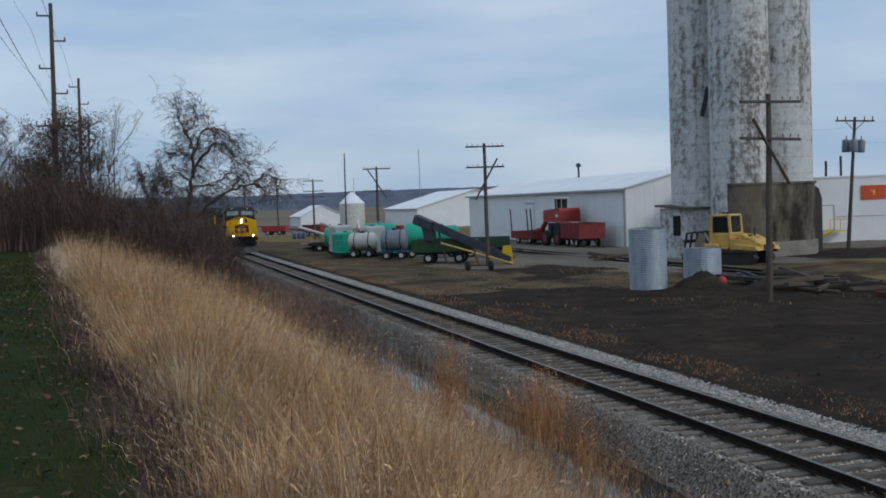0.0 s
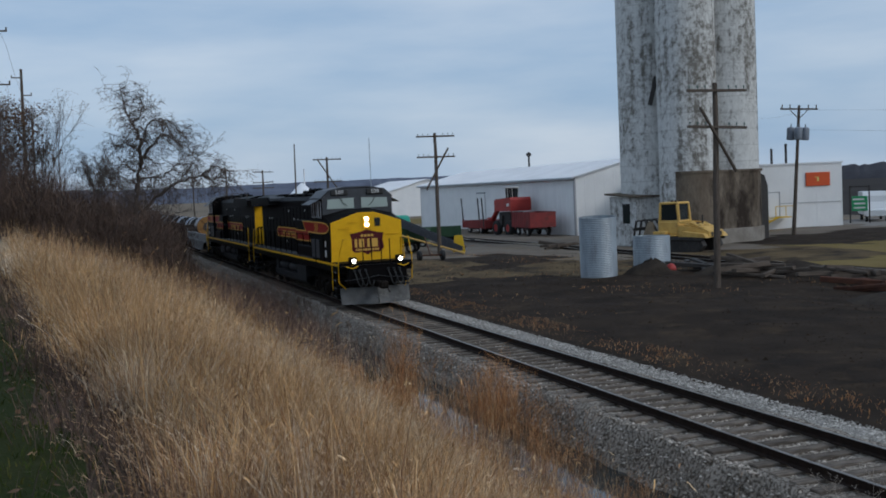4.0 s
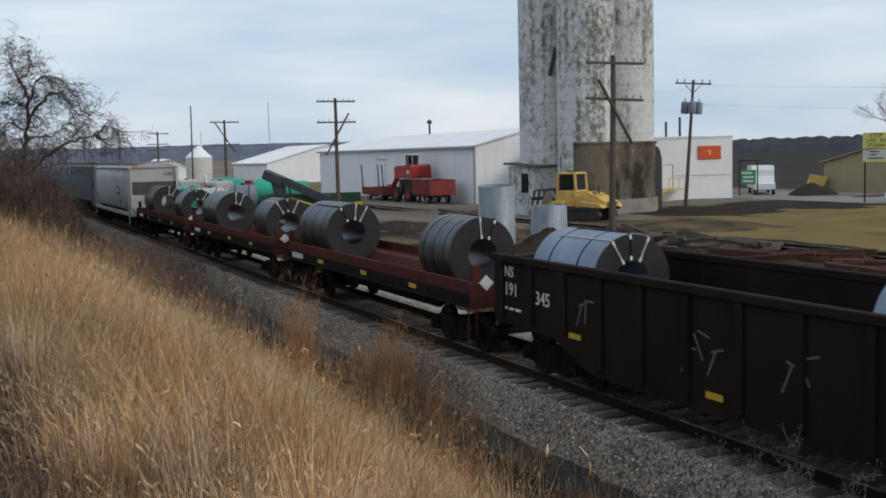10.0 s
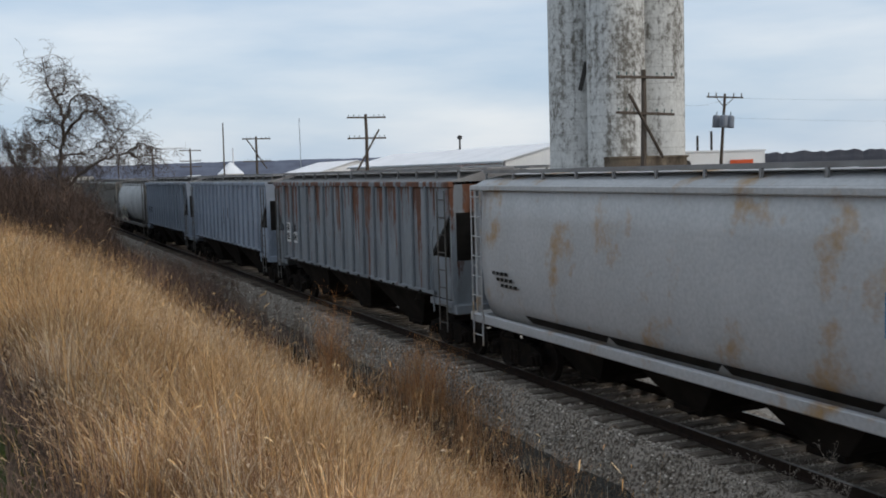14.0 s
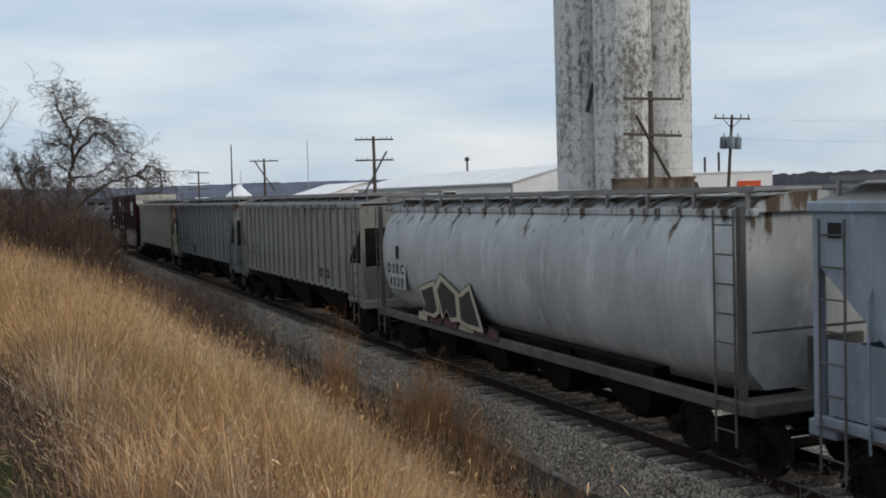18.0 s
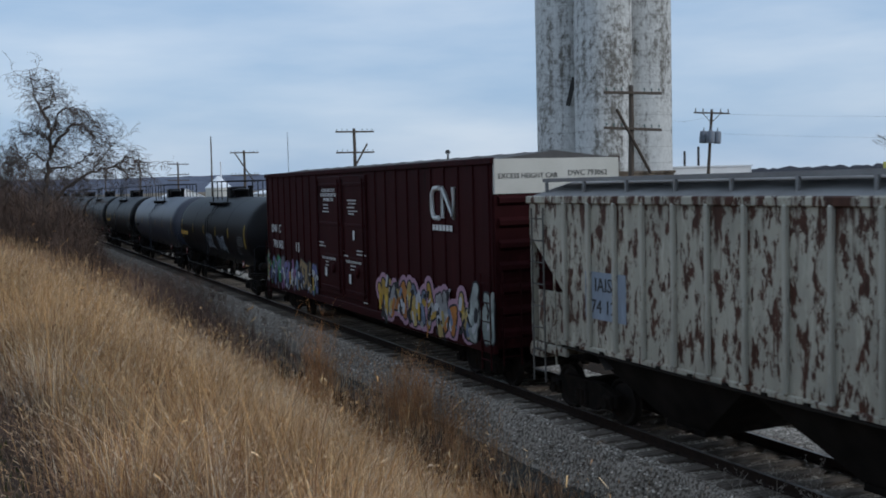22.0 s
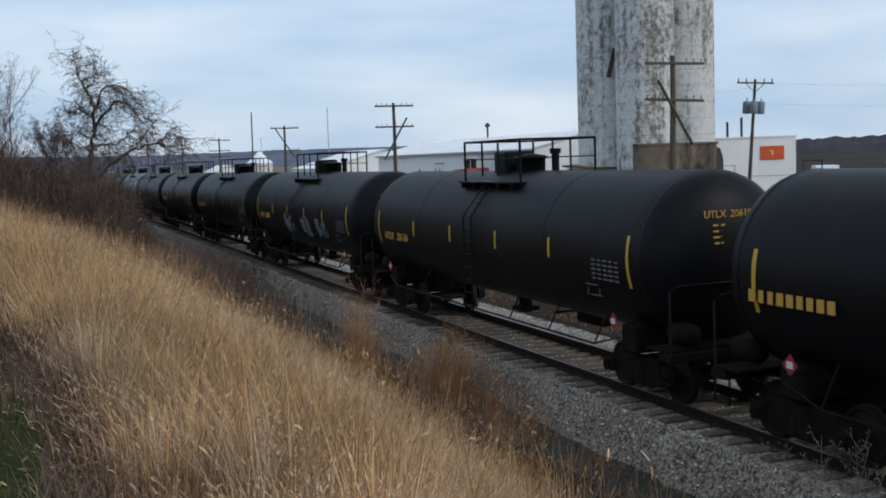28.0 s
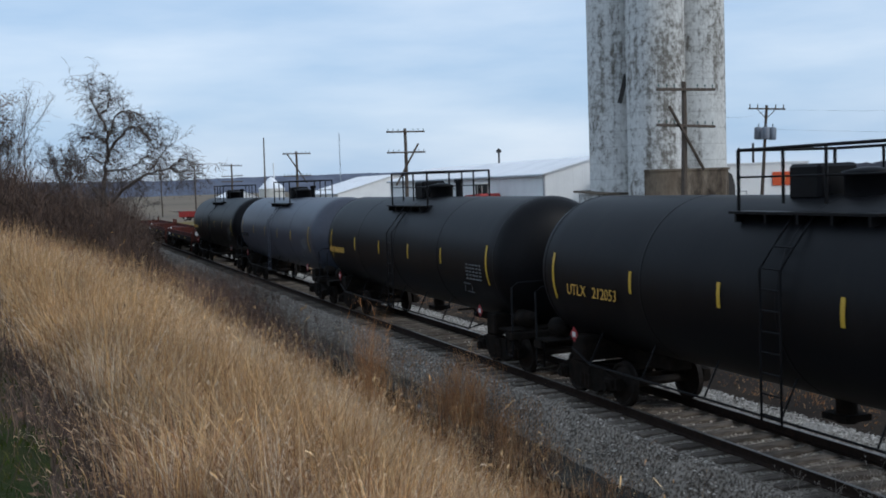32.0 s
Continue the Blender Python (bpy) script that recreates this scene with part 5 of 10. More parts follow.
    freight_truck(car, h - 2.15)
    couplers(car, h)
    return car


def gondola(L):
    h = L / 2
    car = thing("gondola", "sooty black gondola with ribbed sides, carrying coils", "rail car")
    zt = 2.33
    for s in (-1, 1):
        g = Geo()
        g.prism([(-h + 0.75, zt), (h - 0.75, zt), (h - 0.75, 1.05), (h - 3.0, 1.0), (h - 4.2, 0.55), (-h + 4.2, 0.55), (-h + 3.0, 1.0), (-h + 0.75, 1.05)], "x", s * 1.44, s * 1.49)
        g.box((s * 1.49, 0, zt), (0.16, L - 1.4, 0.14), chamfer=0.02)
        side = part("side", g, M_GONDOLA, car)
        n = 13
        for k in range(n):
            y = -h + 1.1 + (L - 2.2) * k / (n - 1)
            zb = 0.62 if abs(y) < h - 4.1 else 1.08
            g = Geo()
            g.box((s * 1.51, y, (zt + zb) / 2), (0.09, 0.16, zt - zb - 0.1), chamfer=0.02)
            part("rib", g, M_GONDOLA, side)
    for d in (-1, 1):
        g = Geo()
        g.box((0, d * (h - 0.78), 1.62), (2.94, 0.06, 1.4))
        # Ends are coloured lighter than the sides to look lit.
        end = part("end", g, M_GONDOLA_END, car, "brown ribbed end, painted lighter as if lit")
        for z in (1.2, 1.55, 1.9, 2.25):
            g = Geo()
            g.box((0, d * (h - 0.72), z), (2.9, 0.12, 0.12), chamfer=0.03)
            part("end_rib", g, M_GONDOLA_END, end)
        for s in (-1, 1):
            g = Geo()
            g.tube([(s * 1.42, d * (h - 0.75), 1.1), (s * 1.46, d * (h - 0.70), 0.45), (s * 1.46, d * (h - 0.35), 0.45), (s * 1.42, d * (h - 0.4), 1.0)], 0.02, 6)
            part("step", g, M_GONDOLA, car)
    g = Geo()
    g.box((0, 0, 1.08), (2.86, L - 1.6, 0.1))
    part("floor", g, M_RUST, car)
    words_on("number", "191", 0.36, M_LETTER, car, Matrix.Translation((-1.492, 14.55 - h, 1.72)) @ NEAR, "white road number")
    words_on("number", "345", 0.36, M_LETTER, car, Matrix.Translation((-1.492, 13.35 - h, 1.66)) @ NEAR)
    words_on("road_mark", "NS", 0.30, M_LETTER, car, Matrix.Translation((-1.492, 14.62 - h, 2.06)) @ NEAR, "white reporting mark")
    bars(car, "stencil", M_LETTER, 14.7, 1.35, h, 3, 0.2, 0.05, 0.06, -1.494)
    for a in (4.0, 8.3, 12.0):
        bars(car, "reflector", M_TANKYEL, a, 0.84 if abs(a - h) < h - 4 else 1.16, h, 1, 0.4, 0.10, 0, -1.53, label="yellow reflector")
    g = Geo()
    for a, z in ((12.1, 1.55), (11.9, 1.62), (9.2, 1.25), (8.9, 1.5), (8.6, 1.3), (7.1, 1.35), (6.8, 1.5)):
        g.box((-1.495, a - h, z), (0.006, 0.035, 0.42), Matrix.Rotation(0.5 * math.sin(a * 9), 3, "X"))
        g.box((-1.495, a - h - 0.12, z + 0.2), (0.006, 0.28, 0.03), Matrix.Rotation(0.3 * math.cos(a * 7), 3, "X"))
    part("chalk_tag", g, M_CHALK, car, "faded white spray tags")
    freight_truck(car, -h + 2.3)
    freight_truck(car, h - 2.3)
    couplers(car, h)
    return car


def bulkhead_flat(L, seed):
    """The red-brown coil flat with a low kerb."""
    h = L / 2
    car = thing("flat_car", "red-brown flat car with a low steel kerb", "rail car", None, "red-brown coil flat cars")
    for s in (-1, 1):
        g = Geo()
        g.box((s * 1.36, 0, 1.28), (0.10, L - 1.4, 0.24), chamfer=0.01)
        g.box((s * 1.40, 0, 1.14), (0.18, L - 1.4, 0.04))
        g.prism([(-h + 2.8, 1.14), (h - 2.8, 1.14), (h - 4.2, 0.62), (-h + 4.2, 0.62)], "x", s * 0.45, s * 0.52)
        part("side_sill", g, M_UNDER, car)
        g = Geo()
        g.box((s * 1.30, 0, 1.52), (0.08, L - 1.6, 0.26), chamfer=0.01)
        part("kerb", g, M_RUST, car)
    g = Geo()
    g.prism([(-1.33, 1.40), (-0.62, 1.40), (-0.30, 1.08), (0.30, 1.08), (0.62, 1.40), (1.33, 1.40), (1.33, 1.32), (0.66, 1.32), (0.34, 1.00), (-0.34, 1.00), (-0.66, 1.32), (-1.33, 1.32)], "y", -h + 0.75, h - 0.75)
    part("deck", g, M_RUST, car, "red-brown deck with a coil trough")
    for d in (-1, 1):
        g = Geo()
        g.box((0, d * (h - 0.75), 1.35), (2.8, 0.12, 0.55), chamfer=0.02)
        for s in (-1, 1):
            g.box((s * 1.2, d * (h - 0.8), 1.75), (0.16, 0.12, 0.5))
            g.tube([(s * 1.40, d * (h - 0.72), 1.2), (s * 1.44, d * (h - 0.68), 0.45), (s * 1.44, d * (h - 0.3), 0.45), (s * 1.40, d * (h - 0.35), 1.2)], 0.022, 6)
        part("end_sill", g, M_RUST, car)
        g = Geo()
        g.tube([(0.75, d * (h - 0.62), 1.45), (0.75, d * (h - 0.52), 1.45)], 0.26, 14)
        part("brake_wheel", g, M_UNDER, car)
    for a in (3.5, 6.8, 10.4):
        bars(car, "reflector", M_TANKYEL, a, 1.28, h, 1, 0.42, 0.11, 0, -1.415, label="yellow reflector")
    bars(car, "road_mark", M_LETTER, 13.3, 1.29, h, 6, 0.14, 0.16, 0.05, -1.415, label="worn white road number", seed=seed)
    g = Geo()
    g.box((-1.0, -h + 0.67, 1.62), (0.24, 0.02, 0.24), Matrix.Rotation(radians(45), 3, "Y"))
    part("placard", g, M_LETTER, car, "white diamond placard")
    freight_truck(car, -h + 2.2)
    freight_truck(car, h - 2.2)
    couplers(car, h)
    return car


def running_boards(car, L, z, width=2.6):
    """Roof hatches and walkways of a covered hopper."""
    h = L / 2
    for s in (-1, 1):
        g = Geo()
        g.box((s * 0.88, 0, z + 0.05), (0.55, L - 1.5, 0.03))
        g.box((s * 1.16, 0, z + 0.06), (0.035, L - 1.5, 0.07))
        wk = part("roof_walkway", g, M_ROOFDUST, car, "grated roof walkway")
        gm = Geo()
        gm.box((0, 0, 0), (0.05, 0.05, 0.30))
        pm = gm.mesh("walkway_post", M_ROOFDUST)
        k = int((L - 1.8) / 1.25)
        for i in range(k + 1):
            part("walkway_post", pm, None, wk, "", pose(s * 1.17, -h + 0.9 + (L - 1.8) * i / k, z - 0.12))
    gm = Geo()
    gm.box((0, 0, 0), (0.75, 1.15, 0.08), chamfer=0.03)
    hm = gm.mesh("roof_hatch", M_ROOFDUST)
    y = -h + 1.6
    while y < h - 1.5:
        part("roof_hatch", hm, None, car, "", pose(0, y, z + 0.04))
        y += 1.35


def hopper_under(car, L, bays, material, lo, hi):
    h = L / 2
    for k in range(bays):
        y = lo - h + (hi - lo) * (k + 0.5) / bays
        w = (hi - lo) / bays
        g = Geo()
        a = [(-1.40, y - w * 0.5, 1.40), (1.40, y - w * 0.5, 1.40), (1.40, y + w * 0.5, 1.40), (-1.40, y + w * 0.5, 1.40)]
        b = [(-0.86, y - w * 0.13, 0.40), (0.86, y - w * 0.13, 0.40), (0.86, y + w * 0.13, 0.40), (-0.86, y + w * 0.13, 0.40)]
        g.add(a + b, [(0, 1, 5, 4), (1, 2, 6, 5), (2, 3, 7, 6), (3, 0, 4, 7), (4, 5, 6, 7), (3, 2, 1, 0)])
        # Chute colour holds grime plus painted shade from the body above.
        chute = part("discharge_chute", g, M_GRIMESHADE, car)
        g = Geo()
        g.box((0, y, 0.34), (1.74, w * 0.24, 0.10))
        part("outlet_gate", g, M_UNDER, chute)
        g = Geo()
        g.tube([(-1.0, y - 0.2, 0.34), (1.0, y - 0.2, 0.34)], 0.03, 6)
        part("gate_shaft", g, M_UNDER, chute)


def ribbed_hopper(L, paint, label, ribs=15, bays=3, seed=0, top=4.03, rib_paint=None):
    h = L / 2
    car = thing("covered_hopper", label, "rail car", None, "covered hopper cars")
    for s in (-1, 1):
        g = Geo()
        cut = [(-h + 0.75, top), (h - 0.75, top), (h - 0.75, 3.38), (h - 2.0, 2.34), (h - 2.0, 1.42), (-h + 2.0, 1.42), (-h + 2.0, 2.34), (-h + 0.75, 3.38)]
        g.prism(cut, "x", s * 1.44, s * 1.48)
        side = part("side_sheet", g, paint, car)
        g = Geo()
        g.box((s * 1.47, 0, top + 0.02), (0.14, L - 1.4, 0.14), chamfer=0.02)
        part("top_chord", g, paint, side)
        g = Geo()
        g.box((s * 1.47, 0, 1.44), (0.10, L - 3.6, 0.10), chamfer=0.02)
        part("side_sill", g, paint, side)
        gm = Geo()
        gm.box((0, 0, 0), (0.10, 0.075, top - 1.5), chamfer=0.022)
        rm = gm.mesh("rib", rib_paint or paint)
        for k in range(ribs):
            y = -h + 2.1 + (L - 4.2) * k / (ribs - 1)
            part("rib", rm, None, side, "", pose(s * 1.515, y, (top + 1.46) / 2))
    # slope sheets and ends
    for d in (-1, 1):
        g = Geo()
        g.add([(-1.43, d * (h - 0.78), 3.45), (1.43, d * (h - 0.78), 3.45), (1.43, d * (h - 3.2), 1.15), (-1.43, d * (h - 3.2), 1.15),
               (-1.43, d * (h - 0.78), 3.40), (1.43, d * (h - 0.78), 3.40), (1.43, d * (h - 3.25), 1.11), (-1.43, d * (h - 3.25), 1.11)],
              [(0, 1, 2, 3), (7, 6, 5, 4), (0, 3, 7, 4), (1, 5, 6, 2), (0, 4, 5, 1), (2, 6, 7, 3)])
        part("slope_sheet", g, M_SLOPE, car)
        g = Geo()
        g.box((0, d * (h - 0.78), 3.72), (2.92, 0.06, 0.66))
        g.box((0, d * (h - 0.85), 1.14), (2.9, 0.5, 0.22), chamfer=0.02)
        for s in (-1, 1):
            g.box((s * 1.40, d * (h - 0.78), 2.3), (0.12, 0.10, 2.3))
            g.box((s * 0.45, d * (h - 0.85), 2.1), (0.10, 0.10, 1.9))
        frame_part = part("end_frame", g, paint, car)
        g = Geo()
        g.box((0, d * (h - 0.98), 1.72), (2.76, 0.05, 1.05))
        part("end_plate", g, paint, frame_part)
        for s in (-1, 1):
            g = Geo()
            g.box((s * 1.40, d * (h - 1.48), 1.84), (0.05, 1.06, 0.98))
            part("corner_plate", g, paint, frame_part)
            g = Geo()
            g.box((s * 1.45, d * (h - 1.40), 1.25), (0.10, 1.3, 0.16), chamfer=0.02)
            part("corner_sill", g, paint, frame_part)
        for s in (-1, 1):
            part("side_ladder", ladder(s * 1.54, d * (h - 1.15), 0.6, 3.9, 0.44, 8), M_SILLGRIME, car)
            g = Geo()
            g.tube([(s * 1.52, d * (h - 1.75), 1.0), (s * 1.54, d * (h - 1.75), 2.9), (s * 1.45, d * (h - 1.75), 3.1)], 0.02, 6)
            part("grab_iron", g, paint, car)
        part("end_ladder", ladder(1.1, d * (h - 0.70), 1.2, 4.0, 0.42, 8, "x"), paint, car)
    g = Geo()
    g.prism([(-1.44, top + 0.08), (1.44, top + 0.08), (0.5, top + 0.34), (-0.5, top + 0.34)], "y", -h + 0.72, h - 0.72)
    part("roof", g, M_ROOFDUST, car)
    for s in (-1, 1):
        g = Geo()
        g.box((s * 1.50, 0, 1.385), (0.12, L - 4.0, 0.03))
        part("sill_flange", g, M_GRIMESHADE, car, "dark flange along the side sill")
        gm = Geo()
        gm.box((0, 0, 0), (0.05, 0.10, 0.06))
        lug = gm.mesh("sill_lug", M_GRIMESHADE)
        for i in range(ribs - 1):
            part("sill_lug", lug, None, car, "", pose(s * 1.53, -h + 2.1 + (L - 4.2) * (i + 0.5) / (ribs - 1), 1.42))
    running_boards(car, L, top + 0.32)
    g = Geo()
    g.box((0, 0, 0.98), (0.5, L - 1.6, 0.3))
    part("centre_sill", g, M_UNDER, car)
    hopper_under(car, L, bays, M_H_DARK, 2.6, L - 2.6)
    freight_truck(car, -h + 1.9)
    freight_truck(car, h - 1.9)
    couplers(car, h)
    return car


def round_hopper(L, paint, label, prof, stripe=False, trim=None):
    """A hopper with smooth curved sides. prof: (half width, height) pairs upwards."""
    h = L / 2
    trim = trim or paint
    car = thing("covered_hopper", label, "rail car", None, "covered hopper cars")
    o = [(-x, z) for x, z in prof] + [(x, z) for x, z in reversed(prof)]
    n = len(o)
    g = Geo()
    zc = 2.9
    seq = [(-h + 0.95, 0.90), (-h + 1.35, 0.965), (-h + 1.9, 1.0), (h - 1.9, 1.0), (h - 1.35, 0.965), (h - 0.95, 0.90)]
    pts = []
    for y, k in seq:
        for x, z in o:
            pts.append((x * k, y, z if z > 3.9 else zc + (z - zc) * (0.55 + 0.45 * k)))
    fs = [(i * n + j, i * n + (j + 1) % n, (i + 1) * n + (j + 1) % n, (i + 1) * n + j) for i in range(len(seq) - 1) for j in range(n)]
    g.add(pts, fs, True)
    g.add(pts[:n], [tuple(range(n))])
    g.add(pts[-n:], [tuple(range(n))[::-1]])
    part("body", g, paint, car)
    for s in (-1, 1):
        g = Geo()
        g.box((s * (prof[-1][0] + 0.02), 0, prof[-1][1] + 0.0), (0.12, L - 1.5, 0.12), chamfer=0.02)
        part("top_chord", g, paint, car)
        g = Geo()
        g.box((s * 1.42, 0, 1.12), (0.14, L - 1.3, 0.20), chamfer=0.02)
        part("side_sill", g, trim, car)
    top = prof[-1][1]
    w = prof[-1][0]
    g = Geo()
    arch = [(w * math.cos(a), top + 0.30 * math.sin(a)) for a in np.linspace(0, math.pi, 13)]
    g.prism(arch, "y", -h + 0.85, h - 0.85)
    part("roof", g, paint, car)
    running_boards(car, L, top + 0.28)
    for d in (-1, 1):
        g = Geo()
        g.box((0, d * (h - 0.72), 1.12), (2.9, 0.5, 0.20), chamfer=0.02)
        for s in (-1, 1):
            g.box((s * 1.38, d * (h - 0.80), 2.6), (0.10, 0.10, 2.9))
        part("end_frame", g, trim, car)
        for s in (-1, 1):
            part("side_ladder", ladder(s * 1.52, d * (h - 1.02), 0.55, 4.0, 0.46, 8), trim, car)
        g = Geo()
        g.tube([(-1.4, d * (h - 0.55), 2.25), (1.4, d * (h - 0.55), 2.25)], 0.022, 6)
        g.box((0.2, d * (h - 0.62), 1.6), (1.0, 0.10, 1.0))
        part("end_rail", g, trim, car)
        if stripe:
            g = Geo()
            x = prof[2][0] * 0.90
            g.box((0, d * (h - 0.94), 2.72), (2 * x, 0.02, 0.80))
            part("end_stripe", g, M_ENDSTRIPE, car, "dark grey stripe across the end")
    g = Geo()
    g.box((0, 0, 0.98), (0.5, L - 1.6, 0.3))
    part("centre_sill", g, M_UNDER, car)
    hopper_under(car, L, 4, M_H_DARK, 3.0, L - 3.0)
    freight_truck(car, -h + 1.9)
    freight_truck(car, h - 1.9)
    couplers(car, h)
    return car


def thick_line(path, w, x):
    """A flat painted stroke with round ends, in the plane x, along points (y, z)."""
    g = Geo()
    for (y0, z0), (y1, z1) in zip(path[:-1], path[1:]):
        d = math.hypot(y1 - y0, z1 - z0) or 1.0
        ny, nz = -(z1 - z0) / d * w / 2, (y1 - y0) / d * w / 2
        g.add([(x, y0 + ny, z0 + nz), (x, y1 + ny, z1 + nz), (x, y1 - ny, z1 - nz), (x, y0 - ny, z0 - nz)], [(0, 1, 2, 3)])
    for y, z in path:
        ring = [(x, y + w / 2 * math.cos(a * math.pi / 5), z + w / 2 * math.sin(a * math.pi / 5)) for a in range(10)]
        g.add(ring, [tuple(range(10))])
    return g


def spray_graffiti(car, y0, y1, z0, z1, letters, seed, cloud, colours, x):
    """A tangle of fat spray-painted shapes: dark edges, coloured fills and pale glints, from y0 to y1."""
    rng = random.Random(seed)
    step = (y1 - y0) / letters
    dark = plain("graffiti_outline", (0.012, 0.012, 0.016), 0.7)
    pale = plain("graffiti_glint", (0.42, 0.43, 0.45), 0.7)
    inks = [surface("spray_paint", c, tuple(q * 0.55 for q in c), 2.2, 0.7, 0, 0, 12, stain=tuple(min(q * 1.5, 0.6) for q in c), stain_scale=1.8, stain_at=(0.55, 0.7)) for c in colours]
    mist = plain("graffiti_mist", cloud, 0.8) if cloud else None
    tall = z1 - z0
    for k in range(letters):
        c = y0 + step * (k + 0.5)
        w = abs(step)
        hi = z1 - rng.uniform(0.0, 0.18) * tall
        lo = z0 + 0.14
        mid = (lo + hi) / 2
        paths = []
        for i in range(3):
            u = c + w * rng.uniform(-0.35, 0.35)
            q = [(u, rng.uniform(lo, mid)), (u + w * rng.uniform(-0.5, 0.5), rng.uniform(lo, hi)), (c + w * rng.uniform(-0.4, 0.4), rng.uniform(mid, hi))]
            paths.append(q)
        wide = w * rng.uniform(0.30, 0.42)
        layers = [(0.10, dark, 0.002 + 0.001 * (k % 2)), (0.0, inks[k % len(inks)], 0.005 + 0.001 * (k % 2))]
        if mist:
            layers.insert(0, (0.34, mist, 0.0005 * (k % 2)))
        for grow, ink, lift in layers:
            g = Geo()
            for i, q in enumerate(paths):
                t = thick_line(q, wide + grow, x - lift - 0.0003 * i)
                g.v, g.f, g.s = g.v + t.v, g.f + [tuple(n + len(g.v) for n in f) for f in t.f], g.s + t.s
            g.v = [(px, py, max(pz, z0)) for px, py, pz in g.v]
            part("graffiti_shape" if ink is not dark else "graffiti_edge", g, ink, car, "fat spray-painted graffiti shape" if ink is not dark and ink is not mist else "")
        for q in range(9):
            y, z = c + rng.uniform(-0.4, 0.4) * w, rng.uniform(lo, hi - 0.1)
            g = thick_line([(y, z), (y + rng.uniform(-0.16, 0.16), z + rng.uniform(-0.25, 0.25))], rng.uniform(0.04, 0.20), x - 0.009 - 0.001 * q)
            part("graffiti_mark", g, rng.choice((pale, dark, dark, inks[(k + 2) % len(inks)], inks[(k + 1) % len(inks)])), car)


def boxcar(L):
    h = L / 2
    car = thing("boxcar", "maroon double-door boxcar with colourful graffiti", "rail car")
    zb, zt = 0.95, 4.86
    for s in (-1, 1):
        g = Geo()
        g.box((s * 1.50, 0, (zb + zt) / 2), (0.05, L - 1.5, zt - zb))
        side = part("side", g, M_BOX, car)
        gm = Geo()
        gm.box((0, 0, 0), (0.06, 0.09, zt - zb - 0.15), chamfer=0.015)
        pm = gm.mesh("side_post", M_BOX)
        for k in range(25):
            y = -h + 0.9 + (L - 1.8) * k / 24
            if not (8.15 < y + h < 12.7):
                part("side_post", pm, None, side, "", pose(s * 1.53, y, (zb + zt) / 2))
        g = Geo()
        g.box((s * 1.52, 0, zt - 0.02), (0.12, L - 1.4, 0.14), chamfer=0.02)
        g.box((s * 1.52, 0, zb), (0.12, L - 1.4, 0.22), chamfer=0.02)
        part("rail_beam", g, M_BOX, side)
        for a, b in ((8.24, 10.30), (10.34, 12.60)):
            g = Geo()
            g.box((s * 1.55, (a + b) / 2 - h, 2.95), (0.07, b - a, 3.5), chamfer=0.02)
            door = part("door", g, M_BOX, car, "plug door")
            for z in (1.4, 2.35, 3.3, 4.45):
                g = Geo()
                g.box((s * 1.59, (a + b) / 2 - h, z), (0.04, b - a - 0.15, 0.10), chamfer=0.015)
                part("door_rail", g, M_BOX, door)
            for q in (a + 0.16, b - 0.16):
                g = Geo()
                g.tube([(s * 1.62, q - h, 1.3), (s * 1.62, q - h, 4.6)], 0.025, 6)
                part("lock_bar", g, M_BOX, door)
            g = Geo()
            g.lathe([(0.16, s * 1.60), (0.16, s * 1.63), (0.13, s * 1.66), (0.01, s * 1.66)], "x", 16, (0, a + 0.75 - h, 2.0))
            part("hand_wheel", g, M_BOX, door)
    for d in (-1, 1):
        g = Geo()
        g.box((0, d * (h - 0.72), 2.55), (3.0, 0.06, 3.2))
        end = part("end", g, M_BOX, car, "ribbed steel end")
        for k in range(7):
            g = Geo()
            z = 1.15 + 0.46 * k
            g.prism([(d * (h - 0.70), z), (d * (h - 0.60), z + 0.07), (d * (h - 0.60), z + 0.16), (d * (h - 0.70), z + 0.24)], "x", -1.42, 1.42)
            part("end_rib", g, M_BOX, end)
        g = Geo()
        g.box((0, d * (h - 0.70), 4.52), (3.0, 0.08, 0.72))
        part("end_panel", g, M_BOXTOP, car, "cream painted upper end panel")
        face = FRONT if d < 0 else Matrix.Rotation(math.pi, 4, "Z") @ FRONT
        words_on("end_lettering", "EXCESS HEIGHT CAR", 0.15, M_BLACK, car, Matrix.Translation((d * 0.72, d * (h - 0.655), 4.52)) @ face)
        words_on("end_lettering", "DWC 793062", 0.17, M_BLACK, car, Matrix.Translation((-d * 0.72, d * (h - 0.655), 4.56)) @ face)
        part("end_ladder", ladder(-1.2, d * (h - 0.58), 0.6, 2.6, 0.42, 5, "x"), M_BOX, car)
        for s in (-1, 1):
            part("side_ladder", ladder(s * 1.6, d * (h - 1.0), 0.5, 2.5, 0.42, 5), M_BOX, car)
    g = Geo()
    g.prism([(-1.55, zt), (1.55, zt), (0.0, zt + 0.18)], "y", -h + 0.68, h - 0.68)
    roof = part("roof", g, M_BOXROOF, car, "dull grey steel roof")
    gm = Geo()
    gm.prism([(-1.50, zt + 0.004), (1.50, zt + 0.004), (0.0, zt + 0.195)], "y", -0.03, 0.03)
    seam = gm.mesh("roof_seam", M_BOXROOF)
    for k in range(16):
        part("roof_seam", seam, None, roof, "", pose(0, -h + 0.9 + (L - 1.8) * k / 15, 0))
    g = Geo()
    g.box((0, 0, 0.82), (0.6, L - 1.6, 0.35))
    g.box((0, 0, 0.75), (2.2, 5.0, 0.2))
    part("centre_sill", g, M_UNDER, car)
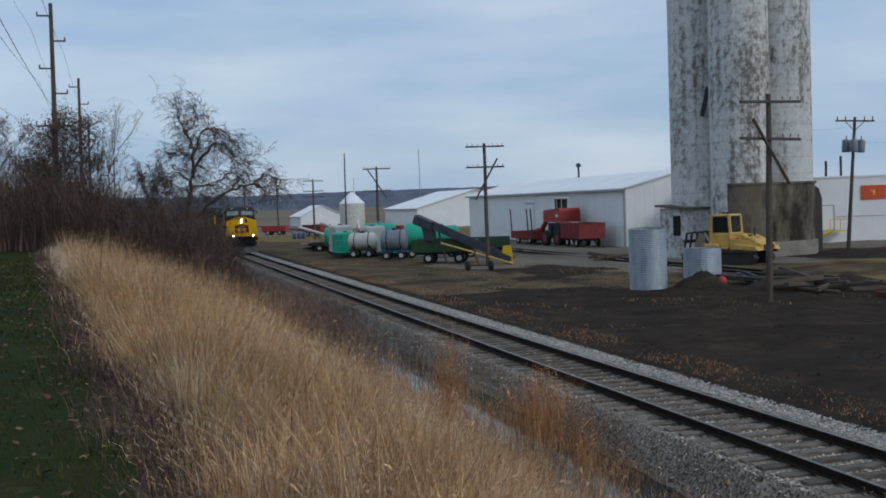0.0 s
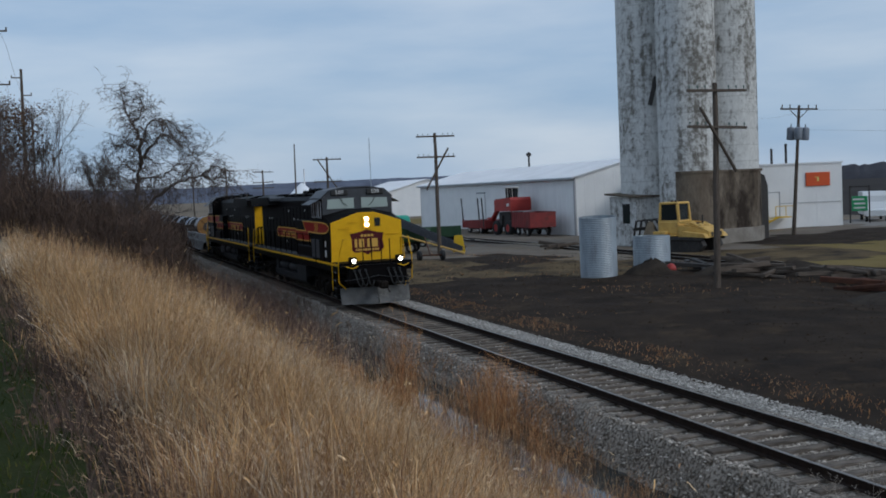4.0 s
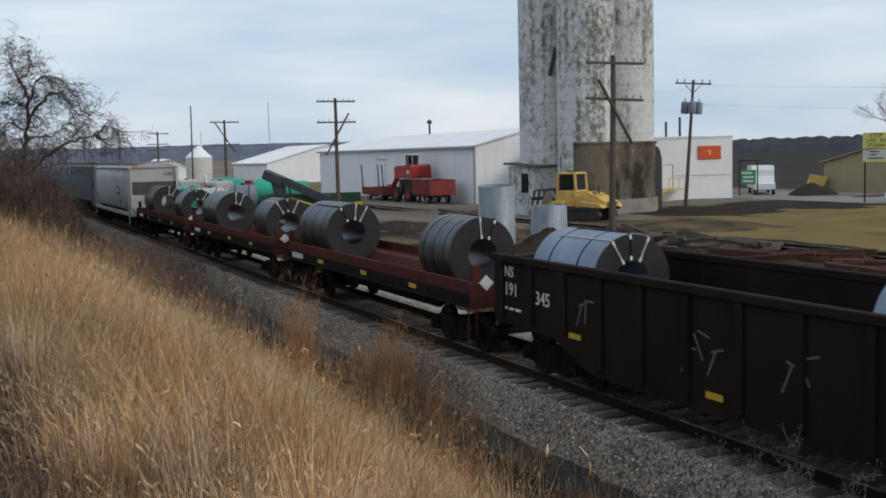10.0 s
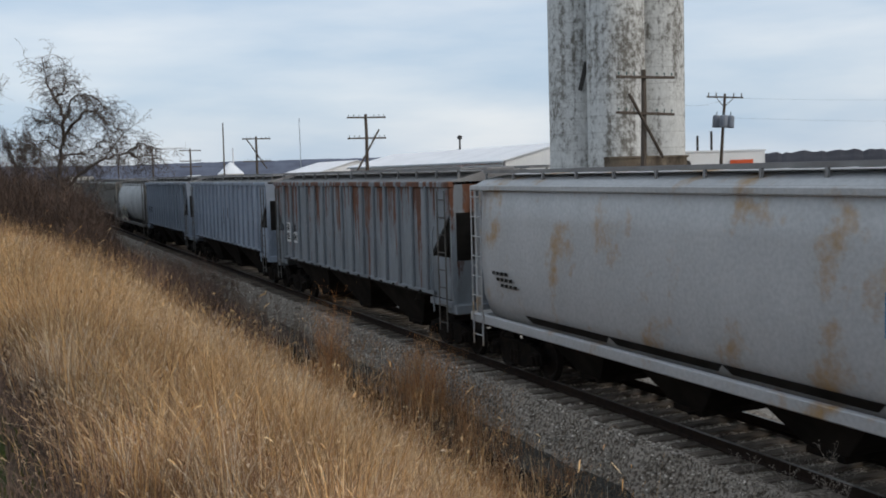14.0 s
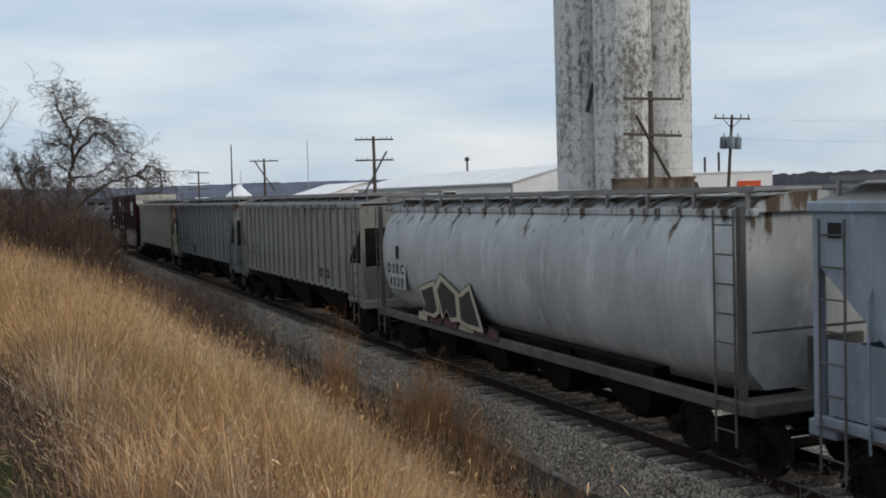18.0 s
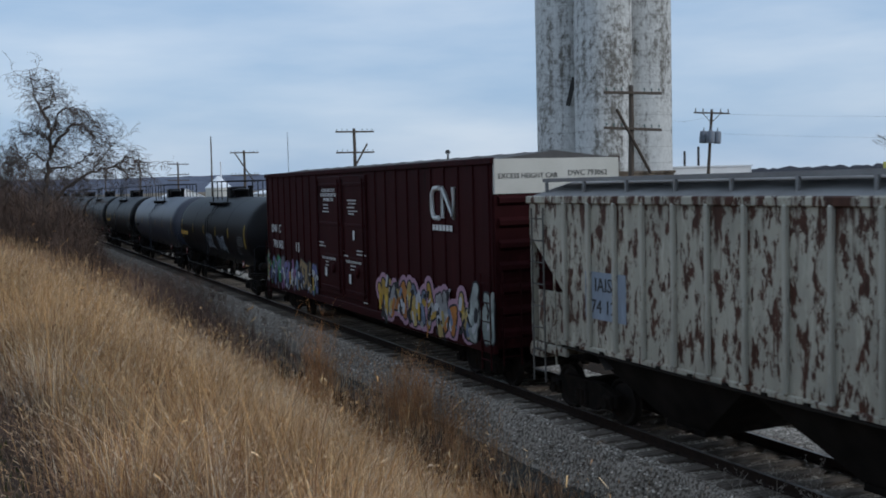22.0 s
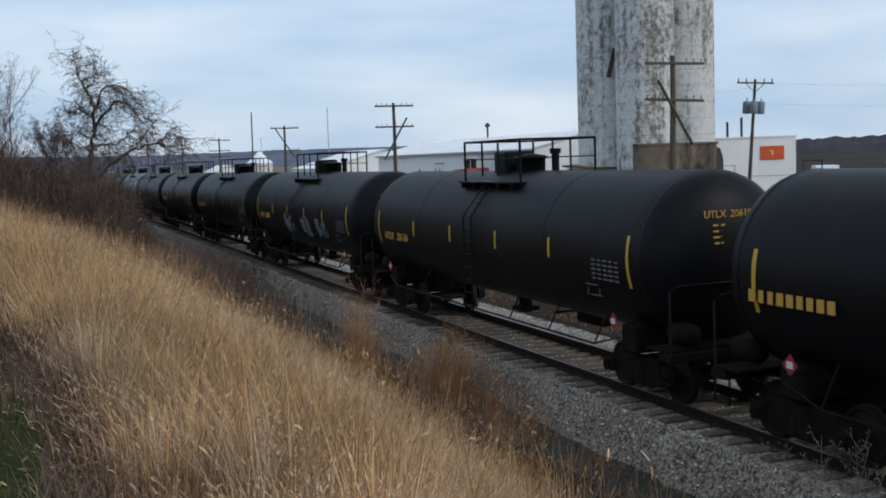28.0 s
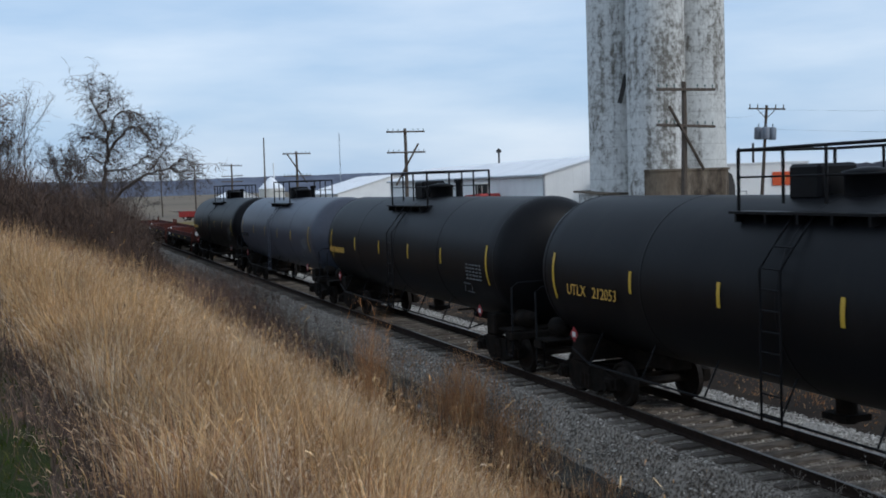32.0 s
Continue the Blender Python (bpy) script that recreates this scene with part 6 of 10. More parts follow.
    # lettering and spray paint on the near side
    words_on("number", "793 062", 0.40, M_LETTER, car, Matrix.Translation((-1.572, 17.34 - h, 2.43)) @ NEAR, "white road number")
    words_on("road_mark", "DW  C", 0.40, M_LETTER, car, Matrix.Translation((-1.572, 17.55 - h, 2.97)) @ NEAR)
    g = Geo()
    for y, z, w, d in ((15.07 - h, 2.57, 0.30, 0.03), (15.07 - h, 2.30, 0.30, 0.03), (14.93 - h, 2.43, 0.03, 0.28), (15.21 - h, 2.43, 0.03, 0.28), (15.07 - h, 2.42, 0.10, 0.12)):
        g.box((-1.536, y, z), (0.02, w, d))
    part("stencil_frame", g, M_LETTER, car)
    for k, wd in enumerate(("CLOSE AND LOCK", "BOTH DOORS BEFORE", "MOVING CAR")):
        words_on("notice", wd, 0.15, M_LETTER, car, Matrix.Translation((-1.59, 11.47 - h, 4.29 - 0.14 * k)) @ NEAR)
    for q in (11.56, 9.32):
        words_on("notice", "OPEN THIS DOOR FIRST", 0.12, M_LETTER, car, Matrix.Translation((-1.59, q - h, 2.26)) @ NEAR)
    for q in (15.84, 13.19, 7.23, 4.6):
        g = Geo()
        g.box((-1.612, q - h, 1.36), (0.008, 0.10, 0.42))
        part("reflector", g, M_TANKYEL, car, "yellow reflective strip")
    g = Geo()
    g.tube([(-1.57, 3.35 - h, 3.62), (-1.57, 3.62 - h, 3.62), (-1.57, 3.72 - h, 3.78), (-1.57, 3.72 - h, 4.18), (-1.57, 3.6 - h, 4.3), (-1.57, 3.3 - h, 4.3)], 0.06, 4)
    g.tube([(-1.57, 3.12 - h, 3.62), (-1.57, 3.12 - h, 4.3), (-1.57, 2.55 - h, 3.64), (-1.57, 2.55 - h, 4.32)], 0.06, 4)
    part("emblem", g, M_LETTER, car, "large white worm-line emblem")
    bars(car, "web_mark", M_LETTER, 3.6, 3.40, h, 6, 0.13, 0.13, 0.06, -1.572)
    for s, z, n in ((11.8, 3.86, 3), (11.8, 3.76, 3), (11.9, 3.66, 4), (9.6, 4.0, 5), (9.5, 3.91, 4), (9.6, 3.8, 4), (9.5, 3.70, 5), (9.5, 3.62, 3), (12.3, 2.72, 3), (12.3, 2.62, 4),
                    (11.75, 2.15, 2), (11.75, 2.05, 2), (10.1, 2.55, 1), (10.1, 2.42, 3), (8.9, 2.6, 4), (8.9, 2.5, 5), (9.45, 2.15, 3), (9.45, 2.05, 3), (8.4, 1.2, 2)):
        bars(car, "stencil", M_LETTER, s, z, h, n, 0.12, 0.035, 0.04, -1.60, seed=int(z * 100))
    for s, z in ((9.05, 3.03), (11.65, 1.85), (9.45, 1.78)):
        bars(car, "sticker", M_LETTER, s, z, h, 1, 0.16, 0.26, 0, -1.635)
    spray_graffiti(car, 9.1, 2.95, 0.90, 2.12, 10, 3, None, ((0.24, 0.17, 0.08), (0.13, 0.14, 0.30), (0.03, 0.22, 0.09), (0.13, 0.12, 0.14), (0.17, 0.16, 0.33), (0.26, 0.12, 0.26), (0.17, 0.24, 0.36), (0.27, 0.19, 0.09)), -1.585)
    spray_graffiti(car, -2.6, -8.0, 0.90, 2.08, 9, 5, (0.34, 0.20, 0.27), ((0.44, 0.27, 0.04), (0.33, 0.33, 0.33), (0.42, 0.16, 0.03), (0.40, 0.30, 0.10), (0.16, 0.20, 0.28)), -1.585)
    spray_graffiti(car, -7.9, -9.2, 0.95, 2.20, 2, 8, None, ((0.34, 0.37, 0.35), (0.26, 0.30, 0.28)), -1.585)
    freight_truck(car, -h + 2.4)
    freight_truck(car, h - 2.4)
    couplers(car, h)
    return car


def tank_car(L, paint, label, number="", tags=0):
    h = L / 2
    car = thing("tank_car", label, "tank car", None, "tank cars of the train")
    R, zc, e = 1.52, 2.53, h - 0.60
    g = Geo()
    prof = [(0.001, -e)]
    for k in range(1, 9):
        a = math.pi / 2 * k / 8
        prof.append((R * math.sin(a), -e + 0.70 * (1 - math.cos(a))))
    prof += [(-0, 0)][:0]
    left = prof
    mids = [(R, y) for y in np.linspace(-e + 1.2, e - 1.2, 9)]
    right = [(r, -y) for r, y in reversed(left)]
    g.lathe(left + mids + right, "y", 48, (0, 0, zc))
    shell = part("tank_shell", g, paint, car)
    for y in (-e + 0.72, -h * 0.42, 0.0, h * 0.42, e - 0.72):
        g = Geo()
        g.lathe([(R + 0.001, y - 0.03), (R + 0.007, y - 0.015), (R + 0.007, y + 0.015), (R + 0.001, y + 0.03)], "y", 48, (0, 0, zc))
        part("weld_band", g, paint, shell)
    # platform and fittings
    zt = zc + R
    g = Geo()
    for y in (-1.55, 1.55):
        for s in (-1, 1):
            g.tube([(s * 0.95, y, zt - 0.32), (s * 0.95, y, zt + 0.72)], 0.028, 6)
    for s in (-1, 1):
        g.tube([(s * 0.95, -1.55, zt + 0.72), (s * 0.95, 1.55, zt + 0.72)], 0.028, 6)
        g.tube([(s * 0.95, -1.55, zt + 0.30), (s * 0.95, 1.55, zt + 0.30)], 0.018, 6)
        g.tube([(s * 0.95, 0.5, zt - 0.1), (s * 0.95, 0.5, zt + 0.72)], 0.025, 6)
        g.tube([(s * 0.95, -0.4, zt - 0.1), (s * 0.95, -0.4, zt + 0.72)], 0.025, 6)
    for y in (-1.55, 1.55):
        g.tube([(-0.95, y, zt + 0.72), (0.95, y, zt + 0.72)], 0.028, 6)
    part("safety_railing", g, M_TANK, car)
    g = Geo()
    for s in (-1, 1):
        g.box((s * 0.92, 0, zt - 0.24), (0.45, 3.1, 0.04))
        for k in range(5):
            g.box((s * 0.92, -1.4 + 0.7 * k, zt - 0.32), (0.42, 0.05, 0.14))
    part("platform", g, M_TANK, car)
    g = Geo()
    g.lathe([(0.34, zt - 0.06), (0.34, zt + 0.26), (0.38, zt + 0.28), (0.38, zt + 0.34), (0.1, zt + 0.40), (0.001, zt + 0.40)], "z", 20, (0, -0.2, 0))
    part("manway", g, M_TANK, car)
    g = Geo()
    g.box((0, 0.75, zt + 0.2), (0.75, 0.7, 0.55), chamfer=0.05)
    part("valve_housing", g, M_TANK, car)
    g = Geo()
    g.tube([(0.25, -0.95, zt - 0.05), (0.25, -0.95, zt + 0.38)], 0.09, 10)
    g.tube([(0.25, -0.95, zt + 0.38), (0.25, -0.95, zt + 0.50)], 0.13, 10)
    part("relief_valve", g, M_TANK, car)
    for s in (-1, 1):
        lg = Geo()
        for d in (-0.22, 0.22):
            lg.tube([(s * 1.62, d, 0.85), (s * 1.62, d, zc + 0.5), (s * 1.25, d, zt - 0.55), (s * 0.98, d, zt - 0.25)], 0.02, 6)
        for k in range(9):
            z = 0.95 + 0.3 * k
            x = 1.62 if z < zc + 0.5 else 1.62 - (z - zc - 0.5) * 0.75
            lg.tube([(s * x, -0.22, z), (s * x, 0.22, z)], 0.015, 5)
        part("side_ladder", lg, paint, car)
        rg = Geo()
        rg.tube([(s * 1.40, -h + 2.2, 1.08), (s * 1.46, -h + 3.0, 0.86), (s * 1.46, h - 3.0, 0.86), (s * 1.40, h - 2.2, 1.08)], 0.02, 6)
        for k in range(7):
            y = -h + 3.0 + (L - 6.0) * k / 6
            rg.tube([(s * 1.46, y, 0.86), (s * 1.15, y, 1.45)], 0.018, 5)
        part("side_handrail", rg, M_TANK, car)
    # stub sills, saddles, ends
    for d in (-1, 1):
        g = Geo()
        g.box((0, d * (h - 2.2), 0.92), (0.5, 3.4, 0.36), chamfer=0.02)
        sill = part("stub_sill", g, M_UNDER, car)
        g = Geo()
        g.box((0, d * (h - 2.15), 1.05), (2.5, 0.5, 0.5), chamfer=0.04)
        part("bolster", g, M_UNDER, sill)
        g = Geo()
        g.box((0, d * (h - 0.72), 0.95), (2.9, 0.35, 0.16), chamfer=0.02)
        part("end_beam", g, M_UNDER, sill)
        g = Geo()
        g.box((0, d * (h - 0.95), 1.06), (2.9, 0.6, 0.04))
        part("end_platform", g, M_UNDER, sill)
        g = Geo()
        for s in (-1, 1):
            g.tube([(s * 1.40, d * (h - 0.6), 0.5), (s * 1.40, d * (h - 0.6), 2.05), (s * 1.25, d * (h - 0.6), 2.15), (s * 0.5, d * (h - 0.6), 2.15)], 0.022, 6)
            g.tube([(s * 1.40, d * (h - 0.6), 0.5), (s * 1.40, d * (h - 0.95), 0.5), (s * 1.40, d * (h - 0.95), 1.0)], 0.022, 6)
        g.tube([(-0.5, d * (h - 0.6), 2.15), (0.5, d * (h - 0.6), 2.15)], 0.022, 6)
        part("end_rail", g, M_TANK, car)
        g = Geo()
        g.lathe([(0.02, d * (h - 1.15)), (0.19, d * (h - 1.1)), (0.19, d * (h - 0.62)), (0.02, d * (h - 0.58))], "y", 14, (-0.95, 0, 1.3))
        part("brake_cylinder", g, M_UNDER, car)
        g = Geo()
        g.box((-1.43, d * (h - 2.35), 1.36), (0.012, 0.22, 0.22), Matrix.Rotation(radians(45), 3, "X"))
        pl = part("placard", g, M_PLACARD, car, "red diamond hazard placard")
        g = Geo()
        g.box((-1.438, d * (h - 2.35), 1.36), (0.006, 0.13, 0.10))
        part("placard_mark", g, M_LETTER, pl)
    # outlet under the belly
    g = Geo()
    g.tube([(0, 0.3, 1.05), (0, 0.3, 0.62)], 0.16, 10)
    g.box((0, 0.3, 0.72), (0.5, 0.5, 0.1))
    outlet = part("bottom_outlet", g, M_UNDER, car)
    g = Geo()
    g.tube([(0.0, -1.2, 0.78), (1.2, -1.2, 0.78)], 0.03, 6)
    part("outlet_lever", g, M_UNDER, outlet)
    g = Geo()
    g.box((0.4, -2.4, 0.8), (0.4, 1.1, 0.3), chamfer=0.04)
    part("air_reservoir", g, M_UNDER, car)
    # reflector strips and lettering, laid round the shell
    def on_shell(y, z0, z1, w, out=0.012):
        q = Geo()
        st = []
        for k in range(6):
            z = z0 + (z1 - z0) * k / 5
            x = -math.sqrt(max((R + out) ** 2 - (z - zc) ** 2, 0.01))
            st.append((x, z))
        q.add([(x, y - w / 2, z) for x, z in st] + [(x, y + w / 2, z) for x, z in st], [(k, k + 1, 7 + k, 6 + k) for k in range(5)])
        return q
    for k, (s, z0, z1) in enumerate(((h - 6.82, 2.02, 2.95), (h - 3.89, 2.36, 2.76), (h - 1.33, 2.36, 2.76), (h + 1.33, 2.36, 2.76), (h + 3.89, 2.36, 2.76), (h + 6.82, 2.02, 2.95))):
        part("reflector", on_shell(s - h, z0, z1, 0.085), M_TANKYEL, shell, "yellow reflective strip" if k == 0 else "")
    if paint is M_TANK:
        if number:
            words_on("road_mark", "UTLX", 0.30, M_TANKGOLD, shell, Matrix.Translation((-R - 0.02, 5.85, 2.26)) @ NEAR, "yellow stencilled road mark")
            words_on("number", number, 0.30, M_TANKGOLD, shell, Matrix.Translation((-R - 0.02, 4.78, 2.26)) @ NEAR, "yellow stencilled number")
            words_on("road_mark", "UTLX", 0.18, M_TANKGOLD, shell, Matrix.Translation((-0.42, -e + 0.085, 3.30)) @ FRONT)
            words_on("number", number, 0.18, M_TANKGOLD, shell, Matrix.Translation((0.16, -e + 0.085, 3.30)) @ FRONT)
            for k in range(4):
                bars(car, "stencil", M_TANKGOLD, -0.42, 3.12 - 0.10 * k, 0, 4, 0.12, 0.03, 0.04, -e + 0.07 - 0.012 * k, FRONT, seed=k)
        else:
            bars(car, "road_mark", M_TANKGOLD, 15.3, 2.28, h, 9, 0.13, 0.18, 0.07, -R - 0.02)
    else:
        bars(car, "road_mark", M_H_DARK, 15.3, 2.28, h, 9, 0.13, 0.18, 0.07, -R - 0.02)
    for k in range(5):
        bars(car, "stencil", M_STENCIL, h - 5.72, 2.45 - 0.085 * k, h, 5, 0.15, 0.035, 0.05, -R - 0.012 + 0.006 * k, seed=k)
    g = Geo()
    for y0, z0, w, d in ((-5.40, 1.96, 0.42, 0.02), (-5.40, 1.74, 0.42, 0.02), (-5.61, 1.85, 0.02, 0.22), (-5.19, 1.85, 0.02, 0.22)):
        g.box((-math.sqrt(R * R - (z0 - zc) ** 2) - 0.015, y0, z0), (0.01, w, d))
    part("stencil_frame", g, M_STENCIL, shell, "thin painted square")
    if tags:
        rng = random.Random(tags)
        g = Geo()
        for grp in (5.6, 8.1) if tags == 1 else (4.4, 6.6, 9.2):
            for k in range(7):
                a = grp + k * 0.2
                path = [(-R - 0.02, a - h + rng.uniform(-0.1, 0.1), 1.75 + 0.5 * q + rng.uniform(-0.1, 0.1)) for q in (0, 0.5, 1.0, 1.2)]
                path = [(-math.sqrt((R + 0.015) ** 2 - (p[2] - zc) ** 2), p[1], p[2]) for p in path]
                g.tube(path, 0.018, 4)
        part("spray_tag", g, M_TAG, car, "white spray-painted tags")
    freight_truck(car, -h + 2.15)
    freight_truck(car, h - 2.15)
    couplers(car, h)
    return car


# ---- the consist ----
CONSIST = []          # car, middle at the start
RIDERS = []           # things that ride on a car: thing, place along the train, height


def couple(car, s0, s1, lag=0.65):
    CONSIST.append((car, (s0 + s1) / 2 + lag))
    return car


def load(coil, s):
    c, _, z = coil
    RIDERS.append((c, s, z))


couple(locomotive("509", "black road locomotive with red band and yellow nose, headlights lit", True), 103.91, 125.66, 0)
l2 = couple(locomotive("503", "black road locomotive running long hood first, unlit", False), 125.95, 147.7, 0)
couple(well_flat(15.54), 146.03, 161.57, 0.5)
load(steel_coil(0.92, 2.1, M_COIL, M_COILEND, 3, 0, 1.20, seed=1), 146.03 + 4.5)
load(steel_coil(0.92, 2.1, M_COIL, M_COILTAN, 2, 0, 1.20, seed=3), 146.03 + 13.0)
couple(gondola(15.98), 161.57, 177.55, 0.75)
for a, m, f, wd in ((3.6, M_COIL, 2, 1.5), (6.3, M_COILBLUE, 3, 1.6), (14.5, M_COILBLUE, 5, 2.2)):
    load(steel_coil(0.86, wd, m, M_COILEND, 2, 0, 1.14, seed=f), 161.57 + a)
for k, (a, b) in enumerate(((177.55, 192.53), (192.53, 207.87), (207.87, 223.3))):
    couple(bulkhead_flat(b - a, k), a, b)
    load(steel_coil(0.88, 1.8, M_COIL, M_COILEND, 3, 0, 1.13, seed=(6, 5, 8)[k]), a + (4.3, 5.0, 5.4)[k])
    load(steel_coil(0.90, 2.8, M_COIL, M_COILEND, 3, 0, 1.13, seed=(7, 10, 4)[k]), a + (13.55, 13.5, 14.1)[k])
c = couple(round_hopper(18.36, M_H_PALE, "pale grey covered hopper with tan stains and a blue-green logo", [(1.30, 1.2), (1.46, 1.6), (1.52, 2.4), (1.50, 3.3), (1.44, 3.98)], True), 223.3, 241.66, 0.95)
g = Geo()
g.box((-1.535, -3.9, 2.52), (0.012, 1.35, 0.55))
lg = part("logo", g, plain("logo_blue", (0.04, 0.15, 0.30)), c, "blue and green landscape logo")
g = Geo()
g.box((-1.544, -3.97, 2.36), (0.012, 1.30, 0.24))
part("logo_field", g, plain("logo_green", (0.03, 0.13, 0.07)), lg)
g = Geo()
g.prism([(-3.28, 2.46), (-4.3, 2.48), (-3.95, 2.62), (-3.72, 2.60), (-3.52, 2.74), (-3.38, 2.62)], "x", -1.548, -1.542)
part("logo_mountain", g, M_LETTER, lg)
g = Geo()
g.box((-1.543, -4.65, 1.87), (0.008, 0.42, 0.22))
part("sticker", g, M_H_DARK, c, "dark data sticker")
words_on("number", "3300", 0.26, M_BLACK, c, Matrix.Translation((0.85, -9.18 + 0.90, 3.55)) @ FRONT)
for k in range(3):
    bars(c, "stencil", M_H_DARK, 16.4 - 0.2 * k, 2.2 - 0.12 * k, 9.18, 4, 0.14, 0.07, 0.05, -1.545, seed=k)
c = couple(ribbed_hopper(17.49, M_H_RUSTY, "blue-grey covered hopper with heavy rust streaks", 15, 3, 1), 241.66, 259.15)
for up, wd, s in (("IA", "83", 15.05), ("IS", "64", 14.20)):
    g = Geo()
    g.box((-1.484, s - 8.745, 2.34 if up == "IA" else 2.19), (0.008, 0.46, 0.68 if up == "IA" else 0.36))
    q = part("number_panel", g, M_LETTER, c, "white number patch")
    words_on("road_mark", up, 0.36, M_BLACK, q, Matrix.Translation((-1.492, s - 8.745, 2.50)) @ NEAR, "", 0.008)
    words_on("number", wd, 0.36, M_BLACK, q, Matrix.Translation((-1.492, s - 8.745, 2.19)) @ NEAR, "", 0.008)
c = couple(ribbed_hopper(17.52, M_H_BLUE, "faded blue-grey covered hopper with dark lettering", 16, 3, 2), 259.15, 276.67)
for wd, s, z in (("s", 9.46, 2.82), ("p", 8.64, 2.76), ("e", 7.84, 2.82)):
    words_on("letter", wd, 0.95, M_FADED, c, Matrix.Translation((-1.487, s - 8.76, z)) @ NEAR, "", 0.035)
for wd, s, z in (("IA", 14.75, 2.42), ("IS", 13.95, 2.42), ("83", 14.75, 2.02), ("41", 13.95, 2.02)):
    words_on("road_mark" if z > 2.2 else "number", wd, 0.30, M_STENCIL, c, Matrix.Translation((-1.487, s - 8.76, z)) @ NEAR)
c = couple(ribbed_hopper(17.5, M_H_BLUE, "faded blue-grey covered hopper with a small number", 15, 3, 3), 276.67, 294.17)
bars(c, "road_mark", M_H_DARK, 15.2, 2.38, 8.75, 7, 0.16, 0.32, 0.12, -1.49)
bars(c, "stencil", M_H_DARK, 3.93, 1.92, 8.75, 1, 0.30, 0.30, 0, -1.49)
bars(c, "stencil", M_H_DARK, 16.2, 3.75, 8.75, 1, 0.3, 0.2, 0, -1.49)
c = couple(round_hopper(17.04, M_H_WHITE, "grimy white barrel-sided covered hopper with black graffiti", [(0.95, 1.22), (1.28, 1.58), (1.48, 2.05), (1.56, 2.6), (1.54, 3.1), (1.40, 3.6), (1.12, 3.95)], False, M_SILLGRIME), 294.17, 311.21)
g = Geo()
g.box((-1.566, 14.55 - 8.52, 2.20), (0.012, 1.24, 0.66))
plate = part("number_panel", g, M_PANELGREY, c, "pale repainted panel under the number")
words_on("road_mark", "D S R C", 0.36, M_BLACK, plate, Matrix.Translation((-1.578, 14.62 - 8.52, 2.38)) @ NEAR, "", 0.012)
words_on("number", "4 0 3 0", 0.36, M_BLACK, plate, Matrix.Translation((-1.578, 14.58 - 8.52, 2.03)) @ NEAR, "black stencilled number", 0.012)
g = Geo()
g.box((-1.56, 14.52 - 8.52, 2.83), (0.01, 0.22, 0.34))
part("notice", g, M_H_DARK, c, "dark painted rectangle")
M_CREAM = plain("cream_spray_paint", (0.40, 0.36, 0.27), 0.7)
M_WINE = surface("wine_spray_paint", (0.13, 0.045, 0.055), (0.09, 0.03, 0.04), 2.0, 0.7)


def side_shape(name, pts, x, ink, label=""):
    g = Geo()
    g.prism(pts, "x", x - 0.003, x)
    return part(name, g, ink, c, label)


for k, pts in enumerate((((4.45, 2.0), (3.5, 2.22), (3.2, 1.5), (3.5, 1.36), (4.3, 1.4), (4.1, 1.62)), ((3.42, 2.1), (3.08, 2.4), (2.1, 2.06), (2.0, 1.42), (2.5, 1.36), (2.75, 1.6), (3.0, 1.36)),
                         ((2.12, 2.06), (1.98, 2.02), (1.40, 2.28), (0.90, 1.55), (0.75, 1.30), (1.6, 1.32), (2.0, 1.4)))):
    mid = Vector((sum(q[0] for q in pts) / len(pts), sum(q[1] for q in pts) / len(pts)))
    for grow, ink, x in ((1.10, M_BLACK, -1.566), (1.05, M_CREAM, -1.571), (0.80, M_BLACK, -1.576)):
        side_shape("graffiti_letter", [tuple(mid + (Vector(q) - mid) * grow) for q in pts], x - 0.001 * k, ink, "black block letter with a cream edge" if grow < 1 else "")
for k, (a, b) in enumerate(((4.8, 4.1), (4.05, 3.2), (3.15, 2.3), (2.25, 1.35), (1.3, 0.75), (0.68, 0.12))):
    side_shape("graffiti_base", [(a, 1.16), (b, 1.14), (b - 0.05, 1.38), (a - 0.1, 1.44)], -1.500, M_BLACK)
    side_shape("graffiti_base", [(a - 0.06, 1.20), (b + 0.06, 1.18), (b + 0.02, 1.34), (a - 0.14, 1.40)], -1.506, M_CREAM if k in (0, 3) else M_WINE, "wine-red block under the letters")
c = couple(ribbed_hopper(17.9, M_H_GREY, "grey covered hopper with close ribs and black number", 19, 3, 5), 311.21, 329.11)
for up, wd, y in (("IA", "83", 5.69), ("IS", "66", 4.94)):
    words_on("road_mark", up, 0.34, M_BLACK, c, Matrix.Translation((-1.487, y, 2.42)) @ NEAR, "black stencilled road mark")
    words_on("number", wd, 0.32, M_BLACK, c, Matrix.Translation((-1.487, y, 2.08)) @ NEAR, "black stencilled number")
bars(c, "stencil", M_STENCIL, 14.9, 1.78, 8.95, 3, 0.14, 0.05, 0.05, -1.487)
bars(c, "stencil", M_STENCIL, 14.9, 1.68, 8.95, 3, 0.14, 0.05, 0.05, -1.487)
for y, w in ((-4.02, 0.36), (-4.74, 0.42)):
    g = Geo()
    g.box((-1.484, y, 1.86), (0.008, w, 0.30))
    q = part("data_panel", g, M_BLACK, c, "black stencilled data square")
    g = Geo()
    g.box((-1.490, y, 1.84), (0.006, w * 0.55, 0.12))
    part("data_mark", g, M_STENCIL, q)
c = couple(ribbed_hopper(17.68, M_H_SAGE, "worn light grey covered hopper with a black scrawl", 14, 3, 6), 329.11, 346.79)
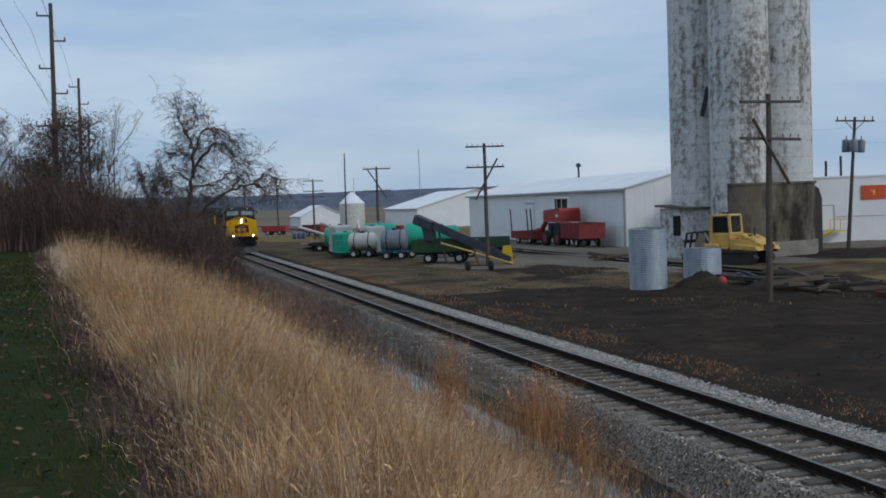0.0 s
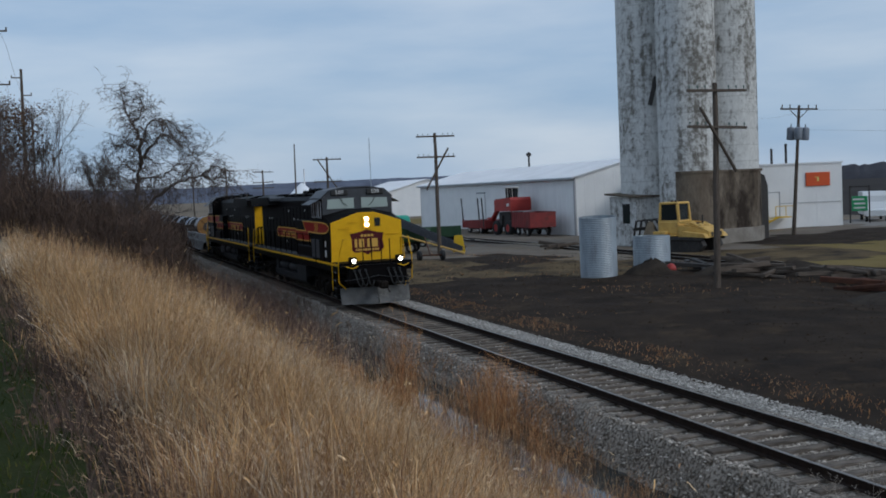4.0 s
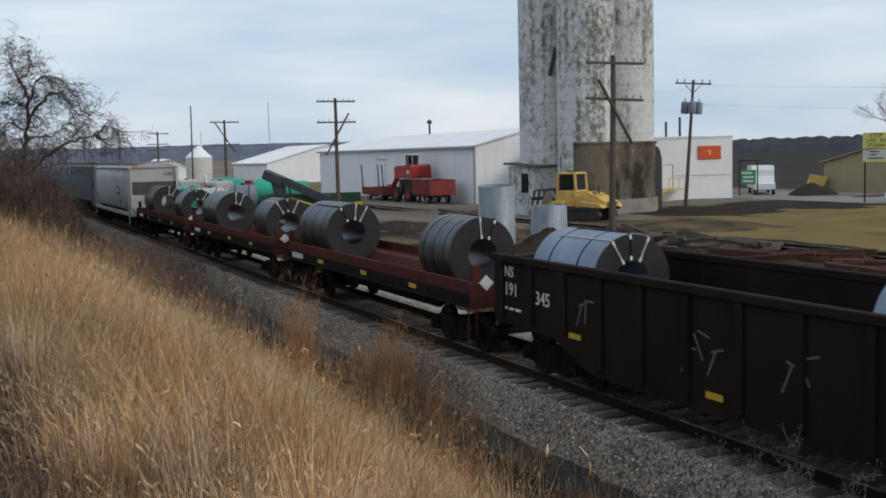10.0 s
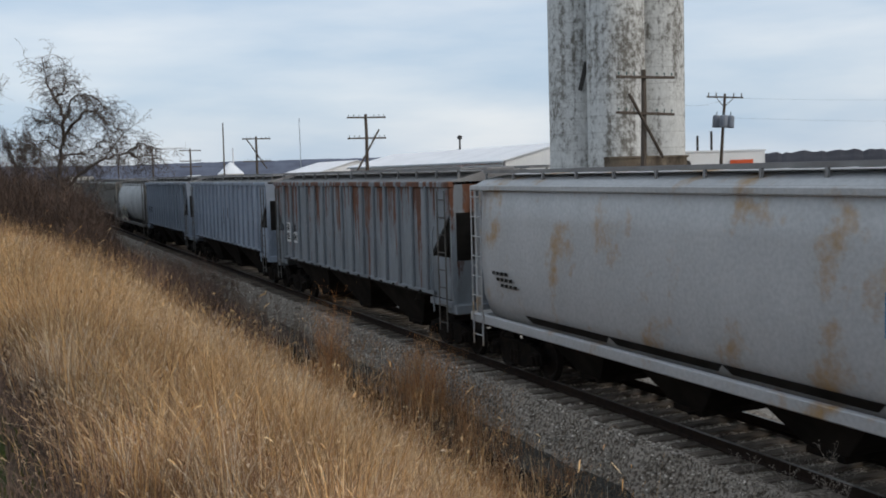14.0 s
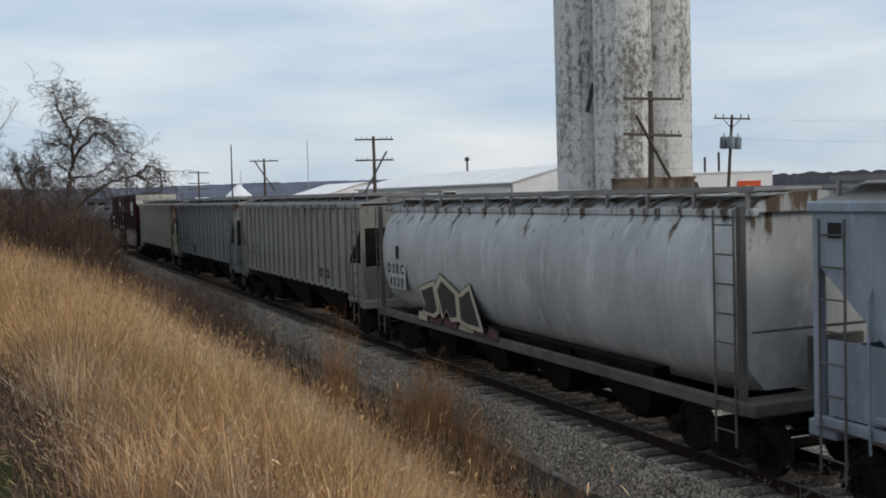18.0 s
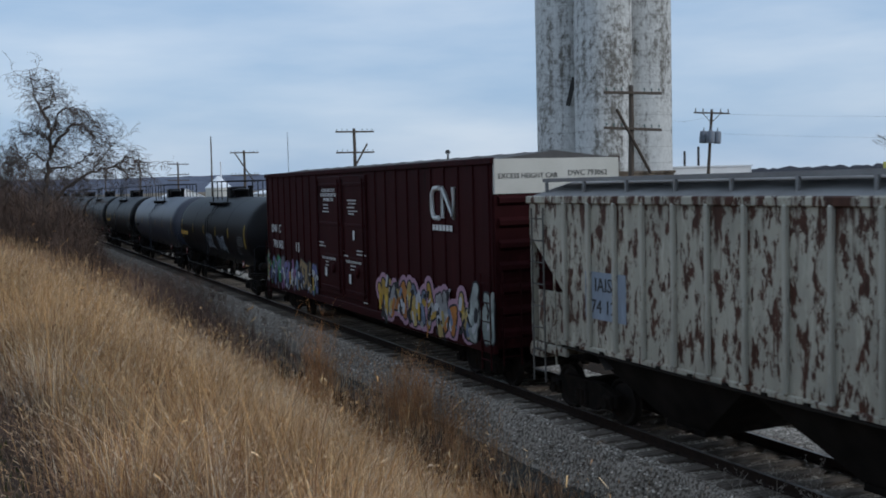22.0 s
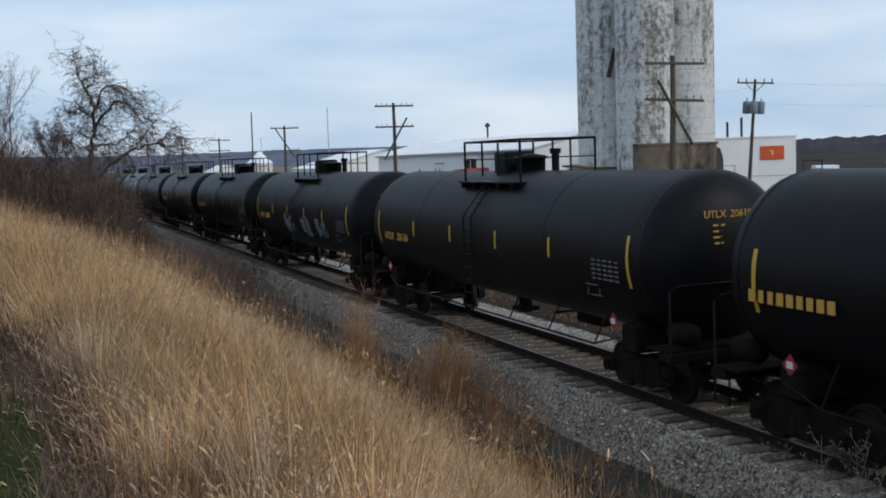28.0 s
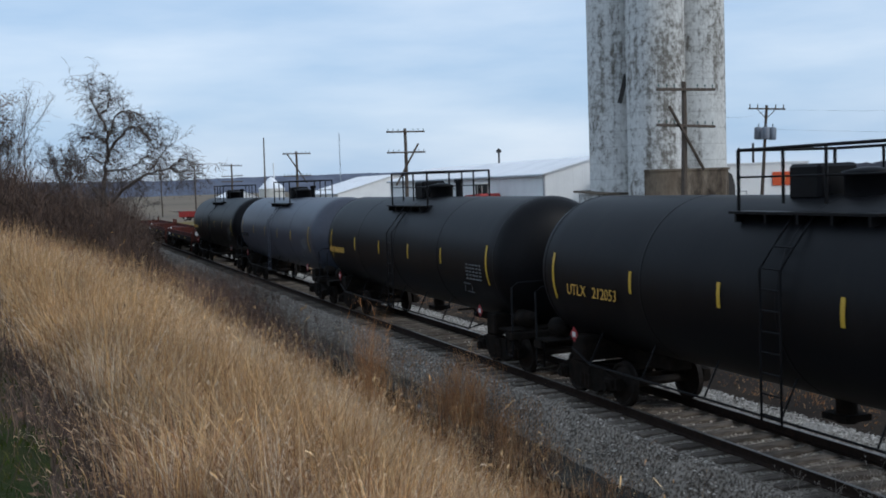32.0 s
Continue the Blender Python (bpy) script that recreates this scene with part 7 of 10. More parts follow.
for up, wd, s in (("IA", "74", 14.45), ("IS", "58", 13.50)):
    g = Geo()
    g.box((-1.484, s - 8.84, 2.17), (0.008, 0.62, 0.60))
    q = part("number_panel", g, M_H_DARK, c, "dark number patch")
    words_on("road_mark", up, 0.30, M_LETTER, q, Matrix.Translation((-1.492, s - 8.84, 2.30)) @ NEAR)
    words_on("number", wd, 0.30, M_LETTER, q, Matrix.Translation((-1.492, s - 8.84, 2.04)) @ NEAR)
g = Geo()
rng = random.Random(12)
for k in range(7):
    a = 10.95 + 0.17 * k
    g.tube([(-1.487, a - 8.84 + rng.uniform(-0.2, 0.2), 1.5 + 0.55 * q * rng.uniform(0.7, 1.2)) for q in (0, 0.6, 1.0, 0.4)], 0.014, 4)
part("scrawl", g, M_BLACK, c, "black spray scrawl")
c = couple(ribbed_hopper(17.93, M_H_FLAKE, "cream covered hopper with flaking paint and rust", 18, 3, 7, rib_paint=M_H_CREAM), 346.79, 364.72)
g = Geo()
g.box((-1.483, 5.6, 2.40), (0.008, 1.25, 0.82))
q = part("number_panel", g, M_H_BLUE, c, "grey-blue patch under the number")
words_on("number", "74 12", 0.34, M_BLACK, q, Matrix.Translation((-1.490, 5.65, 2.20)) @ NEAR)
words_on("road_mark", "IAIS", 0.34, M_BLACK, q, Matrix.Translation((-1.490, 5.65, 2.58)) @ NEAR)
couple(boxcar(19.69), 364.72, 384.41)
TANKS = [(M_TANK, "", 1, "black tank car with white spray tags"), (M_TANKBLUE, "", 0, "slate blue-grey tank car"), (M_TANK, "212188", 0, "black tank car with yellow strips and number"),
         (M_TANK, "", 0, "black tank car with yellow reflective strips"), (M_TANK, "206106", 0, "black tank car with yellow strips and number"), (M_TANK, "206031", 2, "black tank car with white graffiti scribbles"),
         (M_TANK, "212209", 0, "black tank car with yellow strips and number"), (M_TANK, "212053", 0, "black tank car with yellow strips and number"), (M_TANK, "", 0, "black tank car with yellow reflective strips"),
         (M_TANKBLUE, "", 0, "slate blue-grey tank car"), (M_TANK, "", 0, "black tank car with yellow reflective strips")]
END = 386.36
for paint, number, tags, label in TANKS:
    couple(tank_car(17.04, paint, label, number, tags), END, END + 17.04, 0)
    END += 17.04
for k in range(3):
    couple(bulkhead_flat(15.4, 10 + k), END, END + 15.4)
    END += 15.4


def gone(t):
    """Metres that the train has come by t seconds."""
    def run(u):
        return u * (269.184 + u * (-36.938 + u * (24.945 - u * 5.0954)))
    return run(t / 16) - 0.0503 * max(0.0, run(t / 16) - run(1.5))

# ---- plants ----
def plant_material(name, colours, rough=0.85):
    """Each blade takes its own tone."""
    m = bpy.data.materials.new(name)
    m.use_nodes = True
    n, k = m.node_tree.nodes, m.node_tree.links
    ge = n.new("ShaderNodeNewGeometry")
    r = n.new("ShaderNodeValToRGB")
    while len(r.color_ramp.elements) < len(colours):
        r.color_ramp.elements.new(0.5)
    for i, (e, c) in enumerate(zip(r.color_ramp.elements, colours)):
        e.position, e.color = i / (len(colours) - 1), (*c, 1)
    k.new(ge.outputs["Random Per Island"], r.inputs[0])
    co = n.new("ShaderNodeTexCoord")
    ns = n.new("ShaderNodeTexNoise")
    ns.inputs["Scale"].default_value, ns.inputs["Detail"].default_value, ns.inputs["Roughness"].default_value = 0.9, 5, 0.7
    k.new(co.outputs["Object"], ns.inputs["Vector"])
    mr = n.new("ShaderNodeMapRange")
    mr.inputs["From Min"].default_value, mr.inputs["From Max"].default_value = 0.3, 0.7
    mr.inputs["To Min"].default_value, mr.inputs["To Max"].default_value = 0.36, 1.62
    k.new(ns.outputs["Fac"], mr.inputs["Value"])
    hs = n.new("ShaderNodeHueSaturation")
    k.new(r.outputs[0], hs.inputs["Color"])
    wide = n.new("ShaderNodeTexNoise")
    wide.inputs["Scale"].default_value, wide.inputs["Detail"].default_value = 0.28, 3
    k.new(co.outputs["Object"], wide.inputs["Vector"])
    sweep = n.new("ShaderNodeMapRange")
    sweep.inputs["From Min"].default_value, sweep.inputs["From Max"].default_value = 0.35, 0.65
    sweep.inputs["To Min"].default_value, sweep.inputs["To Max"].default_value = 0.74, 1.24
    k.new(wide.outputs["Fac"], sweep.inputs["Value"])
    both = n.new("ShaderNodeMath")
    both.operation = "MULTIPLY"
    k.new(mr.outputs[0], both.inputs[0])
    k.new(sweep.outputs[0], both.inputs[1])
    k.new(both.outputs[0], hs.inputs["Value"])
    b = n["Principled BSDF"]
    b.inputs["Roughness"].default_value = rough
    b.inputs["Specular IOR Level"].default_value = 0.2
    k.new(hs.outputs[0], b.inputs["Base Color"])
    return m


def blades(name, xyz, height, width, lean, material, label, category, seed, seeds=0.0, spikes=5, grain=0.006):
    """Many single blades as one mesh: base, bend and tip. seeds: share of tips that carry a seed head."""
    rng = np.random.default_rng(seed)
    n = len(xyz)
    a = rng.uniform(0, 2 * np.pi, n)
    side = np.stack([np.cos(a), np.sin(a), np.zeros(n)], -1) * (width / 2)[:, None]
    up = np.array([0, 0, 1.0])
    mid = xyz + up * (height * 0.55)[:, None] + lean * 0.28
    tip = xyz + up * (height * (1 - 0.25 * (np.linalg.norm(lean, axis=1) / np.maximum(height, 0.01)) ** 2))[:, None] + lean
    v = np.stack([xyz - side, xyz + side, mid - side * 0.8, mid + side * 0.8, tip], 1).reshape(-1, 3)
    o = (np.arange(n) * 5)[:, None, None]
    f = (np.array([[0, 1, 3], [0, 3, 2], [2, 3, 4]])[None] + o).reshape(-1, 3)
    if seeds:
        k = np.nonzero(rng.uniform(size=n) < seeds)[0]
        k = np.repeat(k, spikes)
        m = len(k)
        u = rng.uniform(0.0, 0.55, m)[:, None]
        c = tip[k] + (mid - tip)[k] * u + rng.normal(0, 0.014, (m, 3)) * (0.4 + u)
        r = (rng.uniform(0.5, 1.0, m) * grain)[:, None]
        d1 = rng.normal(0, 0.5, (m, 3)) + np.array([0, 0, 1.2])
        d2 = rng.normal(0, 1, (m, 3))
        d1 = d1 / np.linalg.norm(d1, axis=1)[:, None] * r * 2.0
        d2 = d2 / np.linalg.norm(d2, axis=1)[:, None] * r * 0.5
        sv = np.stack([c - d1, c + d2, c + d1 * 0.8], 1).reshape(-1, 3)
        f = np.concatenate([f, np.arange(m * 3).reshape(-1, 3) + len(v)])
        v = np.concatenate([v, sv])
    return tagged(new(name, raw_mesh(name, v, f, material)), label, category, kind="stuff")


M_STRAW = plant_material("straw_grass", [(0.47, 0.255, 0.097), (0.66, 0.42, 0.195), (0.22, 0.102, 0.042), (0.73, 0.53, 0.30), (0.13, 0.062, 0.032), (0.55, 0.31, 0.125)])
M_PALE = plant_material("pale_seed_grass", [(0.54, 0.41, 0.28), (0.74, 0.62, 0.46), (0.29, 0.20, 0.125), (0.82, 0.73, 0.59)])
M_ROSE = plant_material("rosy_brown_grass", [(0.34, 0.20, 0.12), (0.52, 0.36, 0.235), (0.19, 0.10, 0.062), (0.45, 0.265, 0.147), (0.12, 0.066, 0.046)])
M_PLUME = plant_material("curled_seed_plume", [(0.46, 0.31, 0.18), (0.56, 0.405, 0.25), (0.36, 0.22, 0.12), (0.62, 0.48, 0.33)])
M_REDWEED = plant_material("red_brown_weed", [(0.45, 0.190, 0.070), (0.56, 0.28, 0.112), (0.21, 0.090, 0.042), (0.64, 0.41, 0.215), (0.33, 0.140, 0.056)])
M_BRUSH = plant_material("brown_brush", [(0.150, 0.100, 0.079), (0.226, 0.146, 0.110), (0.097, 0.068, 0.060), (0.300, 0.196, 0.134)])
M_THICKET = plant_material("dark_bare_thicket", [(0.085, 0.058, 0.048), (0.130, 0.086, 0.064), (0.055, 0.040, 0.036), (0.19, 0.125, 0.085)])
M_PALESTALK = plain("bleached_weed_stalk", (0.30, 0.26, 0.22), 0.85)
M_GREEN = plant_material("short_lawn", [(0.020, 0.035, 0.004), (0.033, 0.048, 0.006), (0.050, 0.056, 0.009), (0.080, 0.064, 0.020)])
M_BARK = surface("grey_brown_bark", (0.13, 0.105, 0.09), (0.075, 0.06, 0.053), 6, 0.9, 0, 0.01, 40)
M_LEAF = plant_material("dead_leaf", [(0.16, 0.085, 0.045), (0.10, 0.058, 0.036), (0.23, 0.14, 0.075)])


def scatter(n, x0, x1, y0, y1, seed, edge=False, power=1.0):
    """Places on the ground; nearer rows denser by power. edge: x0 counts from the lawn's edge."""
    rng = np.random.default_rng(seed)
    y = y0 + (y1 - y0) * rng.uniform(size=n) ** power
    lo = lawn_edge(y) + x0 if edge else np.full(n, x0)
    x = lo + (x1 - lo) * rng.uniform(size=n)
    return np.stack([x, y, land(x, y) - 0.02], -1), rng


def plumes(name, xyz, height, lean, size, material, label, seed):
    """Drooping seed plumes at the ends of blades, each a bent leaf-shaped flake."""
    rng = np.random.default_rng(seed)
    n = len(xyz)
    up = np.array([0, 0, 1.0])
    tip = xyz + up * (height * (1 - 0.25 * (np.linalg.norm(lean, axis=1) / np.maximum(height, 0.01)) ** 2))[:, None] + lean
    d = lean / np.maximum(np.linalg.norm(lean, axis=1), 1e-3)[:, None] + rng.normal(0, 0.5, (n, 3)) * np.array([1, 1, 0.3])
    d /= np.linalg.norm(d, axis=1)[:, None]
    a = rng.uniform(0, 2 * np.pi, n)
    w = np.stack([np.cos(a), np.sin(a), rng.uniform(-0.6, 0.6, n)], -1) * (size * rng.uniform(0.05, 0.09, n))[:, None]
    l = (size * rng.uniform(0.7, 1.3, n))[:, None]
    m1 = tip + (d * 0.35 + up * 0.35) * l
    m2 = tip + (d * 0.75 + up * rng.uniform(0.3, 0.8, n)[:, None]) * l
    e = tip + (d * 0.95 + up * rng.uniform(-0.1, 1.1, n)[:, None]) * l
    v = np.stack([tip, m1 - w, m1 + w, m2 - w * 0.9, m2 + w * 0.9, e], 1).reshape(-1, 3)
    o = (np.arange(n) * 6)[:, None, None]
    f = (np.array([[0, 1, 2], [1, 3, 2], [2, 3, 4], [3, 5, 4]])[None] + o).reshape(-1, 3)
    return tagged(new(name, raw_mesh(name, v, f, material)), label, "dry grass", kind="stuff")


def meadow():
    """Tussocks of dry grass: golden upright stems high on the bank, pale plumes lower down, curled rosy grass at its near end."""
    rng = np.random.default_rng(21)
    for k, (m, per, y0, y1, w, gr) in enumerate(((1300, 84, 3.0, 13, 0.0042, 0.008), (1700, 64, 12, 26, 0.0062, 0.012), (2000, 40, 25, 62, 0.011, 0.018))):
        q, r2 = scatter(m, (0.5, 0.4, 0.25)[k], 5.9, y0, y1, 20 + k, True)
        big = rng.uniform(0.6, 1.15, m) ** 1.2
        lay = rng.uniform(-3.1, 3.1, m)
        bend = np.abs(rng.normal(0.18, 0.20, m))
        d = q[:, 0] - lawn_edge(q[:, 1])
        near = np.clip((14.0 - q[:, 1] - 0.9 * d + 2.0 * np.sin(q[:, 0] * 1.7 + q[:, 1]) * np.sin(q[:, 1] * 0.9)) / 5, 0, 1)
        low = np.clip((d - 2.4 + 0.8 * np.sin(q[:, 1] * 0.5)) / 1.6, 0, 1) * np.clip((q[:, 1] - 5) / 8, 0, 1)
        low = np.maximum(low, np.clip((q[:, 1] - 22) / 12, 0, 0.85))
        u = rng.uniform(size=m)
        kind = np.where(u < 0.9 * near, 2, np.where(rng.uniform(size=m) < 0.12 + 0.72 * low, 1, 0))
        g = np.repeat(np.arange(m), per)
        n = len(g)
        kb = np.where(rng.uniform(size=n) < 0.14, rng.integers(0, 3, n), kind[g])
        rad = np.abs(rng.normal(0, 0.17, n)) * (0.6 + big[g])
        a = rng.uniform(0, 2 * np.pi, n)
        x, y = q[g, 0] + rad * np.cos(a), q[g, 1] + rad * np.sin(a)
        p = np.stack([x, y, land(x, y) - 0.02], -1)
        ragged = 0.35 * np.sin(y * 2.1) + 0.25 * np.sin(y * 5.3 + 1)
        rim = np.clip((x - lawn_edge(y) + ragged) / 1.1, 0.2, 1)
        foot = np.clip((6.5 + 0.5 * ragged + 0.02 * np.clip(y - 25, 0, 40) - x) / 2.5, 0.30, 1)
        tall = np.choose(kb, (1.36, 1.10, 0.88))
        h = (0.35 + 0.65 * rng.uniform(size=n) ** 0.7) * big[g] * rim * foot * tall
        out = (0.16 + 0.9 * rad) * np.choose(kb, (0.6, 0.9, 1.35))
        lean = (np.stack([np.cos(a), np.sin(a), np.zeros(n)], -1) * out[:, None] + np.stack([np.cos(lay), np.sin(lay), np.zeros(m)], -1)[g] * bend[g][:, None]
                + rng.normal(0, 0.10, (n, 3)) * np.array([1, 1, 0])) * h[:, None]
        wd = rng.uniform(0.6, 1.5, n) * w
        top = h > 0.52 * big[g] * tall * rim * foot
        for c, (nm, mat, words, sd, sp) in enumerate((("dry_grass", M_STRAW, "tall golden dry grass on the bank", 0.30, 4), ("pale_grass", M_PALE, "pale feathery dry grass with seed heads", 0.6, 6),
                                                      ("rosy_grass", M_ROSE, "short curled rosy-brown dry grass", 0.25, 3))):
            z = kb == c
            blades(nm, p[z], h[z], wd[z], lean[z], mat, words, "dry grass", 40 + 3 * k + c, sd, sp, gr)
            z = z & top & (rng.uniform(size=n) < (0.15, 0.34, 0.42)[c])
            plumes("seed_plumes", p[z], h[z], lean[z], np.full(z.sum(), (0.048, 0.07, 0.10)[k]), M_PLUME if c else M_STRAW, "curled pale seed plumes on the dry grass", 70 + 3 * k + c)
    # tall single stalks
    n = 2600
    p, rng = scatter(n, 0.7, 6.0, 5.5, 56, 61, True)
    h = rng.uniform(1.1, 1.75, n) * np.clip((6.9 - p[:, 0]) / 2.6, 0.32, 1)
    a = rng.uniform(0, 6.3, n)
    lean = np.stack([np.cos(a), np.sin(a), np.zeros(n)], -1) * (h * rng.uniform(0.05, 0.38, n))[:, None]
    wd = rng.uniform(0.0045, 0.0085, n) + 0.00030 * p[:, 1]
    blades("grass_stalks", p, h, wd, lean, M_STRAW, "taller single grass stalks above the rest", "dry grass", 62, 0.9, 9, 0.010)
    plumes("seed_plumes", p, h, lean, rng.uniform(0.04, 0.075, n), M_STRAW, "seed plumes on the tallest stalks", 63)
    # dark matted litter where the mown lawn ends
    n = 9000
    rng = np.random.default_rng(64)
    y = 3 + 45 * rng.uniform(size=n) ** 1.3
    x = lawn_edge(y) + rng.normal(0.32, 0.24, n) + 0.2 * np.sin(y * 2.1)
    p = np.stack([x, y, land(x, y) - 0.01], -1)
    h = rng.uniform(0.05, 0.42, n)
    a = rng.uniform(0, 6.3, n)
    lean = np.stack([np.cos(a), np.sin(a), np.zeros(n)], -1) * (h * rng.uniform(0.3, 1.1, n))[:, None]
    blades("edge_litter", p, h, 0.004 + 0.0004 * y, lean, M_THICKET, "dark matted stems along the lawn's edge", "dry grass", 65, 0.3, 3, 0.010)


def tufts(name, centres, material, label, seed, w, grain, spikes=7, share=0.25):
    """Clumps of standing weeds: (x, y, radius, count, height)."""
    rng = np.random.default_rng(seed)
    P, H = [], []
    for x, y, r, n, hh in centres:
        n = int(n * share)
        q = rng.normal(0, 1, (n, 2)) * r * np.array([0.55, 1.0])
        px, py = np.clip(x + q[:, 0], 6.0, 9.7), y + q[:, 1]
        P.append(np.stack([px, py, land(px, py) - 0.02], -1))
        H.append(1.16 * hh * rng.uniform(0.42, 1.0, n) * np.exp(-0.25 * (q ** 2).sum(1) / r ** 2))
    p, h = np.concatenate(P), np.concatenate(H)
    n = len(p)
    a = rng.uniform(0, 6.3, n)
    lean = np.stack([np.cos(a), np.sin(a), np.zeros(n)], -1) * (h * np.abs(rng.normal(0.14, 0.12, n)))[:, None]
    wd = rng.uniform(0.7, 1.4, n) * w
    # side twigs that fan out of the upper stems
    k = np.repeat(np.arange(n)[h > 0.45], 3)
    m = len(k)
    u = rng.uniform(0.4, 0.95, m)
    q = p[k] + np.array([0, 0, 1.0]) * (h[k] * u)[:, None] + lean[k] * (u ** 2)[:, None]
    th = rng.uniform(0.06, 0.20, m) * (0.5 + h[k])
    b = rng.uniform(0, 6.3, m)
    out = np.stack([np.cos(b), np.sin(b), np.zeros(m)], -1) * (th * rng.uniform(0.5, 1.3, m))[:, None]
    blades(name, np.concatenate([p, q]), np.concatenate([h, th]), np.concatenate([wd, wd[k] * 0.75]), np.concatenate([lean, out]), material, label, "weeds", seed + 1, 0.6, spikes - 2, grain)


def ditch_weeds():
    tufts("ditch_weeds", ((6.9, 22.6, 0.34, 300, 2.75), (7.2, 21.4, 0.8, 240, 1.2), (8.8, 21.6, 0.75, 640, 1.9), (9.1, 19.6, 0.9, 260, 1.2), (9.2, 24.2, 1.1, 320, 1.2), (9.4, 27.6, 1.4, 300, 0.9),
                          (7.2, 25.5, 0.6, 240, 0.8), (9.6, 22.2, 1.2, 500, 0.8)), M_REDWEED, "red-brown weeds standing in the ditch", 80, 0.0074, 0.009, share=0.75)
    tufts("ditch_weeds", ((9.1, 30.6, 1.0, 260, 0.8), (9.2, 34.5, 1.2, 260, 0.7), (8.9, 40, 2.2, 500, 0.8), (8.6, 47, 3.0, 900, 1.0), (7.0, 32, 1.6, 600, 1.2), (7.2, 37, 2.0, 800, 1.35), (7.0, 42, 2.6, 1100, 1.6), (7.0, 48, 3.0, 1500, 1.9), (7.4, 54, 3.0, 1500, 1.8)),
          M_BRUSH, "grey-brown weeds standing in the ditch", 82, 0.010, 0.012, share=1.0)
    tufts("ditch_weeds", ((8.1, 17.8, 0.35, 260, 1.2), (7.2, 18.6, 0.5, 260, 0.9), (7.3, 15.2, 0.5, 420, 0.8), (8.6, 15.2, 0.5, 220, 0.8), (8.2, 12.8, 0.6, 320, 0.7), (7.3, 12.0, 0.7, 500, 0.7), (8.9, 17.8, 0.5, 240, 0.8),
                          (7.9, 10.2, 0.9, 700, 0.7), (9.0, 13.6, 0.8, 200, 0.5), (6.8, 16.6, 0.8, 300, 0.5), (6.7, 14.0, 0.8, 400, 0.6), (6.9, 19.4, 0.6, 300, 0.6), (8.3, 9.0, 0.9, 700, 0.6)), M_REDWEED, "red-brown weeds standing in the ditch", 84, 0.0058, 0.008, share=0.72)
    # thin grey reeds in the water
    rng = np.random.default_rng(88)
    n = 1000
    y = rng.uniform(9, 46, n)
    x = rng.uniform(7.0, 9.5, n)
    p = np.stack([x, y, land(x, y)], -1)
    h = rng.uniform(0.3, 1.0, n)
    lean = rng.normal(0, 0.12, (n, 3)) * np.array([1, 1, 0]) * h[:, None]
    blades("reeds", p, h, 0.003 + 0.00022 * y, lean, M_PALE, "thin pale reeds standing in the ditch water", "reeds", 89, 0.2, 3, 0.008)
    # thin brown stems between the bank and the water
    n = 6800
    y = 7.5 + 27 * rng.uniform(size=n) ** 1.2
    x = rng.uniform(6.0, 7.7, n) + 0.2 * np.sin(y * 1.3)
    p = np.stack([x, y, land(x, y) - 0.02], -1)
    h = rng.uniform(0.25, 1.0, n) * (0.7 + 0.3 * np.sin(y * 1.7 + 2 * x))
    lean = rng.normal(0, 0.2, (n, 3)) * np.array([1, 1, 0]) * h[:, None]
    blades("ditch_stems", p, h, 0.0035 + 0.0002 * y, lean, M_REDWEED, "thin brown stems standing along the ditch", "weeds", 93, 0.5, 4, 0.009)
    # pale feathery fringe where the bank runs out into the ditch
    n = 5200
    y = 11 + 40 * rng.uniform(size=n) ** 1.2
    x = rng.normal(6.1, 0.42, n) + 0.25 * np.sin(y * 1.1)
    p = np.stack([x, y, land(x, y) - 0.02], -1)
    h = rng.uniform(0.3, 0.85, n) * (0.75 + 0.25 * np.sin(y * 0.9 + x))
    lean = rng.normal(0, 0.16, (n, 3)) * np.array([1, 1, 0]) * h[:, None]
    blades("fringe_grass", p, h, 0.0035 + 0.00022 * y, lean, M_PALE, "pale feathery grass along the ditch", "dry grass", 92, 0.8, 7, 0.011)
    # wild standing stems between the far bank and the brush
    n = 3200
    y = rng.uniform(36, 62, n)
    x = rng.uniform(-1.0, 8.4, n)
    p = np.stack([x, y, land(x, y) - 0.02], -1)
    h = rng.uniform(0.7, 2.1, n) * np.clip((9.6 - x) / 3.5, 0.45, 1)
    a = rng.uniform(0, 6.3, n)
    lean = np.stack([np.cos(a), np.sin(a), np.zeros(n)], -1) * (h * np.abs(rng.normal(0.12, 0.14, n)))[:, None]
    tan = rng.uniform(size=n) < 0.4
    for pick, mat, words, sd in ((tan, M_STRAW, "tall golden stems on the far bank", 94), (~tan, M_BRUSH, "tall brown weeds on the far bank", 95)):
        blades("wild_stems", p[pick], h[pick], np.full(pick.sum(), 0.016), lean[pick], mat, words, "weeds", sd, 0.8, 8, 0.02)
    # ragged weeds at the foot of the ballast
    p, rng = scatter(2200, 9.3, 9.85, 5, 70, 75)
    n = len(p)
    keep = np.sin(p[:, 1] * 1.9) * np.sin(p[:, 1] * 0.7 + 1) > rng.uniform(-0.9, 0.5, n)
    p = p[keep]
    n = len(p)
    h = rng.uniform(0.06, 0.32, n)
    a = rng.uniform(0, 6.3, n)
    lean = np.stack([np.cos(a), np.sin(a), np.zeros(n)], -1) * (h * 0.35)[:, None]
    blades("ballast_weeds", p, h, np.full(n, 0.008), lean, M_REDWEED, "sparse brown weeds at the ballast's foot", "weeds", 76, 0.4)
    n = 6500
    p, rng = scatter(n, 14.4, 16.0, 8, 95, 77)
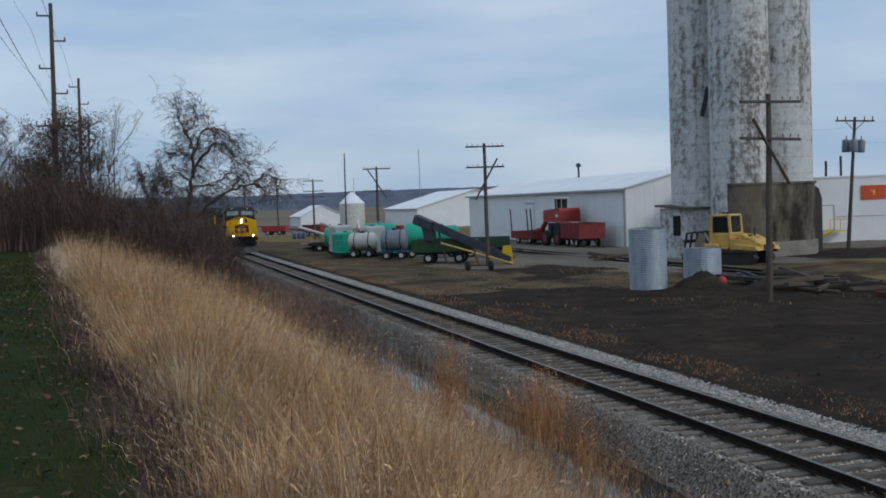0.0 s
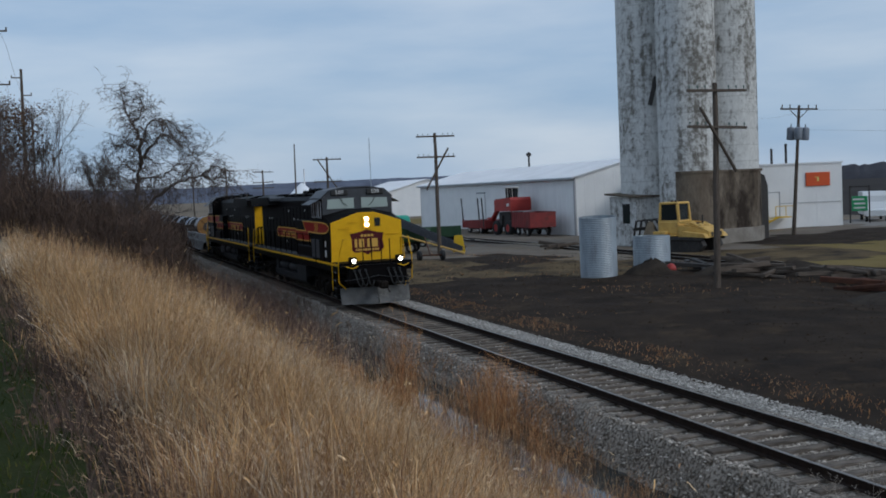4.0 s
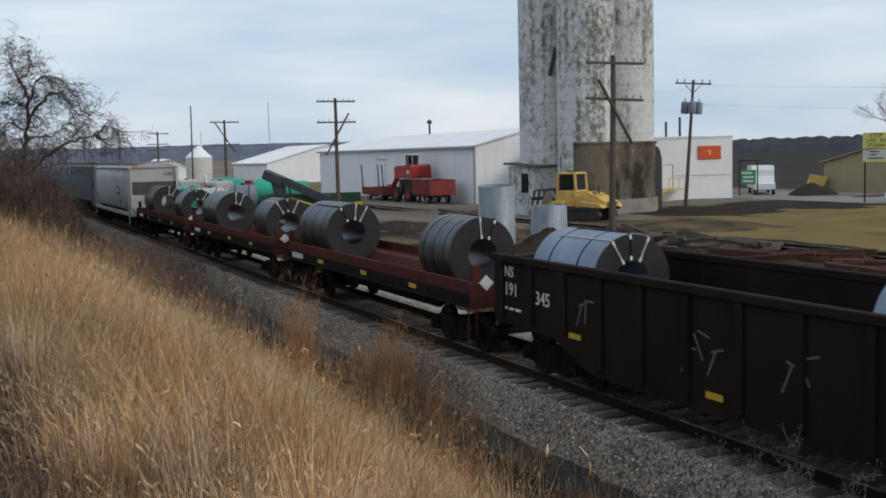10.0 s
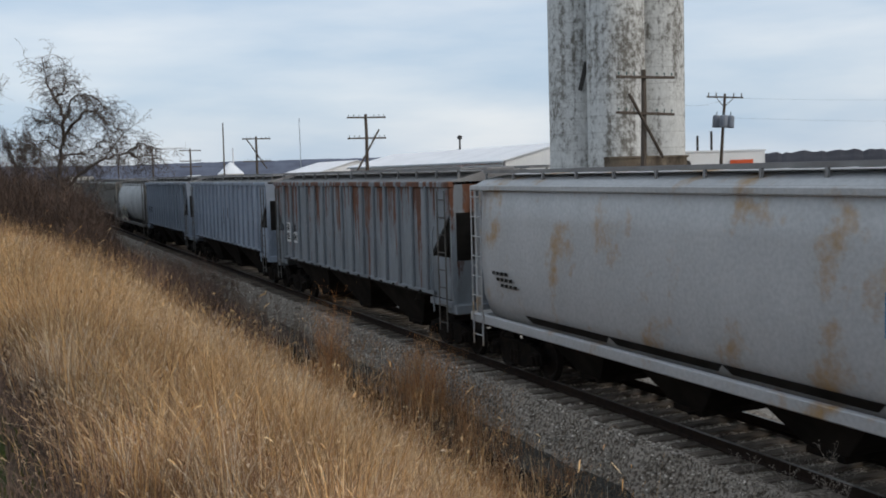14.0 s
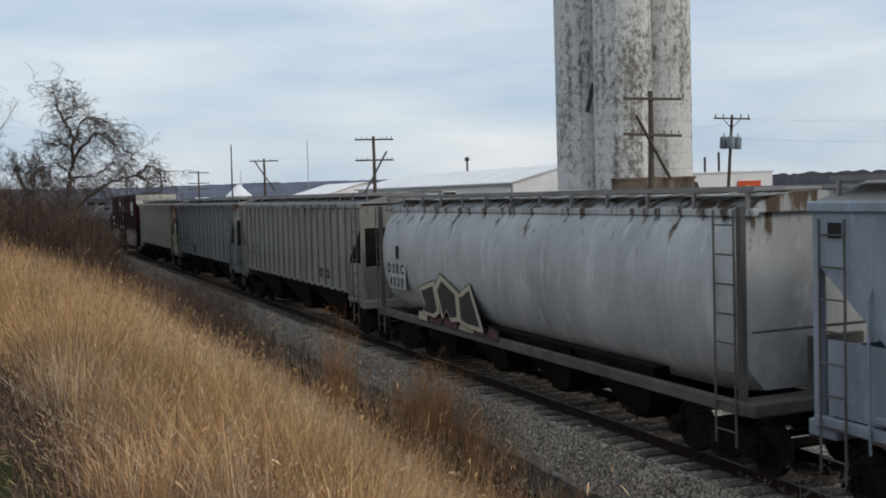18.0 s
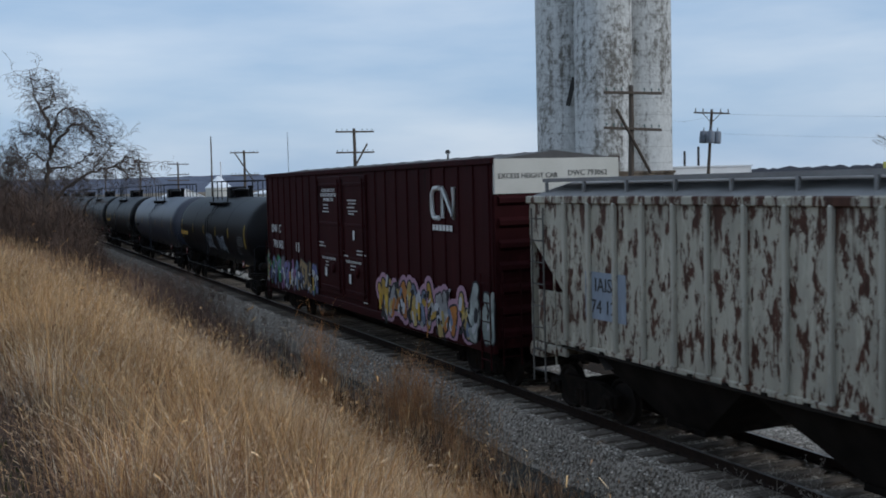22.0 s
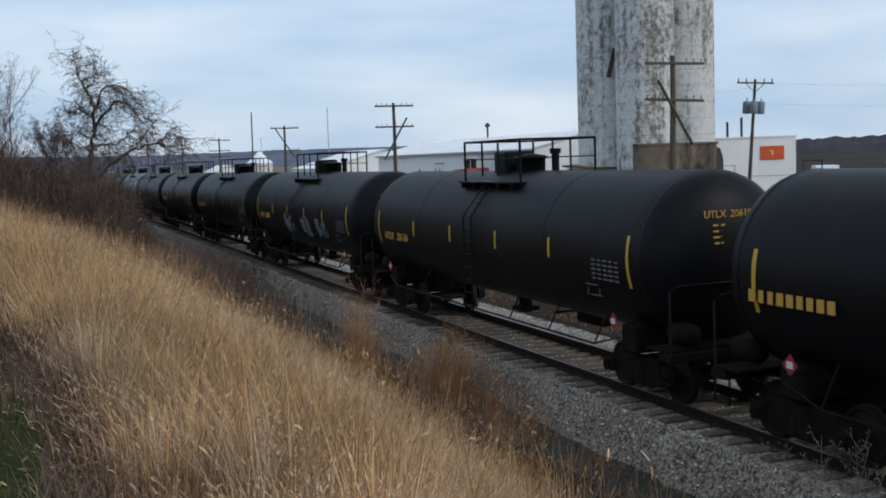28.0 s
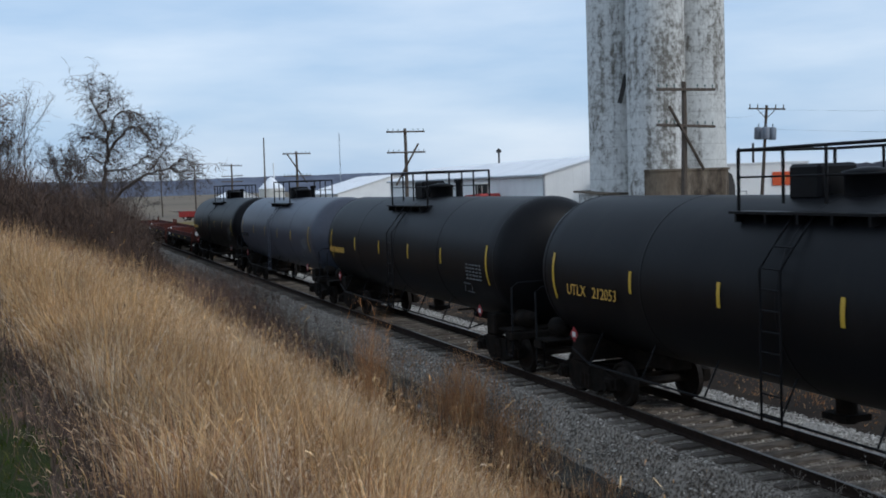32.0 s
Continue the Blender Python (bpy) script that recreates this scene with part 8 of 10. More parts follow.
    h = rng.uniform(0.03, 0.15, n) * (0.7 + 0.3 * np.sin(p[:, 1] * 0.8))
    a = rng.uniform(0, 6.3, n)
    lean = np.stack([np.cos(a), np.sin(a), np.zeros(n)], -1) * (h * 0.6)[:, None]
    blades("verge_weeds", p, h, np.full(n, 0.018), lean, M_REDWEED, "low brown weeds along the far ballast edge", "weeds", 78, 0.3)
    # scraps of dead grass over the earth beyond the track
    p, rng = scatter(5200, 15.2, 33, 34, 95, 79)
    n = len(p)
    keep = np.sin(p[:, 0] * 0.5 + 0.35 * p[:, 1]) * np.sin(p[:, 1] * 0.22 - 0.3 * p[:, 0]) > rng.uniform(-0.1, 0.7, n)
    p = p[keep]
    n = len(p)
    h = rng.uniform(0.05, 0.2, n)
    a = rng.uniform(0, 6.3, n)
    lean = np.stack([np.cos(a), np.sin(a), np.zeros(n)], -1) * h[:, None]
    blades("dead_turf", p, h, np.full(n, 0.022), lean, M_REDWEED, "scraps of dead grass on the bare earth", "dry grass", 82)


def dried_stalks():
    """Tall branched stalks of last year's weeds at the foot of the ballast."""
    rng = random.Random(11)
    for k in range(11):
        x, y, h = 9.05 + rng.uniform(0, 0.35), 8.5 + 0.24 * k + rng.uniform(-0.1, 0.1), rng.uniform(1.45, 2.05)
        w = thing("dried_weed", "pale branched dry weed stalk beside the ballast", "weed", pose(x, y, float(land(x, y)) - 0.05), "dried weed stalks by the track")
        g = Geo()
        lean = Vector((rng.uniform(-0.12, 0.12), rng.uniform(-0.15, 0.15), 1))
        path = [lean * (h * q / 4) + Vector((rng.gauss(0, 0.015), rng.gauss(0, 0.015), 0)) for q in range(5)]
        g.tube(path, 0.006, 5, 0.002)
        heads = []
        for q in range(15):
            u = rng.uniform(0.35, 1.0)
            i = min(int(u * 4), 3)
            s = path[i].lerp(path[i + 1], u * 4 - i)
            a = rng.uniform(0, 6.3)
            l = rng.uniform(0.10, 0.34) * (1.25 - u * 0.6)
            e = s + Vector((math.cos(a) * l, math.sin(a) * l, l * rng.uniform(0.6, 1.3)))
            m = s.lerp(e, 0.5) + Vector((math.cos(a), math.sin(a), -0.3)) * l * 0.12
            g.tube([s, m, e], 0.003, 3, 0.0012, caps=False)
            heads.append(e)
            for r in range(2):
                f = m + Vector((rng.gauss(0, 0.07), rng.gauss(0, 0.07), rng.uniform(0.03, 0.12)))
                g.tube([m, f], 0.0018, 3, 0.001, caps=False)
                heads.append(f)
        part("stem", g, M_PALESTALK, w)
        g = Geo()
        for e in heads:
            for r in range(2):
                c = e + Vector((rng.gauss(0, 0.012), rng.gauss(0, 0.012), rng.gauss(0, 0.012)))
                q = rng.uniform(0.005, 0.011)
                g.add([c + Vector(d) * q for d in ((1, 0, 0), (-0.5, 0.9, 0), (-0.5, -0.9, 0), (0, 0, 1.5))], [(0, 1, 3), (1, 2, 3), (2, 0, 3), (0, 2, 1)])
        part("seed_heads", g, M_PALESTALK, w)


def lawn_blades():
    rng = np.random.default_rng(90)
    n = 30000
    y = 3 + 42 * rng.uniform(size=n) ** 1.5
    x = lawn_edge(y) - 6.5 * rng.uniform(size=n) ** 1.2 + 0.25
    p = np.stack([x, y, land(x, y) - 0.01], -1)
    h = rng.uniform(0.03, 0.09, n)
    a = rng.uniform(0, 6.3, n)
    lean = np.stack([np.cos(a), np.sin(a), np.zeros(n)], -1) * (h * 0.6)[:, None]
    blades("lawn_grass", p, h, 0.006 + 0.0006 * y, lean, M_GREEN, "short green lawn grass with bare patches", "grass", 91)
    n = 700
    y = rng.uniform(4, 40, n)
    x = lawn_edge(y) - np.abs(rng.normal(0, 1.6, n)) + 0.3
    z = land(x, y) + 0.03
    a = rng.uniform(0, 6.3, n)
    r = rng.uniform(0.02, 0.05, n)
    c = np.stack([x, y, z], -1)
    u = np.stack([np.cos(a), np.sin(a), rng.uniform(-0.4, 0.4, n)], -1) * r[:, None]
    w = np.stack([-np.sin(a), np.cos(a), rng.uniform(-0.4, 0.4, n)], -1) * (r * 0.7)[:, None]
    v = np.stack([c - u, c - w, c + u, c + w], 1).reshape(-1, 3)
    f = np.arange(n * 4).reshape(-1, 4)
    tagged(new("fallen_leaves", raw_mesh("fallen_leaves", v, f, M_LEAF)), "scattered brown fallen leaves on the lawn", "leaves", kind="stuff")


def brush_top(x):
    return np.interp(x, [-16, -8, -4, -1, 1.5, 4.4, 5.4, 6.0, 7.0, 8.6], [9.2, 9.0, 8.9, 7.4, 6.2, 5.0, 4.3, 2.7, 1.5, 0.5])


def brush():
    """The tangle of bare shrubs along the bank: arching stems with side twigs, densest towards the ground."""
    rng = np.random.default_rng(101)
    for n, x0, x1, y0, y1, k in ((5200, -15, -3, 52, 84, 1.0), (7600, -4.5, 7.0, 52, 86, 1.0), (1700, 2.0, 9.0, 86, 135, 0.9), (1100, -3.0, 6.4, 46, 56, 0.0)):
        y = rng.uniform(y0, y1, n)
        x = rng.uniform(x0, x1, n)
        b = np.stack([x, y, land(x, y)], -1)
        top = brush_top(x * 62 / np.maximum(y, 50)) - b[:, 2] if k else np.full(n, 1.5)
        top = np.clip(top * (0.82 + 0.18 * np.sin(x * 1.3 + y * 0.5) * np.sin(y * 0.8)), 0.5, 9)
        h = top * (0.3 + 0.7 * rng.uniform(size=n) ** 0.9)
        a = rng.uniform(0, 6.3, n)
        d = np.stack([np.cos(a), np.sin(a), np.zeros(n)], -1) * (h * rng.uniform(0.08, 0.4, n))[:, None]
        up = np.array([0, 0, 1.0])
        m = b + d * 0.35 + up * (h * 0.6)[:, None]
        t = b + d + up * h[:, None]
        S, E, W = [b, m], [m, t], [np.full(n, 0.017), np.full(n, 0.011)]
        for q in range(10):
            u = rng.uniform(0.25, 1.0, n)[:, None]
            s = np.where(u < 0.6, b + (m - b) * (u / 0.6), m + (t - m) * ((u - 0.6) / 0.4))
            S.append(s)
            E.append(s + np.stack([rng.normal(0, 1, n), rng.normal(0, 1, n), rng.uniform(0.0, 1.3, n)], -1) * np.clip(h * 0.17, 0.15, 0.7)[:, None])
            W.append(np.full(n, 0.008))
        S, E, W = np.concatenate(S), np.concatenate(E), np.concatenate(W)
        q = rng.uniform(0, 6.3, len(S))
        sd = np.stack([np.cos(q), np.sin(q), np.zeros(len(S))], -1) * (W * 1.4)[:, None]
        v = np.stack([S - sd, S + sd, E], 1).reshape(-1, 3)
        tagged(new("brush", raw_mesh("brush", v, np.arange(len(v)).reshape(-1, 3), M_THICKET)), "dense tangle of bare brown shrubs", "brush", kind="stuff")


def bare_tree(m, height, spread, seed, label, depth=6, leaves=0, droop=0.0, trunk_share=0.28, r0=None, wide=1.0, twigs=1):
    """A leafless tree: trunk and limbs forking into fine twigs."""
    rng = random.Random(seed)
    t = thing("tree", label, "tree", m)
    trunk, crown, tips = Geo(), Geo(), []
    r0 = r0 or height * 0.016

    def grow(p, d, length, r, level):
        n = 3 if level < 3 else 2
        pts = [p]
        q, dd = p.copy(), d.copy()
        for k in range(n):
            dd = (dd + Vector((rng.gauss(0, 0.16), rng.gauss(0, 0.16), rng.gauss(0.03 - droop * level * 0.1, 0.12)))).normalized()
            q = q + dd * (length / n)
            pts.append(q.copy())
        (trunk if level < 2 else crown).tube(pts, r, 7 if level < 2 else (5 if level < 4 else 3), r * 0.62, caps=False)
        if level >= 2:
            for at in pts[1:]:
                for k in range(twigs):
                    e = at + Vector((rng.gauss(0, 1), rng.gauss(0, 1), rng.gauss(0.25, 0.8))) * length * 0.33
                    crown.tube([at, at.lerp(e, 0.5) + Vector((0, 0, rng.gauss(0, 0.06))), e], max(r * 0.35, 0.006), 3, 0.004, caps=False)
        if level >= depth:
            tips.append(q)
            return
        for k in range(rng.choice((2, 3, 3)) if level < 4 else rng.choice((2, 2, 3))):
            a = rng.uniform(0, 6.283)
            tilt = rng.uniform(0.3, 0.85) * spread
            s = Vector((math.cos(a), math.sin(a), 0))
            nd = (dd * math.cos(tilt) + s * math.sin(tilt) + Vector((0, 0, 0.10 - droop * 0.12))).normalized()
            at = pts[-1] if k == 0 else pts[rng.choice((-1, -2))]
            grow(at.copy(), nd, length * rng.uniform(0.62, 0.85), r * 0.60, level + 1)

    grow(Vector((0, 0, -0.2)), Vector((0.05, 0, 1)), height * trunk_share, r0, 0)
    top = max(p[2] for p in crown.v)
    k = height / top
    for q in (trunk, crown):
        q.v = [(a * k * wide, b * k * wide, c * k) for a, b, c in q.v]
    tips = [Vector((p.x * k * wide, p.y * k * wide, p.z * k)) for p in tips]
    part("trunk", trunk, M_BARK, t)
    part("crown", crown, M_BARK, t, "fine bare twigs")
    if leaves:
        g = Geo()
        for k in range(leaves):
            c = rng.choice(tips) + Vector((rng.gauss(0, 0.25), rng.gauss(0, 0.25), rng.gauss(0, 0.25)))
            u = Vector((rng.gauss(0, 1), rng.gauss(0, 1), rng.gauss(0, 1))).normalized() * 0.05
            w = u.cross(Vector((rng.gauss(0, 1), rng.gauss(0, 1), rng.gauss(0, 1)))).normalized() * 0.035
            g.add([c - u, c - w, c + u, c + w], [(0, 1, 2, 3)])
        part("dead_leaves", g, M_LEAF, t, "clinging dead leaves")
    return t


def arching_tree(m):
    """A leaning bare tree whose limbs arch over to one side and hang in fine drooping twigs."""
    rng = random.Random(12)
    t = thing("tree", "bare tree with arching limbs in the trackside brush", "tree", m)
    limbs = (((0.0, -0.2), (-0.1, 2.6), (0.0, 4.0), (0.2, 5.2), (0.35, 5.9)), ((0.35, 5.9), (0.5, 7.1), (0.45, 7.7), (0.15, 8.3), (-0.1, 9.1), (-0.15, 10.2)),
             ((0.35, 5.9), (0.9, 6.8), (1.6, 7.5), (2.3, 7.4), (2.7, 7.0)), ((0.1, 3.2), (1.4, 4.3), (2.5, 4.9), (3.7, 5.2), (4.7, 5.6), (5.6, 5.3)),
             ((0.2, 5.2), (1.5, 5.2), (2.3, 5.9), (3.1, 6.4)), ((0.1, 5.6), (-0.5, 6.0), (-1.2, 5.7), (-1.6, 5.3)), ((0.45, 7.1), (1.1, 8.3), (1.8, 8.4), (2.4, 8.0), (2.8, 7.5)),
             ((0.15, 8.3), (0.6, 9.0), (0.5, 9.6)), ((2.5, 4.9), (3.0, 5.7), (3.6, 6.4)), ((3.7, 5.2), (4.4, 4.7), (5.0, 4.6)), ((0.0, 3.6), (-0.9, 4.6), (-1.5, 4.9)), ((0.4, 6.6), (-0.4, 7.2), (-1.0, 7.0)))
    trunk, crown = Geo(), Geo()

    def twig(p, d, length, r, level):
        q, pts = p, [p]
        for k in range(3):
            d = (d + Vector((rng.gauss(0, 0.35), rng.gauss(0, 0.35), rng.gauss(-0.16, 0.25)))).normalized()
            q = q + d * (length / 3)
            pts.append(q)
        crown.tube(pts, r, 3, 0.006, caps=False)
        if level:
            for k in range(4):
                i = rng.choice((1, 2, 3))
                twig(pts[i], (d + Vector((rng.gauss(0, 0.8), rng.gauss(0, 0.8), rng.gauss(0, 0.6)))).normalized(), length * rng.uniform(0.4, 0.75), r * 0.6, level - 1)
    for k, limb in enumerate(limbs):
        side = rng.uniform(-0.35, 0.35)
        path = []
        for i in range(len(limb) - 1):
            for j in range(4):
                u = j / 4
                x, z = (limb[i][c] + (limb[i + 1][c] - limb[i][c]) * u for c in (0, 1))
                path.append(Vector((x + rng.gauss(0, 0.05), (side * (i + u) if k else 0) + rng.gauss(0, 0.05), z + rng.gauss(0, 0.05))))
        path.append(Vector((limb[-1][0], side * (len(limb) - 1) if k else 0, limb[-1][1])))
        (trunk if k == 0 else crown).tube(path, 0.16 if k == 0 else (0.10 if k < 4 else 0.06), 7 if k < 4 else 5, 0.085 if k == 0 else 0.015, caps=False)
        for i, p in enumerate(path):
            if k == 0 and i < 9:
                continue
            for j in range(3 if k else 2):
                d = (path[min(i + 1, len(path) - 1)] - path[max(i - 1, 0)]).normalized()
                twig(p, (d * 0.5 + Vector((rng.gauss(0, 0.7), rng.gauss(0, 0.7), rng.gauss(0.25, 0.6)))).normalized(), rng.uniform(0.5, 1.25), 0.016, 2)
    part("trunk", trunk, M_BARK, t)
    part("crown", crown, M_BARK, t, "fine drooping bare twigs")
    return t


meadow()
ditch_weeds()
dried_stalks()
lawn_blades()
brush()
arching_tree(pose(3.45, 60, 0.6, 0, 0, -16))
bare_tree(pose(-0.6, 62, 1.6), 9.4, 0.4, 15, "thin bare sapling in the brush", 4, 0, 0, 0.3, 0.06, 0.8, 2)
bare_tree(pose(-4.9, 56, 2.0, 0, 0, 100), 8.4, 0.8, 23, "tree with clinging brown leaves in the brush", 6, 2600, 0, 0.24, 0.09, 1.0, 3)
bare_tree(pose(-8.6, 60, 2.0, 0, 0, 20), 8.0, 0.8, 31, "tree with clinging brown leaves in the brush", 6, 2600, 0, 0.24, 0.09, 1.0, 3)
bare_tree(pose(-6.9, 58, 2.0, 0, 0, 150), 8.6, 0.75, 52, "dense bare tree in the brush", 6, 1200, 0, 0.22, 0.08, 1.0, 3)
bare_tree(pose(-3.2, 60, 2.0, 0, 0, 210), 7.8, 0.75, 53, "dense bare tree in the brush", 6, 900, 0, 0.22, 0.08, 1.0, 3)
bare_tree(pose(-2.4, 66, 2.0, 0, 0, 70), 7.4, 0.7, 35, "small bare tree in the brush", 5, 400, 0, 0.24, 0.07, 1.0, 3)
bare_tree(pose(0.9, 66, 1.4, 0, 0, 200), 6.6, 0.7, 36, "small bare tree in the brush", 5, 0, 0, 0.24, 0.06, 1.0, 3)
bare_tree(pose(5.2, 74, 0.5, 0, 0, 10), 6.4, 0.9, 38, "small bare tree in the brush", 5, 0, 0.2, 0.24, 0.07, 1.0, 3)

# ---- yard and far side ----
M_GALV = surface("galvanised_steel", (0.38, 0.43, 0.47), (0.28, 0.32, 0.355), 3.5, 0.5, 0.35, 0, 30, stain=(0.24, 0.26, 0.28), stain_scale=2.2, stretch=(1, 1, 0.3))
M_DOZER = surface("worn_machine_yellow", (0.62, 0.40, 0.105), (0.50, 0.30, 0.07), 2.2, 0.6, 0, 0, 18, stain=(0.20, 0.13, 0.06), stain_scale=1.8, stain_at=(0.6, 0.75))
M_DARKMETAL = surface("black_greasy_metal", (0.022, 0.020, 0.019), (0.04, 0.034, 0.03), 4, 0.7)
M_MACHRED = surface("machine_red", (0.36, 0.030, 0.022), (0.28, 0.022, 0.018), 1.5, 0.55, stain=(0.16, 0.035, 0.025), stain_scale=1.0)
M_WAGONRED = surface("faded_wagon_red", (0.25, 0.030, 0.028), (0.18, 0.025, 0.024), 1.5, 0.7, stain=(0.10, 0.03, 0.025), stain_scale=0.9)
M_MINT = surface("mint_green_poly", (0.030, 0.42, 0.27), (0.025, 0.35, 0.22), 1.0, 0.45)
M_POLYWHITE = surface("milky_poly_tank", (0.60, 0.58, 0.53), (0.50, 0.48, 0.43), 1.5, 0.5)
M_TANKGREY = surface("blue_grey_steel_tank", (0.20, 0.225, 0.27), (0.15, 0.17, 0.2), 1.4, 0.5)
M_FARMGREEN = surface("farm_machine_green", (0.030, 0.085, 0.030), (0.022, 0.06, 0.022), 2, 0.6)
M_BLUEFRAME = plain("blue_frame_paint", (0.03, 0.09, 0.20), 0.6)
M_RUBBER = plain("tyre_rubber", (0.018, 0.018, 0.018), 0.85)
M_BELT = surface("dark_conveyor_steel", (0.055, 0.062, 0.075), (0.04, 0.045, 0.055), 2, 0.6)
M_ORANGE = surface("orange_sign", (0.62, 0.085, 0.012), (0.56, 0.075, 0.012), 1.0, 0.6)
M_STAIRYEL = plain("safety_yellow", (0.66, 0.42, 0.01), 0.6)
M_TAN = surface("tan_metal_siding", (0.36, 0.30, 0.18), (0.32, 0.265, 0.16), 0.6, 0.7)
M_TANROOF = surface("dull_tan_roof", (0.26, 0.235, 0.19), (0.2, 0.18, 0.15), 0.5, 0.7)
M_SIGNGREEN = plain("green_sign_face", (0.02, 0.26, 0.09), 0.6)
M_SIGNYEL = plain("pale_yellow_sign_face", (0.62, 0.58, 0.16), 0.6)
M_CARWHITE = plain("white_car_paint", (0.68, 0.69, 0.70), 0.3)
M_PILE = surface("dark_earth_pile", (0.030, 0.024, 0.02), (0.05, 0.04, 0.03), 1.5, 0.95, 0, 0.05, 8)
M_RUSTSTEEL = surface("rusted_scrap", (0.105, 0.048, 0.032), (0.06, 0.035, 0.028), 3, 0.85, 0, 0.01, 25)
M_OLDWOOD = surface("old_grey_timber", (0.13, 0.105, 0.085), (0.07, 0.055, 0.045), 4, 0.9, 0, 0.01, 30, stretch=(1, 0.3, 1))
M_ROAD = surface("pale_gravel_lot", (0.27, 0.25, 0.23), (0.21, 0.195, 0.18), 0.5, 0.95, 0, 0.02, 8)
YARD = -0.5


def on_land(x, y, turn=0.0, dz=0.0):
    return pose(x, y, float(land(x, y)) + dz, 0, 0, turn)


def wheel(parent, p, r, w, rim, along="x"):
    g = Geo()
    g.lathe([(r * 0.55, -w / 2), (r * 0.92, -w / 2), (r, -w * 0.3), (r, w * 0.3), (r * 0.92, w / 2), (r * 0.55, w / 2), (r * 0.55, -w / 2)], along, 22, p)
    t = part("tyre", g, M_RUBBER, parent)
    g = Geo()
    g.lathe([(0.01, -w * 0.3), (r * 0.3, -w * 0.34), (r * 0.54, -w * 0.42), (r * 0.54, w * 0.42), (r * 0.3, w * 0.34), (0.01, w * 0.3)], along, 18, p)
    part("rim", g, rim, t)


def culvert(x, y, r, h, lean):
    g = Geo()
    n = int(h / 0.045)
    prof = [(r + 0.010 * (1 if k % 2 else -1), h * k / n) for k in range(n + 1)]
    g.lathe(prof, "z", 40, smooth=False)
    g.lathe([(a - 0.02, b) for a, b in prof], "z", 36)
    g.lathe([(r - 0.02, h), (r + 0.013, h)], "z", 36, smooth=False)
    return solid("culvert_pipe", g, M_GALV, "corrugated galvanised culvert pipe standing on end", "pipe", on_land(x, y, 0, -0.05) @ pose(0, 0, 0, lean, -lean * 0.6, 0), "culvert pipes standing in the yard")


culvert(25.6, 48.2, 0.95, 3.15, 2.6)
culvert(29.1, 48.8, 0.98, 1.95, -1.0)


